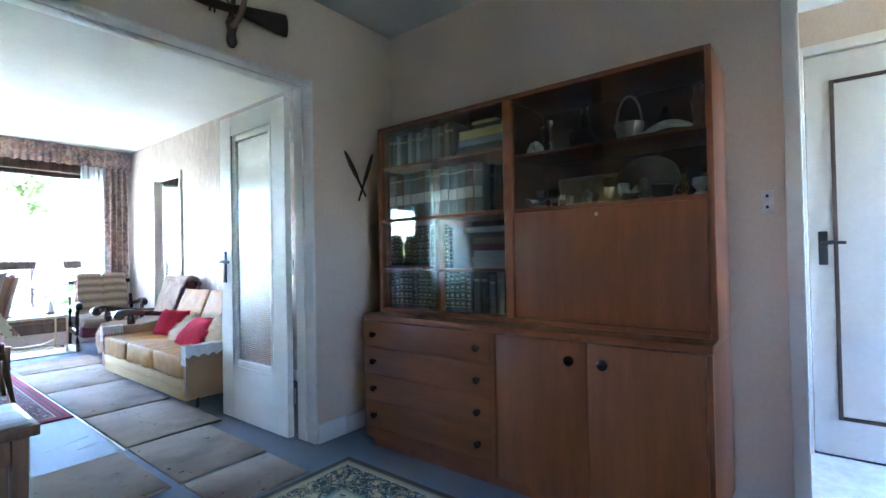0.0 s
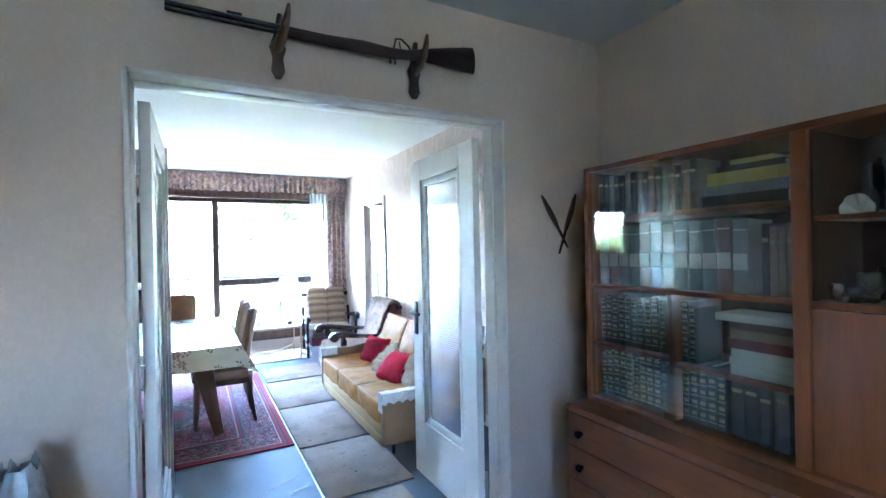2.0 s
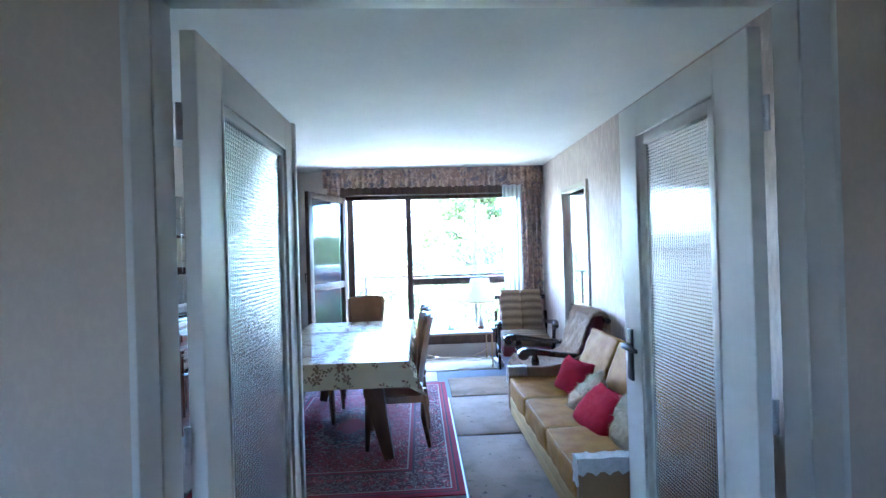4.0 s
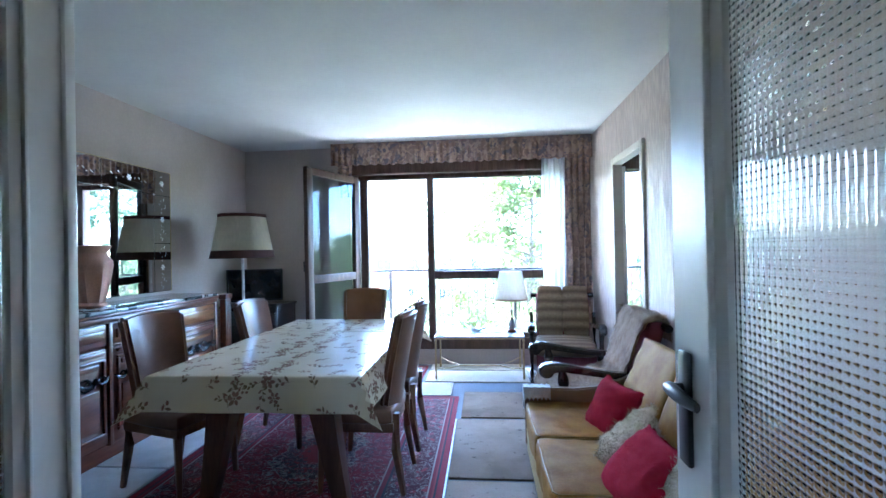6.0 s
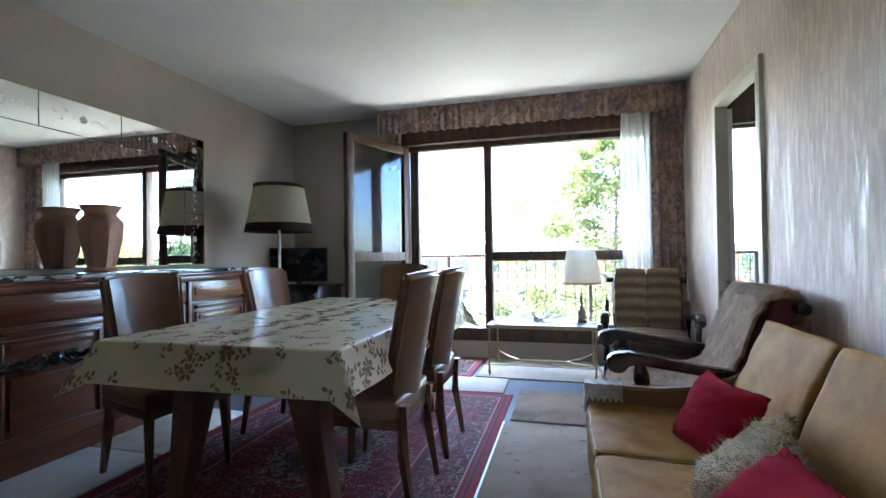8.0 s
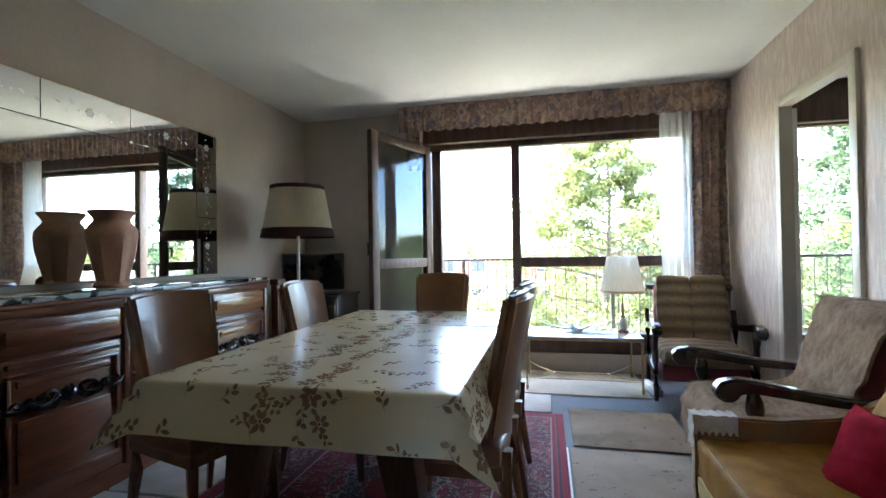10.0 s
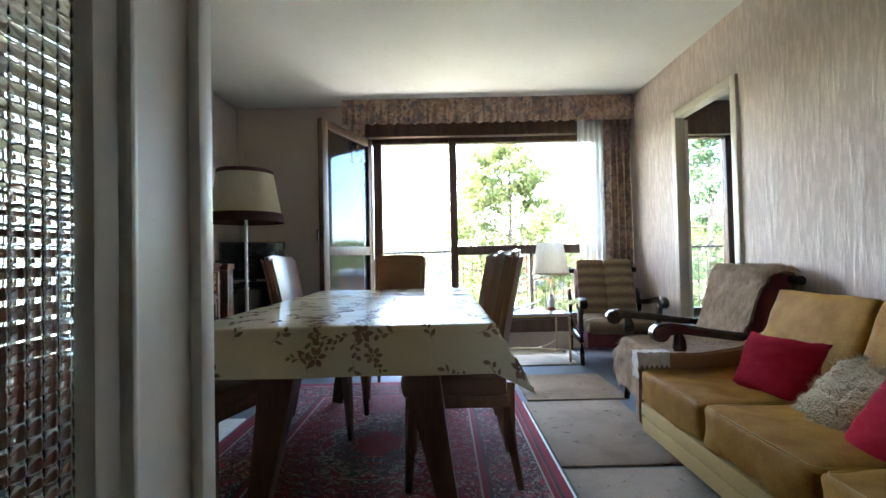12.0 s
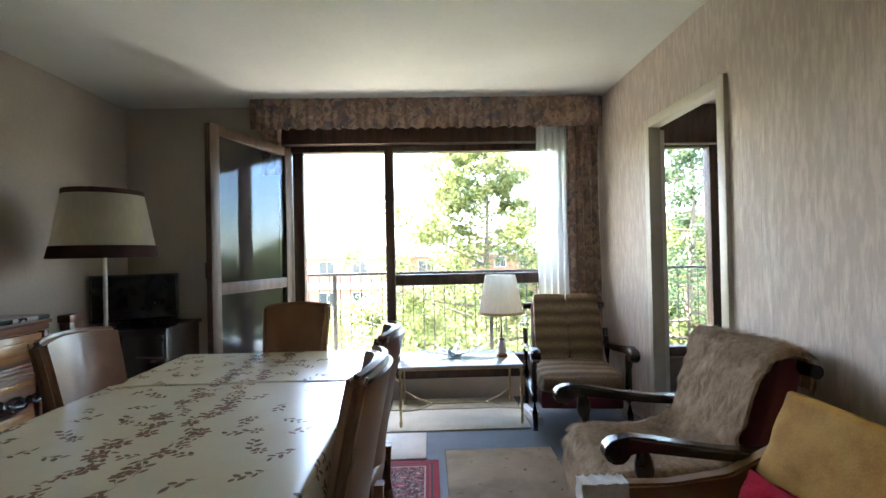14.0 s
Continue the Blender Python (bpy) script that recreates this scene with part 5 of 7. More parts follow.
part("neck", bm, "crystal", tl)


def lamp_shade(bm, r0, z0, r1, z1, n=48, pleat=0.0):
    t = bmesh.new()
    lo, hi = [], []
    for i in range(n):
        a = 2 * math.pi * i / n
        k = 1 + (pleat if i % 2 else -pleat)
        lo.append(t.verts.new((r0 * k * math.cos(a), r0 * k * math.sin(a), z0)))
        hi.append(t.verts.new((r1 * k * math.cos(a), r1 * k * math.sin(a), z1)))
    for i in range(n):
        t.faces.new((lo[i], lo[(i + 1) % n], hi[(i + 1) % n], hi[i]))
    bmesh.ops.solidify(t, geom=list(t.faces), thickness=0.003)
    return join(bm, t)


def shade_cloth(name, col):
    m, nt, bs = nodes_of(name)
    c, g, _ = vary(nt, tuple(x * 0.92 for x in col), col, 60, 3, (1, 1, 0.2))
    df, tr, mx = [nt.nodes.new(k) for k in ("ShaderNodeBsdfDiffuse", "ShaderNodeBsdfTranslucent", "ShaderNodeMixShader")]
    nt.links.new(c, df.inputs[0]), nt.links.new(c, tr.inputs[0])
    mx.inputs[0].default_value = 0.4
    nt.links.new(df.outputs[0], mx.inputs[1]), nt.links.new(tr.outputs[0], mx.inputs[2])
    nt.nodes.remove(bs)
    nt.links.new(mx.outputs[0], nt.nodes["Material Output"].inputs[0])
    return m


MAT["shade"] = shade_cloth("cream_pleated_shade_cloth", (0.74, 0.68, 0.54))
MAT["shade_white"] = shade_cloth("off_white_shade_cloth", (0.78, 0.75, 0.67))
bm = bm_new()
lamp_shade(bm, 0.172, 0.34, 0.118, 0.635)
sh = part("shade", bm, "shade_white", tl, "off-white fabric shade")
bm = bm_new()
lamp_shade(bm, 0.1745, 0.335, 0.171, 0.353)
part("shade_trim", bm, "piping", sh)
single("power_strip", blocks(((-0.03, -0.16, 0), (0.03, 0.16, 0.055)), ((-0.02, -0.14, 0.055), (0.02, -0.05, 0.085)), bevel=0.006), "white_plastic", "white plastic power strip on the floor by the coffee table", "power strip", m=pose(2.475, 7.42, 0.0, 0, 0, 8))

# ---- floor lamp ----
fl = thing("floor_lamp", pose(-0.33, 6.93, 0), "steel floor lamp with a cream shade and brown velvet bands", "lamp")
bm = bm_new()
lathe(bm, [(0.0, 0.0), (0.15, 0.0), (0.15, 0.018), (0.05, 0.035), (0.02, 0.06), (0.0, 0.06)], 28)
part("base", bm, "steel", fl)
bm = bm_new()
rod(bm, (0, 0, 0.05), (0, 0, 1.62), 0.012)
lathe(bm, [(0.0, 0.0), (0.018, 0.008), (0.018, 0.03), (0.0, 0.038)], 14, Matrix.Translation((0, 0, 0.72)))
part("pole", bm, "steel", fl)
bm = bm_new()
lamp_shade(bm, 0.275, 1.345, 0.216, 1.672, 96, 0.006)
sh = part("shade", bm, "shade", fl, "cream pleated fabric shade")
bm = bm_new()
lamp_shade(bm, 0.295, 1.275, 0.279, 1.35, 96, 0.004)
part("lower_band", bm, "fringe", sh, "brown velvet band")
bm = bm_new()
lamp_shade(bm, 0.220, 1.668, 0.217, 1.70, 64, 0.003)
part("upper_band", bm, "fringe", sh, "brown velvet band")
bm = bm_new()
for k in range(3):
    a = k * 2.094
    rod(bm, (0, 0, 1.62), (0.214 * math.cos(a), 0.214 * math.sin(a), 1.66), 0.003, n=6)
part("shade_ring", bm, "brass", sh)

# ---- sideboard, mirror, vase ----
sb = thing("sideboard", pose(-0.345, 5.63, 0), "carved polished mahogany sideboard under the mirror", "sideboard")
SL, SD = 0.875, 0.455
part("body", blocks(((-SD, -SL, 0.12), (-0.03, SL, 0.925)), bevel=0.006), "mahogany", sb)
part("plinth", blocks(((-SD, -SL + 0.03, 0.0), (-0.07, SL - 0.03, 0.12)), bevel=0.006), "mahogany", sb)
part("cornice", blocks(((-SD, -SL - 0.012, 0.895), (0.0, SL + 0.012, 0.93)), ((-SD, -SL - 0.02, 0.93), (0.012, SL + 0.02, 0.95)), bevel=0.008), "mahogany", sb)
m, nt, bs = nodes_of("dark_green_marble")
col, g, vec = vary(nt, (0.02, 0.028, 0.026), (0.075, 0.09, 0.085), 5, 7)
wv = nt.nodes.new("ShaderNodeTexNoise")
wv.inputs["Scale"].default_value, wv.inputs["Detail"].default_value, wv.inputs["Distortion"].default_value = 4, 8, 2.5
nt.links.new(vec, wv.inputs["Vector"])
rp = nt.nodes.new("ShaderNodeValToRGB")
for e, (p, c) in zip([rp.color_ramp.elements[0], rp.color_ramp.elements[1], rp.color_ramp.elements.new(0.5)], ((0.46, 0), (0.54, 0), (0.5, 1))):
    e.position, e.color = p, (c, c, c, 1)
nt.links.new(wv.outputs[0], rp.inputs[0])
nt.links.new(mix(nt, rp.outputs[0], col, (0.42, 0.44, 0.42)), bs.inputs["Base Color"])
bs.inputs["Roughness"].default_value = 0.08
MAT["marble"] = m
part("marble_top", blocks(((-SD, -SL - 0.01, 0.951), (0.005, SL + 0.01, 0.975)), bevel=0.006), "marble", sb, "polished dark green marble slab")


def scroll(bm, y, z, s):
    """A carved shell between two leaf scrolls, proud of the face at x = 0."""
    lathe(bm, [(0.0, 0.0), (0.034 * s, 0.004), (0.028 * s, 0.02), (0.012 * s, 0.03), (0.0, 0.032)], 18, Matrix.Translation((0.0, y, z)) @ pose(0, 0, 0, 0, 90, 0), 0.14, 9)
    for sd in (-1, 1):
        pts = []
        for k in range(14):
            a = k * 0.5
            r = 0.045 * s * (1 - k / 16)
            pts.append((0.010 + 0.006 * math.sin(k), y + sd * (0.075 * s + r * math.cos(a)), z + r * math.sin(a) * 0.8))
        sweep(bm, pts, [(0.011 * s * (1 - k / 20), 0.010 * s * (1 - k / 20)) for k in range(14)], n=8)
        sweep(bm, [(0.008, y + sd * 0.03 * s, z - 0.01), (0.014, y + sd * 0.07 * s, z - 0.04 * s), (0.01, y + sd * 0.14 * s, z - 0.03 * s), (0.004, y + sd * 0.18 * s, z + 0.01)],
              [(0.006, 0.006), (0.012 * s, 0.009), (0.010 * s, 0.008), (0.003, 0.003)], n=8)


for k, (y0, y1) in enumerate(((-SL + 0.03, -0.31), (-0.27, 0.27), (0.31, SL - 0.03))):
    face = part("drawer_front", blocks(((-0.03, y0, 0.755), (-0.006, y1, 0.885)), bevel=0.006), "mahogany_light" if k == 2 else "mahogany", sb)
    bm = blocks(((-0.006, y0 + 0.03, 0.79), (0.006, y1 - 0.03, 0.85)), bevel=0.005)
    part("drawer_panel", bm, "mahogany_light" if k == 2 else "mahogany", face, "amber figured veneer panel" if k == 2 else "")
    door = part("cabinet_door", blocks(((-0.03, y0, 0.14), (-0.008, y1, 0.735)), bevel=0.006), "mahogany", sb)
    bm = bm_new()
    for i, (zz, th) in enumerate(((0.70, 0.022), (0.665, 0.012), (0.20, 0.02))):
        box(bm, (-0.008, y0 + 0.03, zz), (0.012 + 0.004 * (i == 0), y1 - 0.03, zz + th), 0.005)
    for yy in (y0 + 0.03, y1 - 0.045):
        box(bm, (-0.008, yy, 0.222), (0.01, yy + 0.015, 0.664), 0.004)
    part("moulding", bm, "mahogany", door)
    part("door_panel", blocks(((-0.008, y0 + 0.07, 0.25), (0.004, y1 - 0.07, 0.49)), ((-0.008, y0 + 0.07, 0.62), (0.004, y1 - 0.07, 0.65)), bevel=0.004), "mahogany_light" if k == 2 else "mahogany", door)
    for dy, k2 in ((0.0, 1.0), (-0.16, 0.6), (0.16, 0.6)):
        bm = bm_new()
        scroll(bm, (y0 + y1) / 2 + dy, 0.555, k2)
        part("carving", bm, "dark_wood", door, "dark carved shell and leaf scrolls")
for y in (-0.29, 0.29, SL - 0.015, -SL + 0.015):
    part("pilaster", blocks(((-0.03, y - 0.015, 0.125), (0.004, y + 0.015, 0.89)), bevel=0.004), "mahogany", sb)
st = thing("wooden_stand", pose(-0.40, 6.735, 0), "narrow dark red wooden stand beside the sideboard", "stand")
part("post", blocks(((-0.03, -0.045, 0.0), (0.03, 0.045, 0.90)), bevel=0.006), "mahogany", st)
part("cap", blocks(((-0.038, -0.055, 0.90), (0.038, 0.055, 0.945)), bevel=0.008), "mahogany", st)
bm = bm_new()
for k in range(3):
    box(bm, (0.03, -0.03 + 0.022 * k, 0.1), (0.036, -0.016 + 0.022 * k, 0.86), 0.003)
part("fluting", bm, "mahogany", st)

MY0, MY1, MZ0, MZ1 = 4.70, 6.56, 1.0, 2.05
mr = thing("wall_mirror", pose(-0.82, 0, 0), "large frameless wall mirror with etched flower borders", "mirror")
m, nt, bs = nodes_of("mirror_silver")
bs.inputs["Base Color"].default_value, bs.inputs["Metallic"].default_value, bs.inputs["Roughness"].default_value = (0.80, 0.82, 0.80, 1), 1.0, 0.015
MAT["mirror"] = m
part("backing", blocks(((0.0, MY0, MZ0), (0.008, MY1, MZ1))), "dark_wood", mr)
ycuts = [MY0, 4.905, 5.29, 5.81, 6.353, MY1]
cells = [("mirror_panel", 4.907, 6.351, MZ0 + 0.002, 1.838)]
for a, b in zip(ycuts, ycuts[1:]):
    cells.append(("mirror_strip", a + 0.002, b - 0.002, 1.842, MZ1 - 0.002))
for a, b in ((MY0, 4.905), (6.353, MY1)):
    for z0, z1 in ((MZ0, 1.42), (1.42, 1.84)):
        cells.append(("mirror_strip", a + 0.002, b - 0.002, z0 + 0.002, z1 - 0.002))
etch = surface("frosted_etching", (0.70, 0.74, 0.72), (0.82, 0.85, 0.83), 0.6, 30, 100, 0.0)
for nm, a, b, z0, z1 in cells:
    p = part(nm, blocks(((0.008, a, z0), (0.0125, b, z1)), bevel=0.0015), "mirror", mr, flat=20)
    if nm == "mirror_panel":
        continue
    bm = bm_new()
    cy, cz = (a + b) / 2, (z0 + z1) / 2
    wide = (b - a) > (z1 - z0)

    def petal(y, z, ang, ln, w):
        t = bmesh.new()
        lathe(t, [(0.0, 0.0), (1.0, 0.0), (0.9, 0.35), (0.0, 0.6)], 10)
        bmesh.ops.scale(t, vec=(ln / 2, w / 2, 0.0009), verts=t.verts)
        bmesh.ops.translate(t, vec=(ln * 0.6, 0, 0), verts=t.verts)
        join(bm, t, Matrix.Translation((0.0127, y, z)) @ Matrix.Rotation(ang, 4, "X") @ Matrix(((0, 0, 1, 0), (1, 0, 0, 0), (0, 1, 0, 0), (0, 0, 0, 1))))
    for k in range(6):
        petal(cy, cz, k * math.pi / 3, 0.026, 0.016)
    for k in range(4):
        for sgn in (-1, 1):
            o = 0.055 + 0.035 * k
            if wide and o < (b - a) / 2 - 0.02:
                petal(cy + sgn * o, cz + 0.022 * math.sin(k * 2.1), (0 if sgn > 0 else math.pi) + 0.6 * (-1) ** k, 0.032 if k % 2 else 0.013, 0.009)
            elif not wide and o < (z1 - z0) / 2 - 0.02:
                petal(cy + 0.03 * math.sin(k * 2.2), cz + sgn * o, sgn * 1.57 + 0.6 * (-1) ** k, 0.03 if k % 2 else 0.013, 0.009)
                petal(cy - 0.035 * math.sin(k * 2.2 + 0.5), cz + sgn * o, 0.3, 0.011, 0.010)
    tagged(part("etched_flower", bm, etch, p, "frosted flower etched in the glass"), kind="stuff")
bm = bm_new()
for y in ycuts[1:-1]:
    lathe(bm, [(0.0, 0.0), (0.008, 0.0), (0.008, 0.004), (0.0, 0.008)], 12, Matrix.Translation((0.0125, y, 1.84)) @ pose(0, 0, 0, 0, 90, 0))
tagged(part("mirror_clip", bm, "steel", mr), kind="stuff")
bm = blocks(((0.0, MY1, MZ0), (0.015, MY1 + 0.005, MZ1 + 0.005)), ((0.0, MY0, MZ1), (0.015, MY1, MZ1 + 0.005)))
part("edge_trim", bm, "brass", mr)

bm = bm_new()
lathe(bm, [(0.0, 0.0), (0.085, 0.0), (0.088, 0.012), (0.080, 0.03), (0.098, 0.10), (0.122, 0.20), (0.128, 0.27), (0.121, 0.305), (0.10, 0.335), (0.086, 0.352), (0.086, 0.366), (0.106, 0.395), (0.114, 0.408), (0.102, 0.412), (0.08, 0.36), (0.0, 0.33)], 48)
for v in bm.verts:
    r, a = math.hypot(v.co.x, v.co.y), math.atan2(v.co.y, v.co.x)
    if 0.02 < v.co.z < 0.30 and r > 0.07:
        k = 1 - 0.09 * max(0.0, math.cos(3 * a + 0.6)) ** 3 - 0.11 * abs(math.sin(4 * a)) ** 0.7 * min(1, (0.30 - v.co.z) / 0.06)
        v.co.x, v.co.y = v.co.x * k, v.co.y * k
single("vase", bm, "terracotta", "tall terracotta vase with pressed flutes on the sideboard", "vase", m=pose(-0.635, 5.525, 0.9755, 0, 0, 25))

# ---- television corner ----
tv = thing("television", pose(-0.53, 7.55, 0.7605, 0, 0, 22), "flat black television on a low dark cabinet", "television")
part("casing", blocks(((-0.29, -0.02, 0.03), (0.29, 0.03, 0.385)), bevel=0.008), "plastic", tv)
part("screen", blocks(((-0.27, -0.0225, 0.05), (0.27, -0.0195, 0.37))), "screen", tv, "dark glossy screen")
part("foot", blocks(((-0.12, -0.06, 0.0), (0.12, 0.08, 0.012)), ((-0.03, 0.0, 0.012), (0.03, 0.02, 0.03)), bevel=0.003), "plastic", tv)
tc_ = thing("tv_cabinet", pose(-0.49, 7.57, 0), "low black-brown wooden cabinet in the corner", "cabinet")
part("body", blocks(((-0.31, -0.24, 0.05), (0.31, 0.24, 0.735)), bevel=0.006), "dark_wood", tc_)
part("top", blocks(((-0.325, -0.255, 0.735), (0.325, 0.255, 0.76)), bevel=0.006), "dark_wood", tc_)
for s in (-1, 1):
    d = part("cabinet_door", blocks(((min(0, s * 0.30) + 0.004, -0.258, 0.08), (max(0, s * 0.30) - 0.004, -0.241, 0.71)), bevel=0.004), "dark_wood", tc_)
    bm = bm_new()
    rod(bm, (s * 0.03, -0.258, 0.42), (s * 0.03, -0.28, 0.42), 0.010)
    part("knob", bm, "brass", d)
for x in (-0.27, 0.27):
    for y in (-0.2, 0.2):
        part("foot", blocks(((x - 0.025, y - 0.025, 0.0), (x + 0.025, y + 0.025, 0.05)), bevel=0.003), "dark_wood", tc_)

# ---- small ornament hung on the door's back edge ----
bm = bm_new()
pts = [(0.045 * math.cos(a) * (1 + 0.10 * math.sin(3 * a + 1) + 0.06 * math.sin(11 * a)), 0.065 * math.sin(a) * (1 + 0.06 * math.sin(5 * a))) for a in [2 * math.pi * k / 48 for k in range(48)]]
f0 = [bm.verts.new((0.0, y, z)) for y, z in pts]
f1 = [bm.verts.new((-0.014, y * 0.94, z * 0.94)) for y, z in pts]
bm.faces.new(f0)
bm.faces.new(f1[::-1])
for k in range(48):
    bm.faces.new((f0[k], f0[(k + 1) % 48], f1[(k + 1) % 48], f1[k]))
pl = thing("door_ornament", pose(2.444, 3.60, 1.45), "small bark-edged wooden slice hung on the glazed door", "ornament")
part("slice", bm, wood("bark_wood", (0.06, 0.03, 0.018), (0.16, 0.085, 0.05), 0.5, "y"), pl)
bm = bm_new()
lathe(bm, [(0.0, 0.0), (0.018, 0.0), (0.016, 0.004), (0.0, 0.006)], 20, Matrix.Translation((-0.014, 0.0, 0.03)) @ pose(0, 0, 0, 0, -90, 0))
part("medal", bm, "brass", pl)


# ---- study: bookcase ----
bc = thing("bookcase", Matrix(), "teak wall unit with glazed shelves, a drop flap, drawers and doors", "bookcase")
UX, LX, WX = 2.745, 2.595, 3.095
Y0, YM, Y1 = 0.70, 1.545, 2.41
part("side_panel", blocks(((UX - 0.01, Y0, 0.735), (WX, Y0 + 0.022, 1.80)), bevel=0.003), "teak", bc)
part("side_panel", blocks(((UX - 0.01, Y1 - 0.022, 0.735), (WX, Y1, 1.80)), bevel=0.003), "teak", bc)
part("divider", blocks(((UX - 0.01, YM - 0.022, 0.757), (WX - 0.012, YM + 0.022, 1.778)), bevel=0.003), "teak", bc)
part("top", blocks(((UX - 0.012, Y0 + 0.022, 1.778), (WX, Y1 - 0.022, 1.80)), bevel=0.003), "teak_h", bc)
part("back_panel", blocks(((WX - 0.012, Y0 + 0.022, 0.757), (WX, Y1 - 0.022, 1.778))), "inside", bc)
part("ledge", blocks(((LX + 0.01, Y0, 0.705), (WX, Y1, 0.735)), ((UX - 0.02, Y0 + 0.022, 0.735), (WX, Y1 - 0.022, 0.757)), bevel=0.006), "teak_h", bc)
for z in (1.555, 1.248):
    part("shelf", blocks(((UX + 0.012, YM + 0.022, z), (WX - 0.013, Y1 - 0.022, z + 0.018)), bevel=0.002), "teak_h", bc)
part("shelf", blocks(((UX + 0.012, 2.005, 0.985), (WX - 0.013, Y1 - 0.022, 1.0)), bevel=0.002), "teak_h", bc)
part("upright", blocks(((UX + 0.012, 1.985, 0.757), (WX - 0.013, 2.005, 1.248)), bevel=0.002), "teak", bc)
# thin dark sheet added over the teak divider, cabinet shade put into its colour
part("lining", blocks(((UX + 0.014, YM - 0.0265, 1.266), (WX - 0.013, YM - 0.0225, 1.777))), "inside", bc, "dark sheet added for the shade inside the cabinet")
part("shelf", blocks(((UX + 0.015, Y0 + 0.022, 1.505), (WX - 0.013, YM - 0.027, 1.52)), bevel=0.002), "teak_h", bc)
part("shelf", blocks(((UX + 0.012, Y0 + 0.022, 1.245), (WX - 0.013, YM - 0.022, 1.265)), bevel=0.002), "teak_h", bc)
part("glass_rail", blocks(((UX - 0.006, YM + 0.022, 1.253), (UX + 0.012, Y1 - 0.022, 1.268)), bevel=0.002), "teak_h", bc)
flap = part("drop_flap", blocks(((UX - 0.004, Y0 + 0.026, 0.762), (UX + 0.016, YM - 0.026, 1.242)), bevel=0.003), "teak", bc, "plain teak drop-front flap")
bm = bm_new()
lathe(bm, [(0.0, 0.0), (0.008, 0.0), (0.007, 0.006), (0.0, 0.007)], 12, Matrix.Translation((UX - 0.004, 1.13, 1.215)) @ pose(0, 0, 0, 0, -90, 0))
part("keyhole", bm, "brass", flap)
for y0, y1, z0, z1, dx in ((YM + 0.022, 2.02, 1.27, 1.776, 0), (1.97, Y1 - 0.022, 1.27, 1.776, 0.006), (YM + 0.022, 2.02, 0.759, 1.25, 0), (1.97, Y1 - 0.022, 0.759, 1.25, 0.006),
                           (Y0 + 0.024, 1.14, 1.268, 1.776, 0), (1.10, YM - 0.022, 1.268, 1.776, 0.006)):
    p = part("sliding_pane", blocks(((UX - 0.003 + dx, y0, z0), (UX + 0.001 + dx, y1, z1))), "case_glass" if y1 > YM + 0.1 else "vitrine_glass", bc, smooth=False)
    p.visible_shadow = False
# lower cabinet
part("lower_body", blocks(((LX + 0.022, Y0 + 0.002, 0.06), (WX, Y1 - 0.002, 0.704)), ((LX + 0.05, Y0 + 0.02, 0.0), (WX, Y1 - 0.02, 0.06)), bevel=0.003), "teak", bc)


def knob(parent, y, z, r=0.018):
    bm = bm_new()
    lathe(bm, [(0.0, 0.0), (r * 0.55, 0.0), (r * 0.5, 0.012), (r, 0.017), (r, 0.027), (r * 0.7, 0.031), (0.0, 0.031)], 18, Matrix.Translation((LX, y, z)) @ pose(0, 0, 0, 0, -90, 0))
    part("knob", bm, "dark_wood", parent, "round dark wooden knob")


zc = (0.632, 0.487, 0.342, 0.197)
for z in zc:
    d = part("drawer_front", blocks(((LX, 1.575, z - 0.0705), (LX + 0.02, Y1 - 0.012, z + 0.0705)), bevel=0.0025), "teak_h", bc)
    knob(d, 1.638, z, 0.016)
    knob(d, 2.312, z, 0.016)
part("lower_panel", blocks(((LX, 1.575, 0.065), (LX + 0.02, Y1 - 0.012, 0.1235)), bevel=0.0025), "teak_h", bc)
for y0, y1, ky in ((Y0 + 0.022, 1.1285, 1.063), (1.1315, 1.545, 1.195)):
    d = part("cabinet_door", blocks(((LX, y0, 0.065), (LX + 0.02, y1, 0.7025)), bevel=0.0025), "teak", bc)
    knob(d, ky, 0.63, 0.020)
part("stile", blocks(((LX - 0.004, 1.548, 0.06), (LX + 0.022, 1.572, 0.703)), bevel=0.002), "teak", bc)
part("end_strip", blocks(((LX - 0.004, Y0 + 0.001, 0.06), (LX + 0.022, Y0 + 0.019, 0.703)), bevel=0.002), "teak", bc)

# books, each a thing of its own
BOOKC = {}
for nm, a, b in (("green", (0.045, 0.062, 0.052), (0.07, 0.09, 0.075)), ("navy", (0.045, 0.058, 0.066), (0.065, 0.085, 0.095)), ("teal", (0.10, 0.14, 0.135), (0.15, 0.19, 0.18)), ("black", (0.014, 0.014, 0.015), (0.028, 0.027, 0.028)), ("brown", (0.13, 0.08, 0.05), (0.19, 0.12, 0.08)),
                 ("red", (0.16, 0.02, 0.022), (0.22, 0.035, 0.035)), ("tan", (0.30, 0.19, 0.11), (0.38, 0.25, 0.15)), ("cream", (0.60, 0.55, 0.45), (0.72, 0.67, 0.57)), ("yellow", (0.52, 0.42, 0.09), (0.62, 0.5, 0.14)), ("grey", (0.20, 0.20, 0.19), (0.28, 0.28, 0.27))):
    BOOKC[nm] = surface("book_cloth_" + nm, a, b, 0.55, 30, 160, 0.15)


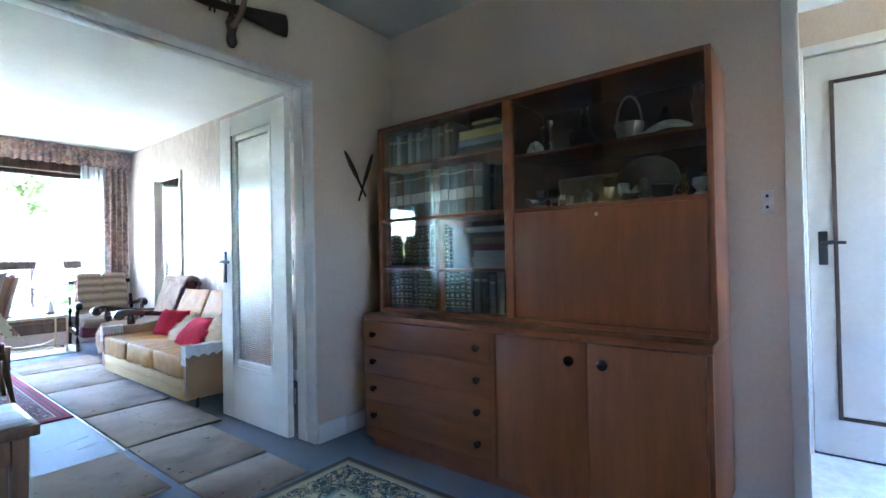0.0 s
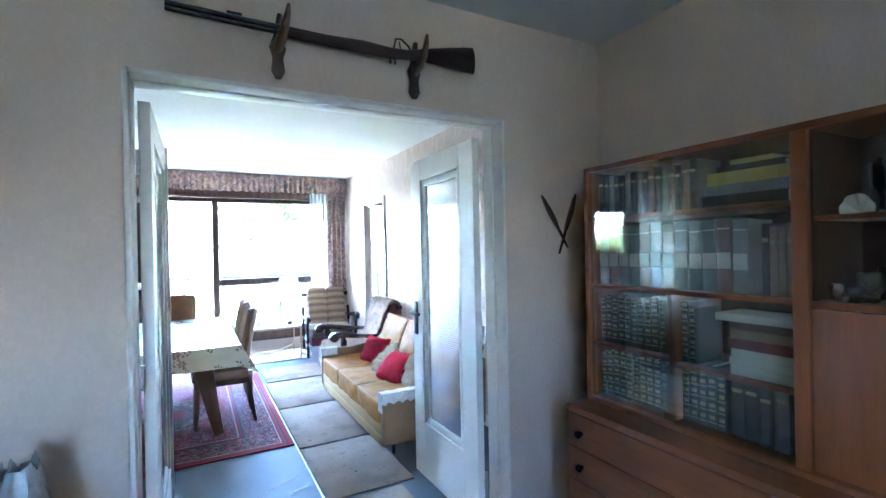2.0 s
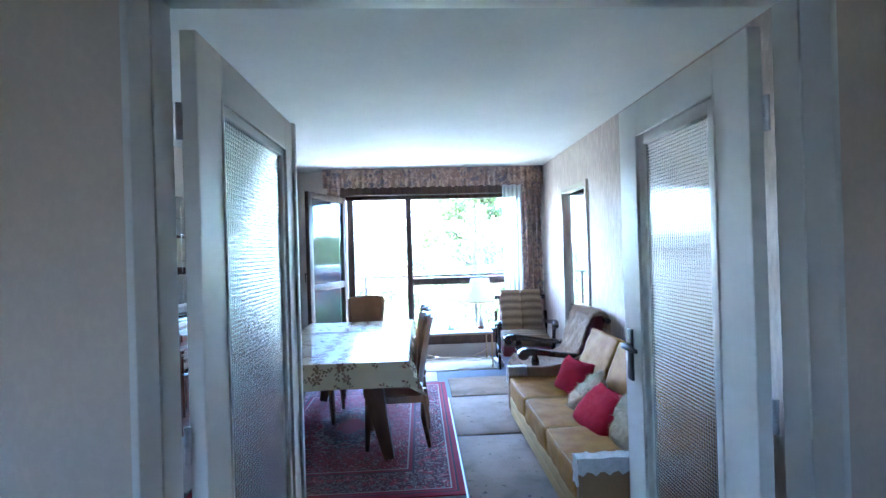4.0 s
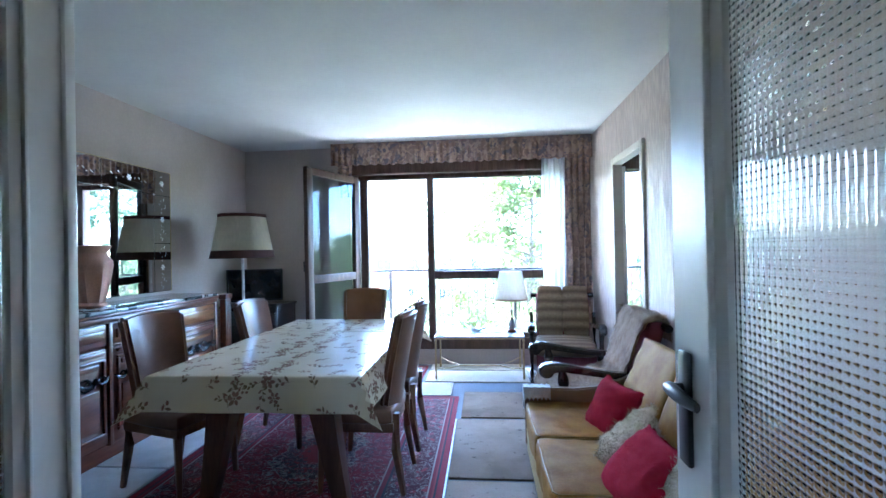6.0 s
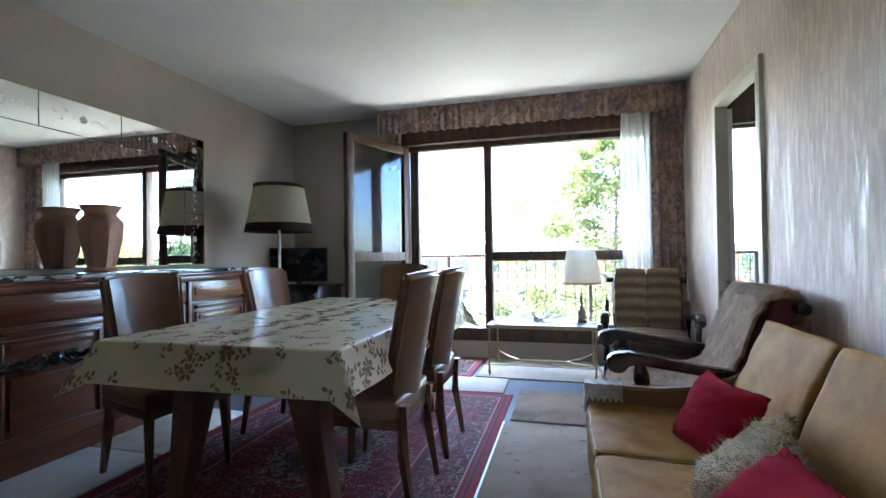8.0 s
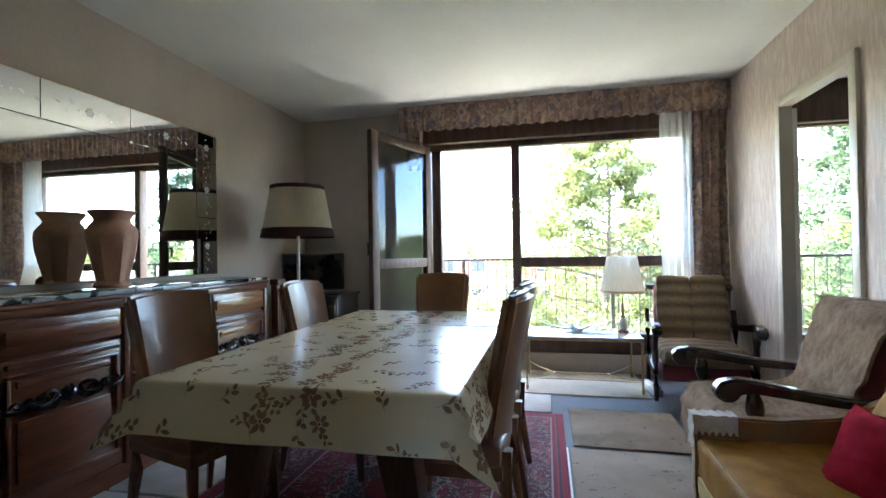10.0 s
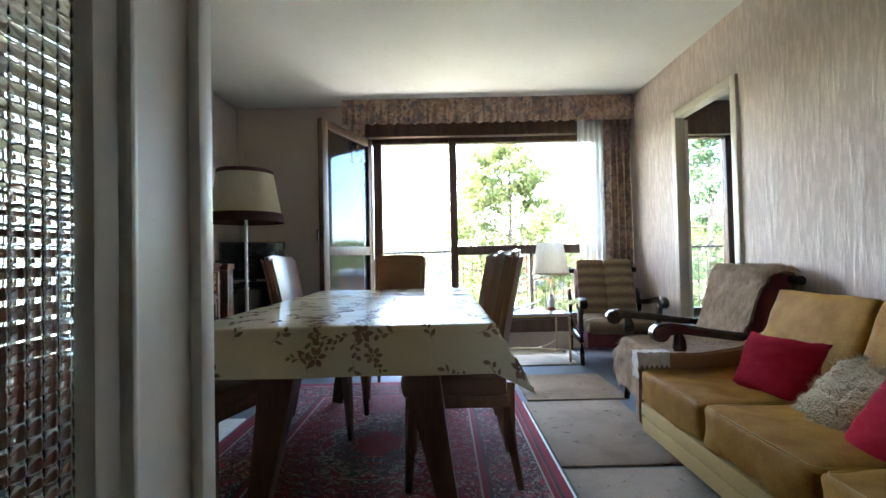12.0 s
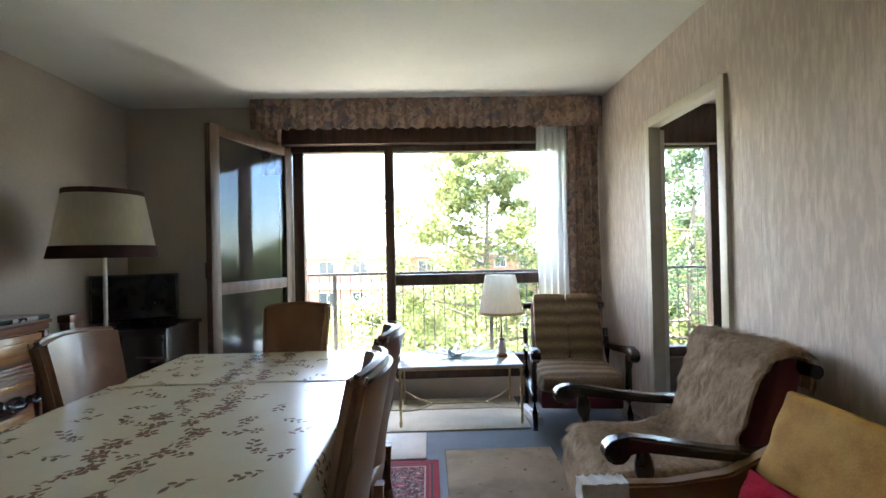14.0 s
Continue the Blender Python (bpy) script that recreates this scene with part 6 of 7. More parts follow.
def book_parts(e, t, h, d, colour, style):
    """An upright book: spine towards -x, thickness along y."""
    bm = bm_new()
    for y in (-t / 2, t / 2 - 0.0025):
        box(bm, (0.004, y, 0), (d, y + 0.0025, h), 0.0008)
    n = 6
    lo, hi = [], []
    for k in range(n + 1):
        a = -math.pi / 2 + math.pi * k / n
        lo.append(bm.verts.new((0.006 - 0.006 * math.cos(a), math.sin(a) * t / 2, 0)))
        hi.append(bm.verts.new((0.006 - 0.006 * math.cos(a), math.sin(a) * t / 2, h)))
    for k in range(n):
        bm.faces.new((lo[k], lo[k + 1], hi[k + 1], hi[k]))
    part("cover", bm, BOOKC[colour], e)
    part("pages", blocks(((0.008, -t / 2 + 0.003, 0.004), (d - 0.006, t / 2 - 0.003, h - 0.004))), "paper", e, smooth=False)
    bm = bm_new()
    if style == "ribbed":
        for k in range(5):
            z = h * (0.10 + 0.19 * k)
            box(bm, (-0.0022, -t * 0.40, z), (0.004, t * 0.40, z + h * 0.022), 0.0006)
            box(bm, (-0.0012, -t * 0.30, z + h * 0.06), (0.003, t * 0.30, z + h * 0.12), 0.0006)
        part("gilt_band", bm, GILT, e, "gilt bands on the spine")
    elif style == "labelled":
        box(bm, (-0.0012, -t * 0.44, h * 0.32), (0.004, t * 0.44, h * 0.54), 0.0006)
        box(bm, (-0.0012, -t * 0.40, h * 0.85), (0.004, t * 0.40, h * 0.87), 0.0006)
        part("spine_label", bm, BOOKC["cream"], e, "cream paper label")
    else:
        box(bm, (-0.001, -t * 0.36, h * 0.74), (0.004, t * 0.36, h * 0.80), 0.0006)
        part("spine_label", bm, GILT, e)


GILT = surface("dull_gilt", (0.36, 0.30, 0.17), (0.48, 0.42, 0.26), 0.5, 40, 100, 0.0, metal=0.3)


def row_of_books(y0, y1, z, t, h, colours, style, label, group, rng, x=2.80, d=0.16, jitter=0.1):
    proto = {}
    y = y1
    while y - t * 1.0 > y0:
        c = rng.choice(colours)
        key = (c, rng.choice((0, 1, 2)))
        k = (1.0, 1 - jitter * 0.5, 1 + jitter * 0.5)[key[1]]
        tt, hh = t * k, h * (1 + (k - 1) * 0.8)
        if y - tt < y0:
            break
        m = pose(x + rng.uniform(0, 0.006), y - tt / 2, z, 0, 0, 0)
        if key not in proto:
            e = thing("book", m, label.format(c), "book", group)
            book_parts(e, tt - 0.0015, hh, d, c, style)
            proto[key] = e
        else:
            copy_thing(proto[key], m)
        y -= tt


rng = random.Random(12)
row_of_books(2.008, 2.385, 1.0005, 0.034, 0.215, ["green", "navy"], "ribbed", "{} leather-bound volume with gilt bands", "matched volumes", rng)
row_of_books(2.008, 2.385, 0.7575, 0.034, 0.205, ["green", "navy"], "ribbed", "{} leather-bound volume with gilt bands", "matched volumes", rng)
row_of_books(1.80, 1.982, 0.7575, 0.034, 0.225, ["green", "navy"], "ribbed", "{} leather-bound volume with gilt bands", "matched volumes", rng)
row_of_books(1.575, 1.798, 0.7575, 0.045, 0.21, ["black", "navy", "grey"], "plain", "{} cloth-bound book on the lowest shelf", "cloth-bound books", rng)
row_of_books(1.69, 2.385, 1.2665, 0.055, 0.262, ["teal", "teal", "brown", "grey"], "labelled", "{} tall book with a cream spine label", "labelled tall books", rng, jitter=0.04)
row_of_books(1.57, 1.688, 1.2665, 0.024, 0.23, ["brown", "black", "tan"], "plain", "{} slim book at the shelf's end", "slim books", rng)
row_of_books(1.90, 2.385, 1.5735, 0.030, 0.185, ["grey", "black", "navy", "brown"], "plain", "{} cloth-bound book on the top shelf", "cloth-bound books", rng)
row_of_books(1.90, 1.98, 1.0005 - 0.015, 0.03, 0.225, ["navy"], "ribbed", "{} leather-bound volume with gilt bands", "matched volumes", rng)


def flat_book(x, y, z, w, d, t, colour, label, rz=0):
    e = thing("book", pose(x, y, z, 0, 0, rz), label, "book", "books lying flat")
    part("cover", blocks(((0, -w / 2, 0), (d, w / 2, 0.003)), ((0, -w / 2, t - 0.003), (d, w / 2, t)), ((0, -w / 2, 0.003), (0.003, w / 2, t - 0.003)), bevel=0.0008), BOOKC[colour], e)
    part("pages", blocks(((0.004, -w / 2 + 0.004, 0.0032), (d - 0.004, w / 2 - 0.004, t - 0.0032))), "paper", e, smooth=False)


z = 0.985
row = (("cream", 0.030), ("cream", 0.028), ("cream", 0.030), ("red", 0.034), ("tan", 0.030), ("brown", 0.026), ("cream", 0.026))
part("shelf", blocks(((UX + 0.012, YM + 0.023, 0.968), (WX - 0.013, 1.984, 0.984)), bevel=0.002), "teak_h", bc)
for k, (c, t) in enumerate(row):
    flat_book(2.785 + 0.004 * (k % 3), 1.685 + 0.006 * (k % 2), z + 0.0005, 0.20 if k < 6 else 0.30, 0.16, t, c, c + " covered book in a flat stack", 0)
    z += t + 0.001
z = 1.574
for k, (c, t, w) in enumerate((("black", 0.04, 0.28), ("grey", 0.035, 0.27), ("yellow", 0.042, 0.27), ("black", 0.02, 0.22), ("yellow", 0.016, 0.14))):
    flat_book(2.785, 1.735 - 0.008 * k, z, w, 0.18, t, c, c + " covered book lying on the top shelf", 0)
    z += t + 0.001

# ---- glass cabinet contents ----
UP, LO = 1.5205, 1.2655


def turned(name, profile, x, y, z, mat, label, cat, n=24, wave=0.0, lobes=8):
    bm = bm_new()
    lathe(bm, profile, n, None, wave, lobes)
    return single(name, bm, mat, label, cat, m=pose(x, y, z))


MAT["basket_ware"] = surface("pink_grey_wicker", (0.20, 0.155, 0.135), (0.30, 0.24, 0.21), 0.6, 40, 160, 0.6)
bk = thing("basket", pose(2.90, 1.035, UP), "pinkish grey woven basket with a tall hoop handle", "basket")
bm = bm_new()
lathe(bm, [(0.0, 0.0), (0.04, 0.0), (0.044, 0.01), (0.052, 0.05), (0.062, 0.085), (0.056, 0.085), (0.045, 0.05), (0.0, 0.015)], 28, None, 0.04, 10)
part("bowl", bm, "basket_ware", bk)
bm = bm_new()
sweep(bm, [(0, 0.052 * math.cos(a), 0.08 + 0.125 * math.sin(a)) for a in [math.pi * k / 16 for k in range(17)]], (0.006, 0.005), n=8)
part("handle", bm, "basket_ware", bk)
turned("decanter", [(0.0, 0.0), (0.055, 0.0), (0.068, 0.03), (0.055, 0.07), (0.018, 0.10), (0.014, 0.19), (0.02, 0.205), (0.0, 0.205)], 2.90, 1.23, UP, "crystal", "clear glass decanter with a long neck", "decanter")
turned("bottle", [(0.0, 0.0), (0.026, 0.0), (0.028, 0.06), (0.012, 0.09), (0.012, 0.15), (0.016, 0.16), (0.0, 0.16)], 2.96, 1.46, UP, "crystal", "clear glass bottle on the upper shelf", "bottle")
turned("figurine", [(0.0, 0.0), (0.03, 0.0), (0.02, 0.05), (0.03, 0.12), (0.014, 0.15), (0.02, 0.18), (0.0, 0.20)], 2.88, 0.765, UP, "hoof_tip", "small reddish ornament on the upper shelf", "ornament", 18, 0.08, 5)
turned("figurine", [(0.0, 0.0), (0.028, 0.0), (0.018, 0.06), (0.026, 0.10), (0.010, 0.14), (0.0, 0.15)], 2.95, 0.90, UP + 0.0, "dark_wood", "small dark carved ornament", "ornament", 18, 0.1, 5)
bm = bm_new()
sheet(bm, lambda u, v: Vector((0.05 * (v - 0.5), 0.22 * (u - 0.5), 0.03 + 0.045 * math.sin(u * math.pi) * (1 - (2 * v - 1) ** 2 * 0.6))), 20, 8, 0.006)
box(bm, (-0.02, -0.08, 0.0), (0.02, 0.08, 0.03), 0.006)
single("china_boat", bm, "china", "white china dish shaped like a boat", "dish", m=pose(2.90, 0.88, UP, 0, 0, 0))
def plaque(u, v):
    """A shell-like fan standing on its straight edge."""
    a = math.pi * u
    return Vector((0.006 * math.cos(a * 9) * v - 0.03 * v, 0.042 * v * math.cos(a), 0.003 + 0.055 * v * math.sin(a)))


bm = bm_new()
sheet(bm, plaque, 36, 6, 0.004)
single("china_shell", bm, "china", "small white china shell standing on the shelf", "ornament", m=pose(2.83, 1.43, UP))
MAT["dark_silver"] = surface("blackened_silver", (0.22, 0.21, 0.18), (0.36, 0.34, 0.30), 0.33, 25, 150, 0.05, metal=1.0)
bm = bm_new()
lathe(bm, [(0.0, 0.0), (0.09, 0.003), (0.11, 0.012), (0.108, 0.016), (0.09, 0.008), (0.0, 0.005)], 40)
single("silver_plate", bm, "dark_silver", "oval tarnished silver plate standing on edge", "plate", m=pose(3.03, 1.00, LO + 0.108, 0, -78, 0) @ Matrix.Diagonal((1, 1.25, 1, 1)))
bm = bm_new()
box(bm, (0.0, -0.15, 0.0), (0.008, 0.15, 0.16), 0.012)
tr_ = thing("brass_tray", pose(3.02, 1.27, LO + 0.001, 0, 6, 0), "upright brass tray with a bent rim", "tray")
part("plate", bm, "brass", tr_)
bm = bm_new()
sweep(bm, [(-0.004, -0.14, 0.012), (-0.004, -0.14, 0.15), (-0.004, 0.14, 0.15), (-0.004, 0.14, 0.012)], (0.005, 0.005), n=8)
part("rim", bm, "brass", tr_)
for x, y, r, h, mt_, lab, cat in ((2.82, 1.49, 0.018, 0.05, "silver", "small silver cup", "cup"), (2.84, 1.42, 0.03, 0.085, "crystal", "clear glass goblet", "goblet"), (2.80, 1.44, 0.018, 0.04, "crystal", "small liqueur glass", "glass"),
                                  (2.82, 1.31, 0.02, 0.05, "silver", "small silver cup", "cup"), (2.80, 1.27, 0.018, 0.04, "brass", "small brass pot", "pot"), (2.84, 1.17, 0.02, 0.05, "crystal", "small liqueur glass", "glass"),
                                  (2.82, 1.10, 0.024, 0.065, "brass", "small brass jug", "jug"), (2.85, 1.05, 0.026, 0.08, "crystal", "clear glass goblet", "goblet"), (2.81, 1.03, 0.02, 0.05, "silver", "small silver cup", "cup"),
                                  (2.84, 0.76, 0.03, 0.07, "china", "white china pot", "pot"), (2.88, 0.79, 0.03, 0.12, "plastic", "dark glazed jug", "jug"), (2.93, 1.40, 0.03, 0.10, "dark_wood", "dark wooden pot", "pot")):
    turned("small_" + cat, [(0.0, 0.0), (r * 0.8, 0.0), (r * 0.85, h * 0.1), (r * 0.45, h * 0.3), (r, h * 0.6), (r * 0.9, h), (r * 0.8, h), (r * 0.7, h * 0.6), (0.0, h * 0.4)], x, y, LO, mt_, lab + " in the glazed cabinet", cat)
MAT["gilt_dark"] = surface("dark_gilt_relief", (0.05, 0.035, 0.02), (0.42, 0.30, 0.12), 0.35, 60, 120, 0.4, metal=0.7)
for x, y, r in ((3.03, 0.855, 0.058), (3.02, 0.765, 0.056)):
    bm = bm_new()
    lathe(bm, [(0.0, 0.004), (0.35, 0.006), (0.42, 0.012), (0.80, 0.010), (0.95, 0.018), (1.0, 0.014), (0.98, 0.004), (0.0, 0.0)], 32, Matrix.Diagonal((r, r, 1, 1)), 0.03, 12)
    single("relief_plate", bm, "gilt_dark", "small dark gilt plate in relief leaning on the cabinet back", "plate", "relief plates", m=pose(x, y, LO + r * 1.02, 0, -80, 0))
for x, y, s_, lab in ((2.87, 1.385, 1.0, "slim silver candlestick on the upper shelf"), (2.93, 1.31, 0.75, "short silver candlestick on the upper shelf")):
    turned("candlestick", [(r * s_, z * s_) for r, z in ((0.0, 0.0), (0.032, 0.0), (0.030, 0.008), (0.010, 0.016), (0.007, 0.05), (0.014, 0.06), (0.007, 0.07), (0.008, 0.13), (0.018, 0.14), (0.020, 0.158), (0.012, 0.16), (0.0, 0.15))], x, y, UP, "silver", lab, "candlestick", 20)
for x, y, r, h, mt_, lab, cat in ((2.80, 1.19, 0.022, 0.07, "dark_silver", "dark silver pepper pot", "pot"), (2.79, 0.985, 0.020, 0.06, "silver", "small bright silver pot", "pot"), (2.86, 0.97, 0.028, 0.10, "dark_silver", "dark silver ewer", "ewer"), (2.81, 0.83, 0.016, 0.045, "silver", "tiny silver thimble cup", "cup")):
    turned("small_" + cat, [(0.0, 0.0), (r * 0.7, 0.0), (r * 0.75, h * 0.06), (r * 0.4, h * 0.14), (r, h * 0.42), (r * 0.85, h * 0.66), (r * 0.45, h * 0.78), (r * 0.6, h * 0.84), (r * 0.2, h * 0.94), (0.0, h)], x, y, LO, mt_, lab + " in the glazed cabinet", cat)
cup = thing("ashtray_cup", pose(2.82, 0.89, LO), "dark cup with a silver rim", "cup")
bm = bm_new()
lathe(bm, [(0.0, 0.0), (0.035, 0.0), (0.042, 0.05), (0.04, 0.05), (0.033, 0.008), (0.0, 0.006)], 24)
part("bowl", bm, "plastic", cup)
bm = bm_new()
lathe(bm, [(0.040, 0.05), (0.0435, 0.05), (0.0435, 0.054), (0.040, 0.054), (0.040, 0.05)], 24)
part("rim", bm, "silver", cup)

# ---- wall pieces in the study ----
rf = thing("hunting_rifle", pose(0, 2.595, 0), "old dark hunting gun on two hoof hooks above the doorway", "rifle")
bm = bm_new()
rod(bm, (1.065, 0, 2.275), (1.66, 0, 2.262), 0.009, 0.011)
rod(bm, (1.065, 0.0, 2.255), (1.60, 0.0, 2.242), 0.006, 0.007)
box(bm, (1.25, -0.004, 2.281), (1.30, 0.004, 2.290), 0.002)
part("barrel", bm, "gunmetal", rf, "blued steel barrel")
bm = bm_new()
prof = [((1.42, 0, 2.252), (0.012, 0.014)), ((1.60, 0, 2.252), (0.016, 0.022)), ((1.75, 0, 2.255), (0.018, 0.026)), ((1.86, 0, 2.250), (0.018, 0.024)), ((1.94, 0, 2.258), (0.016, 0.020)), ((2.02, 0, 2.270), (0.018, 0.028)),
        ((2.12, 0, 2.278), (0.021, 0.042)), ((2.22, 0, 2.286), (0.022, 0.055)), ((2.258, 0, 2.288), (0.021, 0.058))]
sweep(bm, [p for p, s in prof], [s for p, s in prof], n=12)
part("stock", bm, wood("dark_gun_stock", (0.022, 0.013, 0.010), (0.05, 0.027, 0.019), 0.4, "x"), rf, "dark walnut stock")
bm = bm_new()
sweep(bm, [(1.875, 0, 2.275), (1.885, 0, 2.315), (1.91, 0, 2.318), (1.94, 0, 2.295), (1.95, 0, 2.28)], (0.004, 0.004), n=8)
rod(bm, (1.905, 0, 2.275), (1.90, 0, 2.305), 0.003)
part("trigger_guard", bm, "gunmetal", rf)
bm = bm_new()
box(bm, (1.85, -0.012, 2.205), (1.86, -0.004, 2.235), 0.002)
box(bm, (1.872, -0.012, 2.205), (1.88, -0.004, 2.235), 0.002)
part("hammer", bm, "gunmetal", rf)
for x in (1.425, 1.985):
    hk = thing("hoof_hook", pose(x, 2.64, 0), "brown deer-hoof hook on a dark shield", "hook", "gun hooks")
    bm = bm_new()
    sweep(bm, [(0, 0, 2.095), (0, 0, 2.12), (0, 0, 2.17), (0, 0, 2.21), (0, 0, 2.27), (0.01, 0, 2.335)], [(0.012, 0.012), (0.026, 0.012), (0.02, 0.012), (0.032, 0.012), (0.030, 0.012), (0.012, 0.010)], n=10)
    part("shield", bm, "hoof", hk)
    bm = bm_new()
    sweep(bm, [(0, -0.005, 2.20), (0.005, -0.05, 2.215), (0.015, -0.075, 2.26), (0.025, -0.078, 2.31), (0.03, -0.075, 2.345)], [(0.016, 0.016), (0.017, 0.015), (0.017, 0.014), (0.014, 0.011), (0.006, 0.006)], n=10)
    part("hoof", bm, "hoof_tip", hk, "curved tan horn hook")
for x0, z0, x1, z1, lab in ((2.668, 1.70, 2.835, 1.435, "dark flat blade crossed over another on the wall"), (2.905, 1.715, 2.785, 1.405, "dark flat blade crossed under another on the wall")):
    bm = bm_new()
    d = 2.625 if x0 < 2.8 else 2.636
    pts = [Vector((x0 + (x1 - x0) * k, d, z0 + (z1 - z0) * k)) for k in (0, 0.08, 0.3, 0.5, 0.62, 0.8, 1.0)]
    sweep(bm, pts, [(0.006, 0.004), (0.014, 0.004), (0.022, 0.005), (0.020, 0.005), (0.011, 0.005), (0.010, 0.006), (0.006, 0.005)], n=10)
    single("sword", bm, "dark_wood", lab, "blade", "crossed blades")
sw_ = thing("light_switch", pose(3.097, 0.565, 1.245), "small metal light switch on the cream wall", "switch")
part("plate", blocks(((-0.006, -0.022, -0.045), (0.0, 0.022, 0.045)), bevel=0.003), "steel", sw_)
for z in (-0.022, 0.022):
    bm = bm_new()
    rod(bm, (-0.006, 0, z), (-0.016, 0, z + 0.004), 0.006, 0.004)
    part("toggle", bm, "black", sw_)

# ---- low table and bags left of the doorway ----
lt = thing("side_table", pose(0.835, 2.30, 0), "low wooden table with a grey streaked top beside the doorway", "table")
part("tabletop", blocks(((-0.40, -0.165, 0.58), (0.325, 0.165, 0.61)), bevel=0.004), "chair_wood", lt)
part("inlay", blocks(((-0.385, -0.15, 0.61), (0.31, 0.15, 0.6135)), bevel=0.001), "rubber", lt, "grey streaked inlay")
for x in (-0.36, 0.285):
    for y in (-0.13, 0.13):
        bm = bm_new()
        sweep(bm, [(x, y, 0.58), (x, y, 0.29), (x, y, 0.0)], [(0.022, 0.022), (0.018, 0.018), (0.014, 0.014)], n=10, square=True)
        part("leg", bm, "chair_wood", lt)
for lo, hi in (((-0.36, -0.145, 0.51), (0.285, -0.125, 0.58)), ((-0.36, 0.125, 0.51), (0.285, 0.145, 0.58)), ((-0.375, -0.125, 0.51), (-0.355, 0.125, 0.58)), ((0.275, -0.125, 0.51), (0.295, 0.125, 0.58))):
    part("apron", blocks((lo, hi), bevel=0.002), "chair_wood", lt)


MAT["bag_paper"] = surface("grey_white_paper", (0.26, 0.25, 0.23), (0.36, 0.34, 0.31), 0.7, 7, 60, 0.3)
MAT["bag_film"] = surface("cloudy_plastic_film", (0.22, 0.23, 0.22), (0.36, 0.36, 0.34), 0.3, 9, 50, 0.4)


def bag(x, y, w, d, h, mat, label, seed, square=0.45, pinch=0.25, rz=0):
    """A thin-walled upright bag: squarish foot, dented sides, an uneven open mouth and a sharp crumple."""
    bm = bm_new()

    def f(u, v):
        a = 2 * math.pi * u
        c, q = math.cos(a), math.sin(a)
        cx, cy = math.copysign(abs(c) ** square, c), math.copysign(abs(q) ** square, q)
        fold = abs(noise.noise(Vector((c * 2.2, q * 2.2, v * 4 + seed)))) + 0.5 * abs(noise.noise(Vector((c * 6, q * 6, v * 9 + seed))))
        k = 1 - pinch * v * v - 0.16 * fold * min(1, v * 5)
        mouth = 0.14 * v * v * noise.noise(Vector((c * 1.8, q * 1.8, seed))) + 0.05 * v * noise.noise(Vector((c * 7, q * 7, seed)))
        return Vector((w / 2 * cx * k, d / 2 * cy * (k - 0.30 * v * abs(c) ** 3), h * (v + mouth)))
    sheet(bm, f, 48, 22, 0.002)
    bmesh.ops.remove_doubles(bm, verts=bm.verts, dist=1e-4)
    box(bm, (-w * 0.42, -d * 0.42, 0.0005), (w * 0.42, d * 0.42, 0.003))
    return single("bag", bm, mat, label, "bag", m=pose(x, y, 0.6136, 0, 0, rz))


bag(0.735, 2.385, 0.15, 0.13, 0.30, "bag_film", "cloudy crumpled plastic bag on the low table", 1, 0.8, 0.45)
bag(0.60, 2.28, 0.20, 0.14, 0.18, "bag_paper", "grey-white paper bag on the low table", 4, 0.35, 0.05, 8)
bag(0.625, 2.41, 0.10, 0.09, 0.25, "bag_film", "narrow crumpled plastic bag against the wall", 9, 0.8, 0.4)
turned("bottle", [(0.0, 0.0), (0.032, 0.0), (0.034, 0.17), (0.014, 0.22), (0.014, 0.26), (0.0, 0.265)], 0.70, 2.30, 0.6136, "blue_fabric", "dark blue bottle standing before the bags", "bottle")


# ---- outdoors ----
def foliage(name, a, b):
    m, nt, bs = nodes_of(name)
    c, _, _ = vary(nt, a, b, 0.9, 4)
    gm = nt.nodes.new("ShaderNodeNewGeometry")
    hs = nt.nodes.new("ShaderNodeMapRange")
    hs.inputs[3].default_value, hs.inputs[4].default_value = 0.7, 1.35
    nt.links.new(gm.outputs["Random Per Island"], hs.inputs[0])
    cb = nt.nodes.new("ShaderNodeCombineColor")
    for i in range(3):
        nt.links.new(hs.outputs[0], cb.inputs[i])
    c = mix(nt, 1.0, c, cb.outputs[0], "MULTIPLY")
    df, tr, mx = [nt.nodes.new(k) for k in ("ShaderNodeBsdfDiffuse", "ShaderNodeBsdfTranslucent", "ShaderNodeMixShader")]
    nt.links.new(c, df.inputs[0]), nt.links.new(c, tr.inputs[0])
    mx.inputs[0].default_value = 0.6
    nt.links.new(df.outputs[0], mx.inputs[1]), nt.links.new(tr.outputs[0], mx.inputs[2])
    nt.nodes.remove(bs)
    nt.links.new(mx.outputs[0], nt.nodes["Material Output"].inputs[0])
    return m


MAT["leaf"] = foliage("green_leaves", (0.15, 0.185, 0.07), (0.21, 0.235, 0.11))
MAT["leaf_dark"] = foliage("blue_green_needles", (0.07, 0.11, 0.06), (0.11, 0.15, 0.085))
MAT["bark"] = surface("grey_brown_bark", (0.13, 0.105, 0.08), (0.20, 0.165, 0.13), 0.9, 6, 40, 0.5, stretch=(1, 1, 0.2))
MAT["grass"] = surface("meadow_ground", (0.085, 0.095, 0.05), (0.13, 0.135, 0.08), 0.95, 0.15, 2.0, 0.2)
GZ = -10.0
bm = bm_new()
t = bmesh.new()
bmesh.ops.create_circle(t, cap_ends=True, segments=64, radius=2500)
join(bm, t, Matrix.Translation((0, 0, GZ)))
setting("ground", bm, "grass", "grassy ground far below the balcony", "ground")


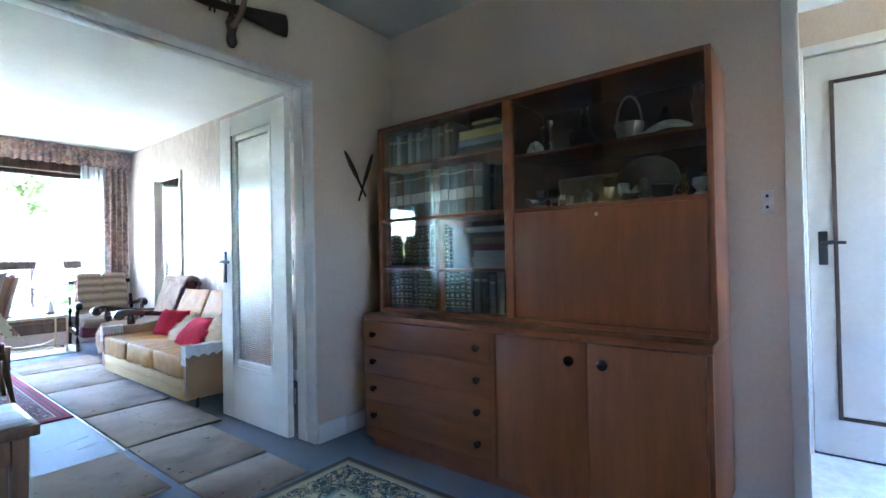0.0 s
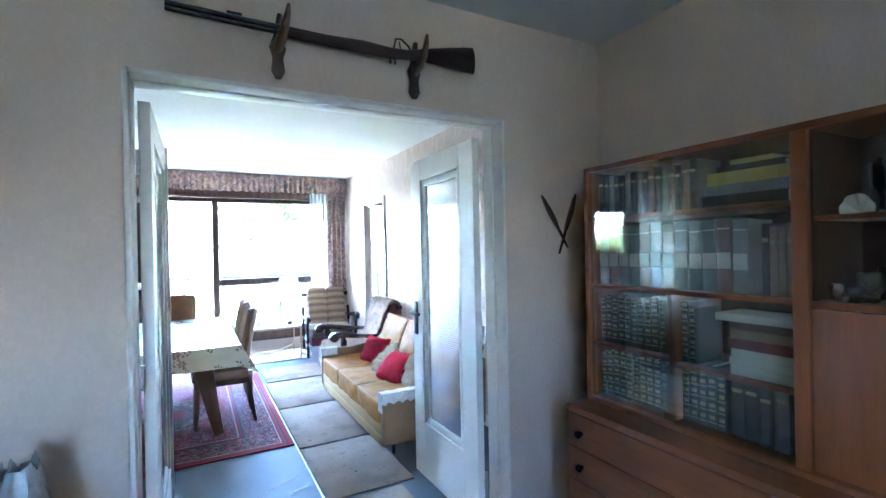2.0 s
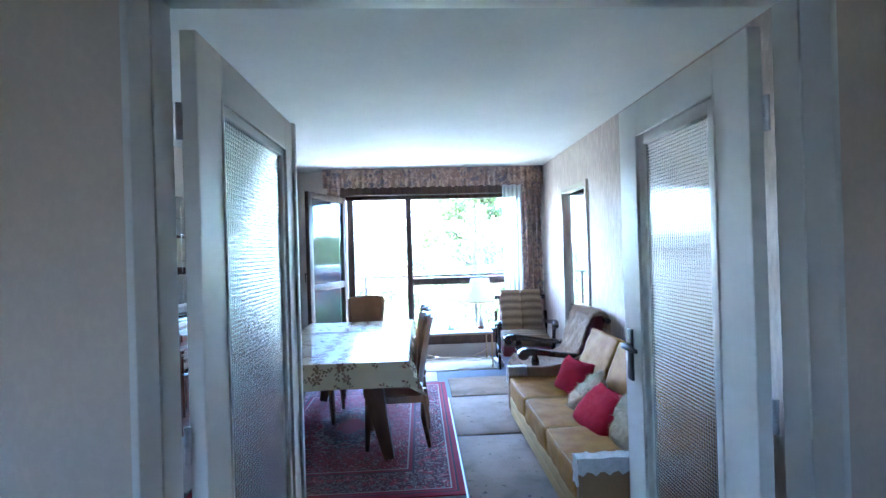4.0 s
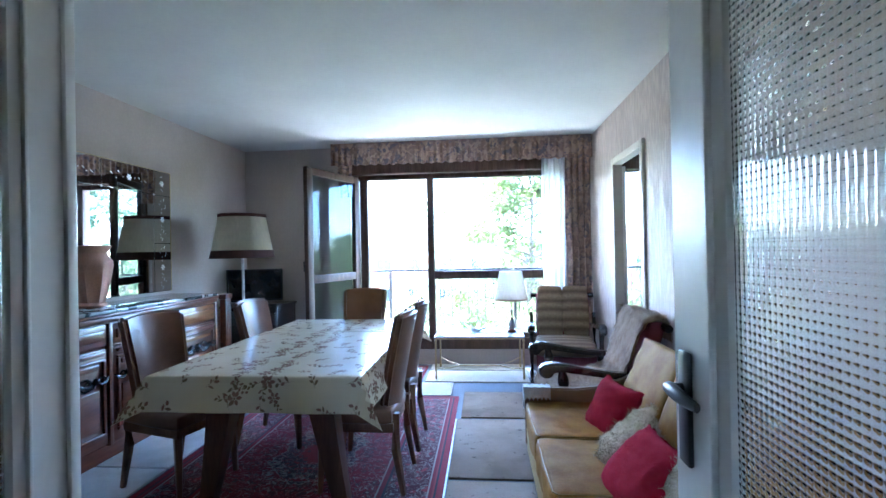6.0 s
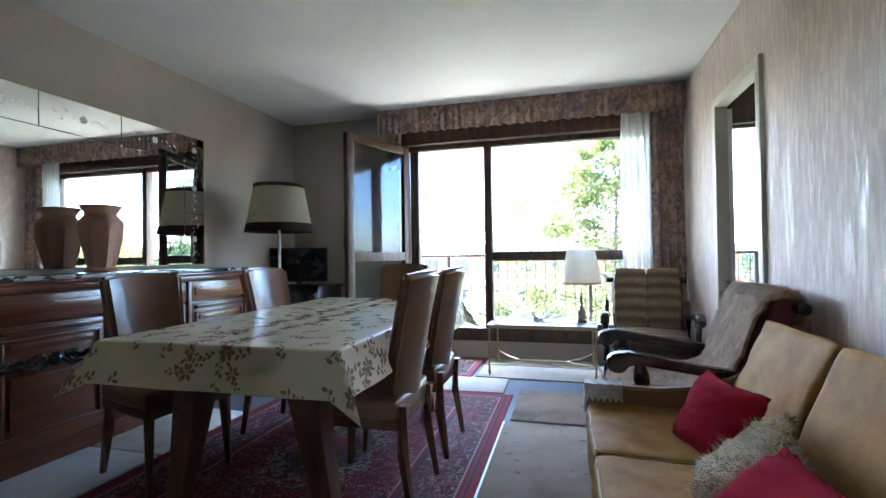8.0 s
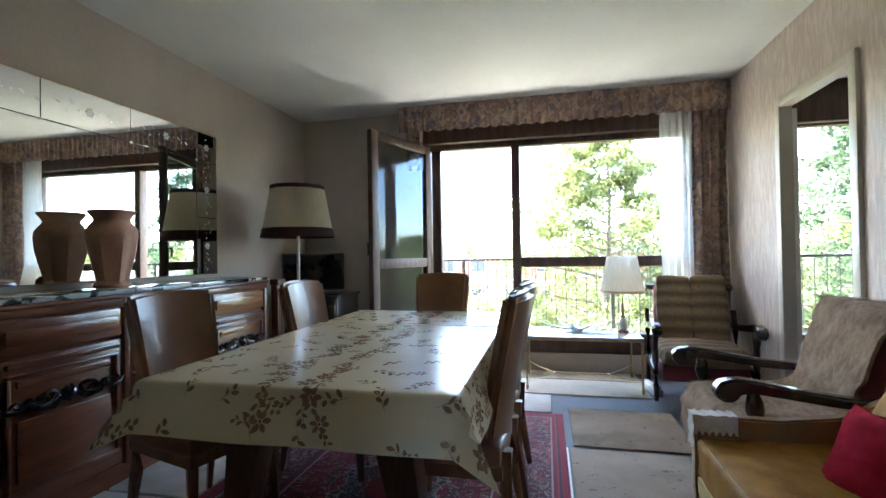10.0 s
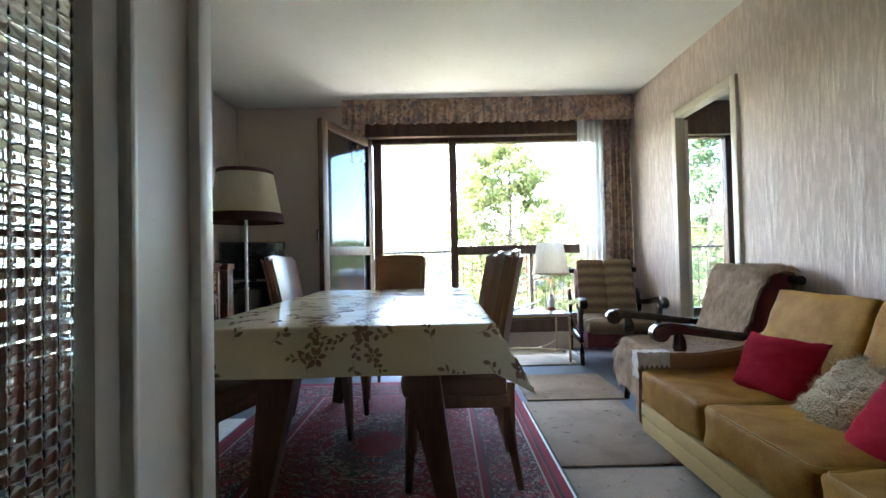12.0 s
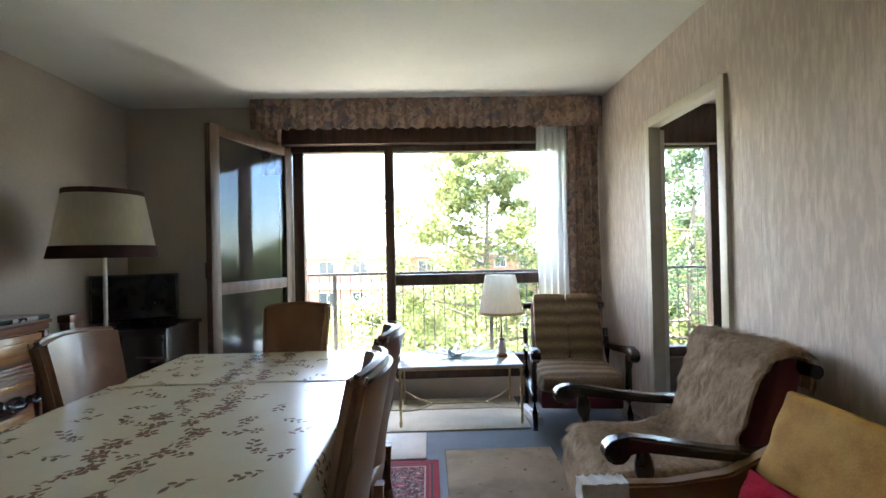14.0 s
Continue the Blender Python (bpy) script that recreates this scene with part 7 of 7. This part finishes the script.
def leaf_mesh(name, centres, radii, count, size, mat, rng, flat=1.0):
    """Many small leaf blades scattered in clumps."""
    count, size = int(count * 1.7), size * 0.74
    ci = rng.integers(0, len(centres), count)
    p = np.array(centres)[ci] + rng.normal(0, 1, (count, 3)) * np.array(radii)[ci][:, None] * np.array([0.55, 0.55, 0.42 * flat])
    a = rng.normal(0, 1, (count, 3))
    a /= np.linalg.norm(a, axis=1)[:, None]
    b = np.cross(a, rng.normal(0, 1, (count, 3)))
    b /= np.linalg.norm(b, axis=1)[:, None]
    s = size * rng.uniform(0.6, 1.3, (count, 1))
    v = np.stack([p - a * s, p + b * s * 0.55, p + a * s, p - b * s * 0.55], 1).reshape(-1, 3)
    me = bpy.data.meshes.new(name)
    me.vertices.add(len(v))
    me.vertices.foreach_set("co", v.ravel())
    me.loops.add(count * 4)
    me.loops.foreach_set("vertex_index", np.arange(count * 4))
    me.polygons.add(count)
    me.polygons.foreach_set("loop_start", np.arange(count) * 4)
    me.update()
    me.validate()
    me.materials.append(MAT[mat])
    return me


def tree(m, label, H, spread, start, limbs, leaves, size, mat, seed, group="", cone=0.6, droop=0.0, clump=0.5):
    """Trunk with limbs and a crown of leaf clumps; wider low down by cone."""
    rng = np.random.default_rng(seed)
    e = thing("tree", m, label, "tree", group)
    bm = bm_new()
    pts = [(0.12 * math.sin(k * 1.3), 0.12 * math.cos(k * 1.7), H * 0.97 * k / 7) for k in range(8)]
    pts[0] = (0, 0, -0.2)
    sweep(bm, pts, [(0.018 * H * (1 - 0.9 * k / 7), 0.018 * H * (1 - 0.9 * k / 7)) for k in range(8)], n=8)
    cs, rs = [], []
    for k in range(limbs):
        f = (k + rng.uniform(0, 0.6)) / limbs
        z = H * (start + (0.97 - start) * f)
        ln = spread * ((1 - f) * cone + (1 - cone) * math.sin(math.pi * min(1, 0.25 + f * 0.75)) + 0.10) * rng.uniform(0.7, 1.15)
        a = k * 2.4 + rng.uniform(-0.5, 0.5)
        rise = ln * rng.uniform(0.15, 0.45) - droop * ln
        tip = Vector((ln * math.cos(a), ln * math.sin(a), z + rise))
        mid = Vector((ln * 0.5 * math.cos(a + 0.1), ln * 0.5 * math.sin(a + 0.1), z + rise * 0.35))
        r = 0.006 * H * (1 - 0.7 * f)
        sweep(bm, [(0, 0, z - 0.1), mid, tip], [(r, r), (r * 0.6, r * 0.6), (r * 0.2, r * 0.2)], n=5)
        for q in (0.45, 0.65, 0.82, 1.0):
            if rng.random() < 0.9:
                c = Vector((0, 0, z)).lerp(tip, q) + Vector(rng.normal(0, 0.14 * ln, 3) * np.array([1, 1, 0.5]))
                cs.append(c)
                rs.append(clump * rng.uniform(0.6, 1.25) * (0.6 + 0.12 * ln))
    cs.append((0, 0, H * 0.97))
    rs.append(clump * 0.6)
    part("trunk", bm, "bark", e)
    cr = new("crown", leaf_mesh("crown", [tuple(c) for c in cs], rs, leaves, size, mat, rng))
    cr.parent = e
    return e


tree(pose(3.75, 20.5, GZ), "tall airy broad-leaved tree before the balcony", 15.6, 6.6, 0.2, 64, 31000, 0.105, "leaf", 3, cone=0.8, clump=0.5)
tree(pose(11.3, 20.5, GZ), "tall drooping cedar beyond the side window", 16.5, 4.6, 0.2, 52, 13000, 0.11, "leaf_dark", 5, cone=0.6, droop=0.45, clump=0.55)
low = tree(pose(1.2, 24.0, GZ), "round leafy tree below the balcony", 8.6, 3.6, 0.25, 26, 12000, 0.15, "leaf", 9, "trees below the balcony", cone=0.1, clump=1.0)
for x, y, k, rz in ((6.2, 17.5, 0.95, 40), (8.2, 22, 1.0, 110), (-1.8, 30, 1.0, 200), (4.2, 31, 1.05, 300), (13.5, 27, 1.05, 75), (-8, 33, 0.95, 20), (17, 22, 1.0, 160), (2.6, 17.0, 0.85, 250), (-13, 28, 1.0, 130), (9.5, 15.5, 0.8, 20)):
    copy_thing(low, pose(x, y, GZ, 0, 0, rz) @ Matrix.Scale(k, 4))
far = tree(pose(-30, 110, GZ), "distant round-topped tree on the skyline", 13.5, 6.5, 0.2, 26, 5200, 0.34, "leaf", 14, "trees on the skyline", cone=0.1, clump=1.7)
rng = random.Random(3)
for k in range(64):
    a = -1.15 + 2.3 * k / 63
    d = rng.uniform(70, 150)
    copy_thing(far, pose(d * math.sin(a) * 1.1, 8 + d * math.cos(a), GZ + rng.uniform(-2.5, 0.6), 0, 0, rng.uniform(0, 360)) @ Matrix.Scale(rng.uniform(0.8, 1.15), 4))

MAT["render_white"] = surface("pale_facade_render", (0.38, 0.37, 0.34), (0.46, 0.44, 0.41), 0.85, 0.4, 4, 0.05)
MAT["brick_red"] = surface("orange_red_cladding", (0.34, 0.12, 0.07), (0.42, 0.165, 0.10), 0.8, 0.5, 5, 0.05)
MAT["far_glass"] = surface("dark_far_window", (0.03, 0.035, 0.04), (0.06, 0.065, 0.07), 0.15, 1, 5, 0.0)


def block(m, w, d, storeys, label, seed):
    """A flat-roofed apartment block with white floor bands, red panels and windows on the face towards -y."""
    e = thing("apartment_building", m, label, "building")
    h = storeys * 2.8
    part("wall", blocks(((-w / 2, 0, 0), (w / 2, d, h))), "brick_red", e, "orange-red cladding")
    for k in range(storeys + 1):
        part("floor_band", blocks(((-w / 2 - 0.15, -0.25, k * 2.8 - 0.25), (w / 2 + 0.15, 0.0, k * 2.8 + 0.35))), "render_white", e, "white concrete band")
    part("roof", blocks(((-w / 2 - 0.2, -0.28, h + 0.36), (w / 2 + 0.2, d + 0.2, h + 0.75))), "render_white", e, "flat white roof edge")
    part("chimney", blocks(((w * 0.2, d * 0.4, h + 0.75), (w * 0.2 + 1.0, d * 0.4 + 0.8, h + 2.2)), ((w * 0.2 - 0.1, d * 0.4 - 0.1, h + 2.2), (w * 0.2 + 1.1, d * 0.4 + 0.9, h + 2.4))), "render_white", e)
    n = int(w / 3.0)
    for k in range(storeys):
        for i in range(n):
            x = -w / 2 + (i + 0.5) * w / n
            wn_ = part("window", blocks(((x - 0.75, -0.06, k * 2.8 + 0.95), (x + 0.75, -0.002, k * 2.8 + 2.3))), "render_white", e)
            part("pane", blocks(((x - 0.66, -0.075, k * 2.8 + 1.03), (x - 0.03, -0.061, k * 2.8 + 2.22)), ((x + 0.03, -0.075, k * 2.8 + 1.03), (x + 0.66, -0.061, k * 2.8 + 2.22))), "far_glass", wn_)
    return e


block(pose(-9.0, 46, GZ, 0, 0, -4), 24, 11, 4, "orange-red and white apartment block with a flat roof", 1)
block(pose(15.0, 62, GZ, 0, 0, 10), 30, 12, 4, "orange-red and white apartment block behind the trees", 2)
block(pose(48.0, 60, GZ - 2.6, 0, 0, -38), 26, 11, 4, "orange-red and white apartment block beyond the cedar", 3)
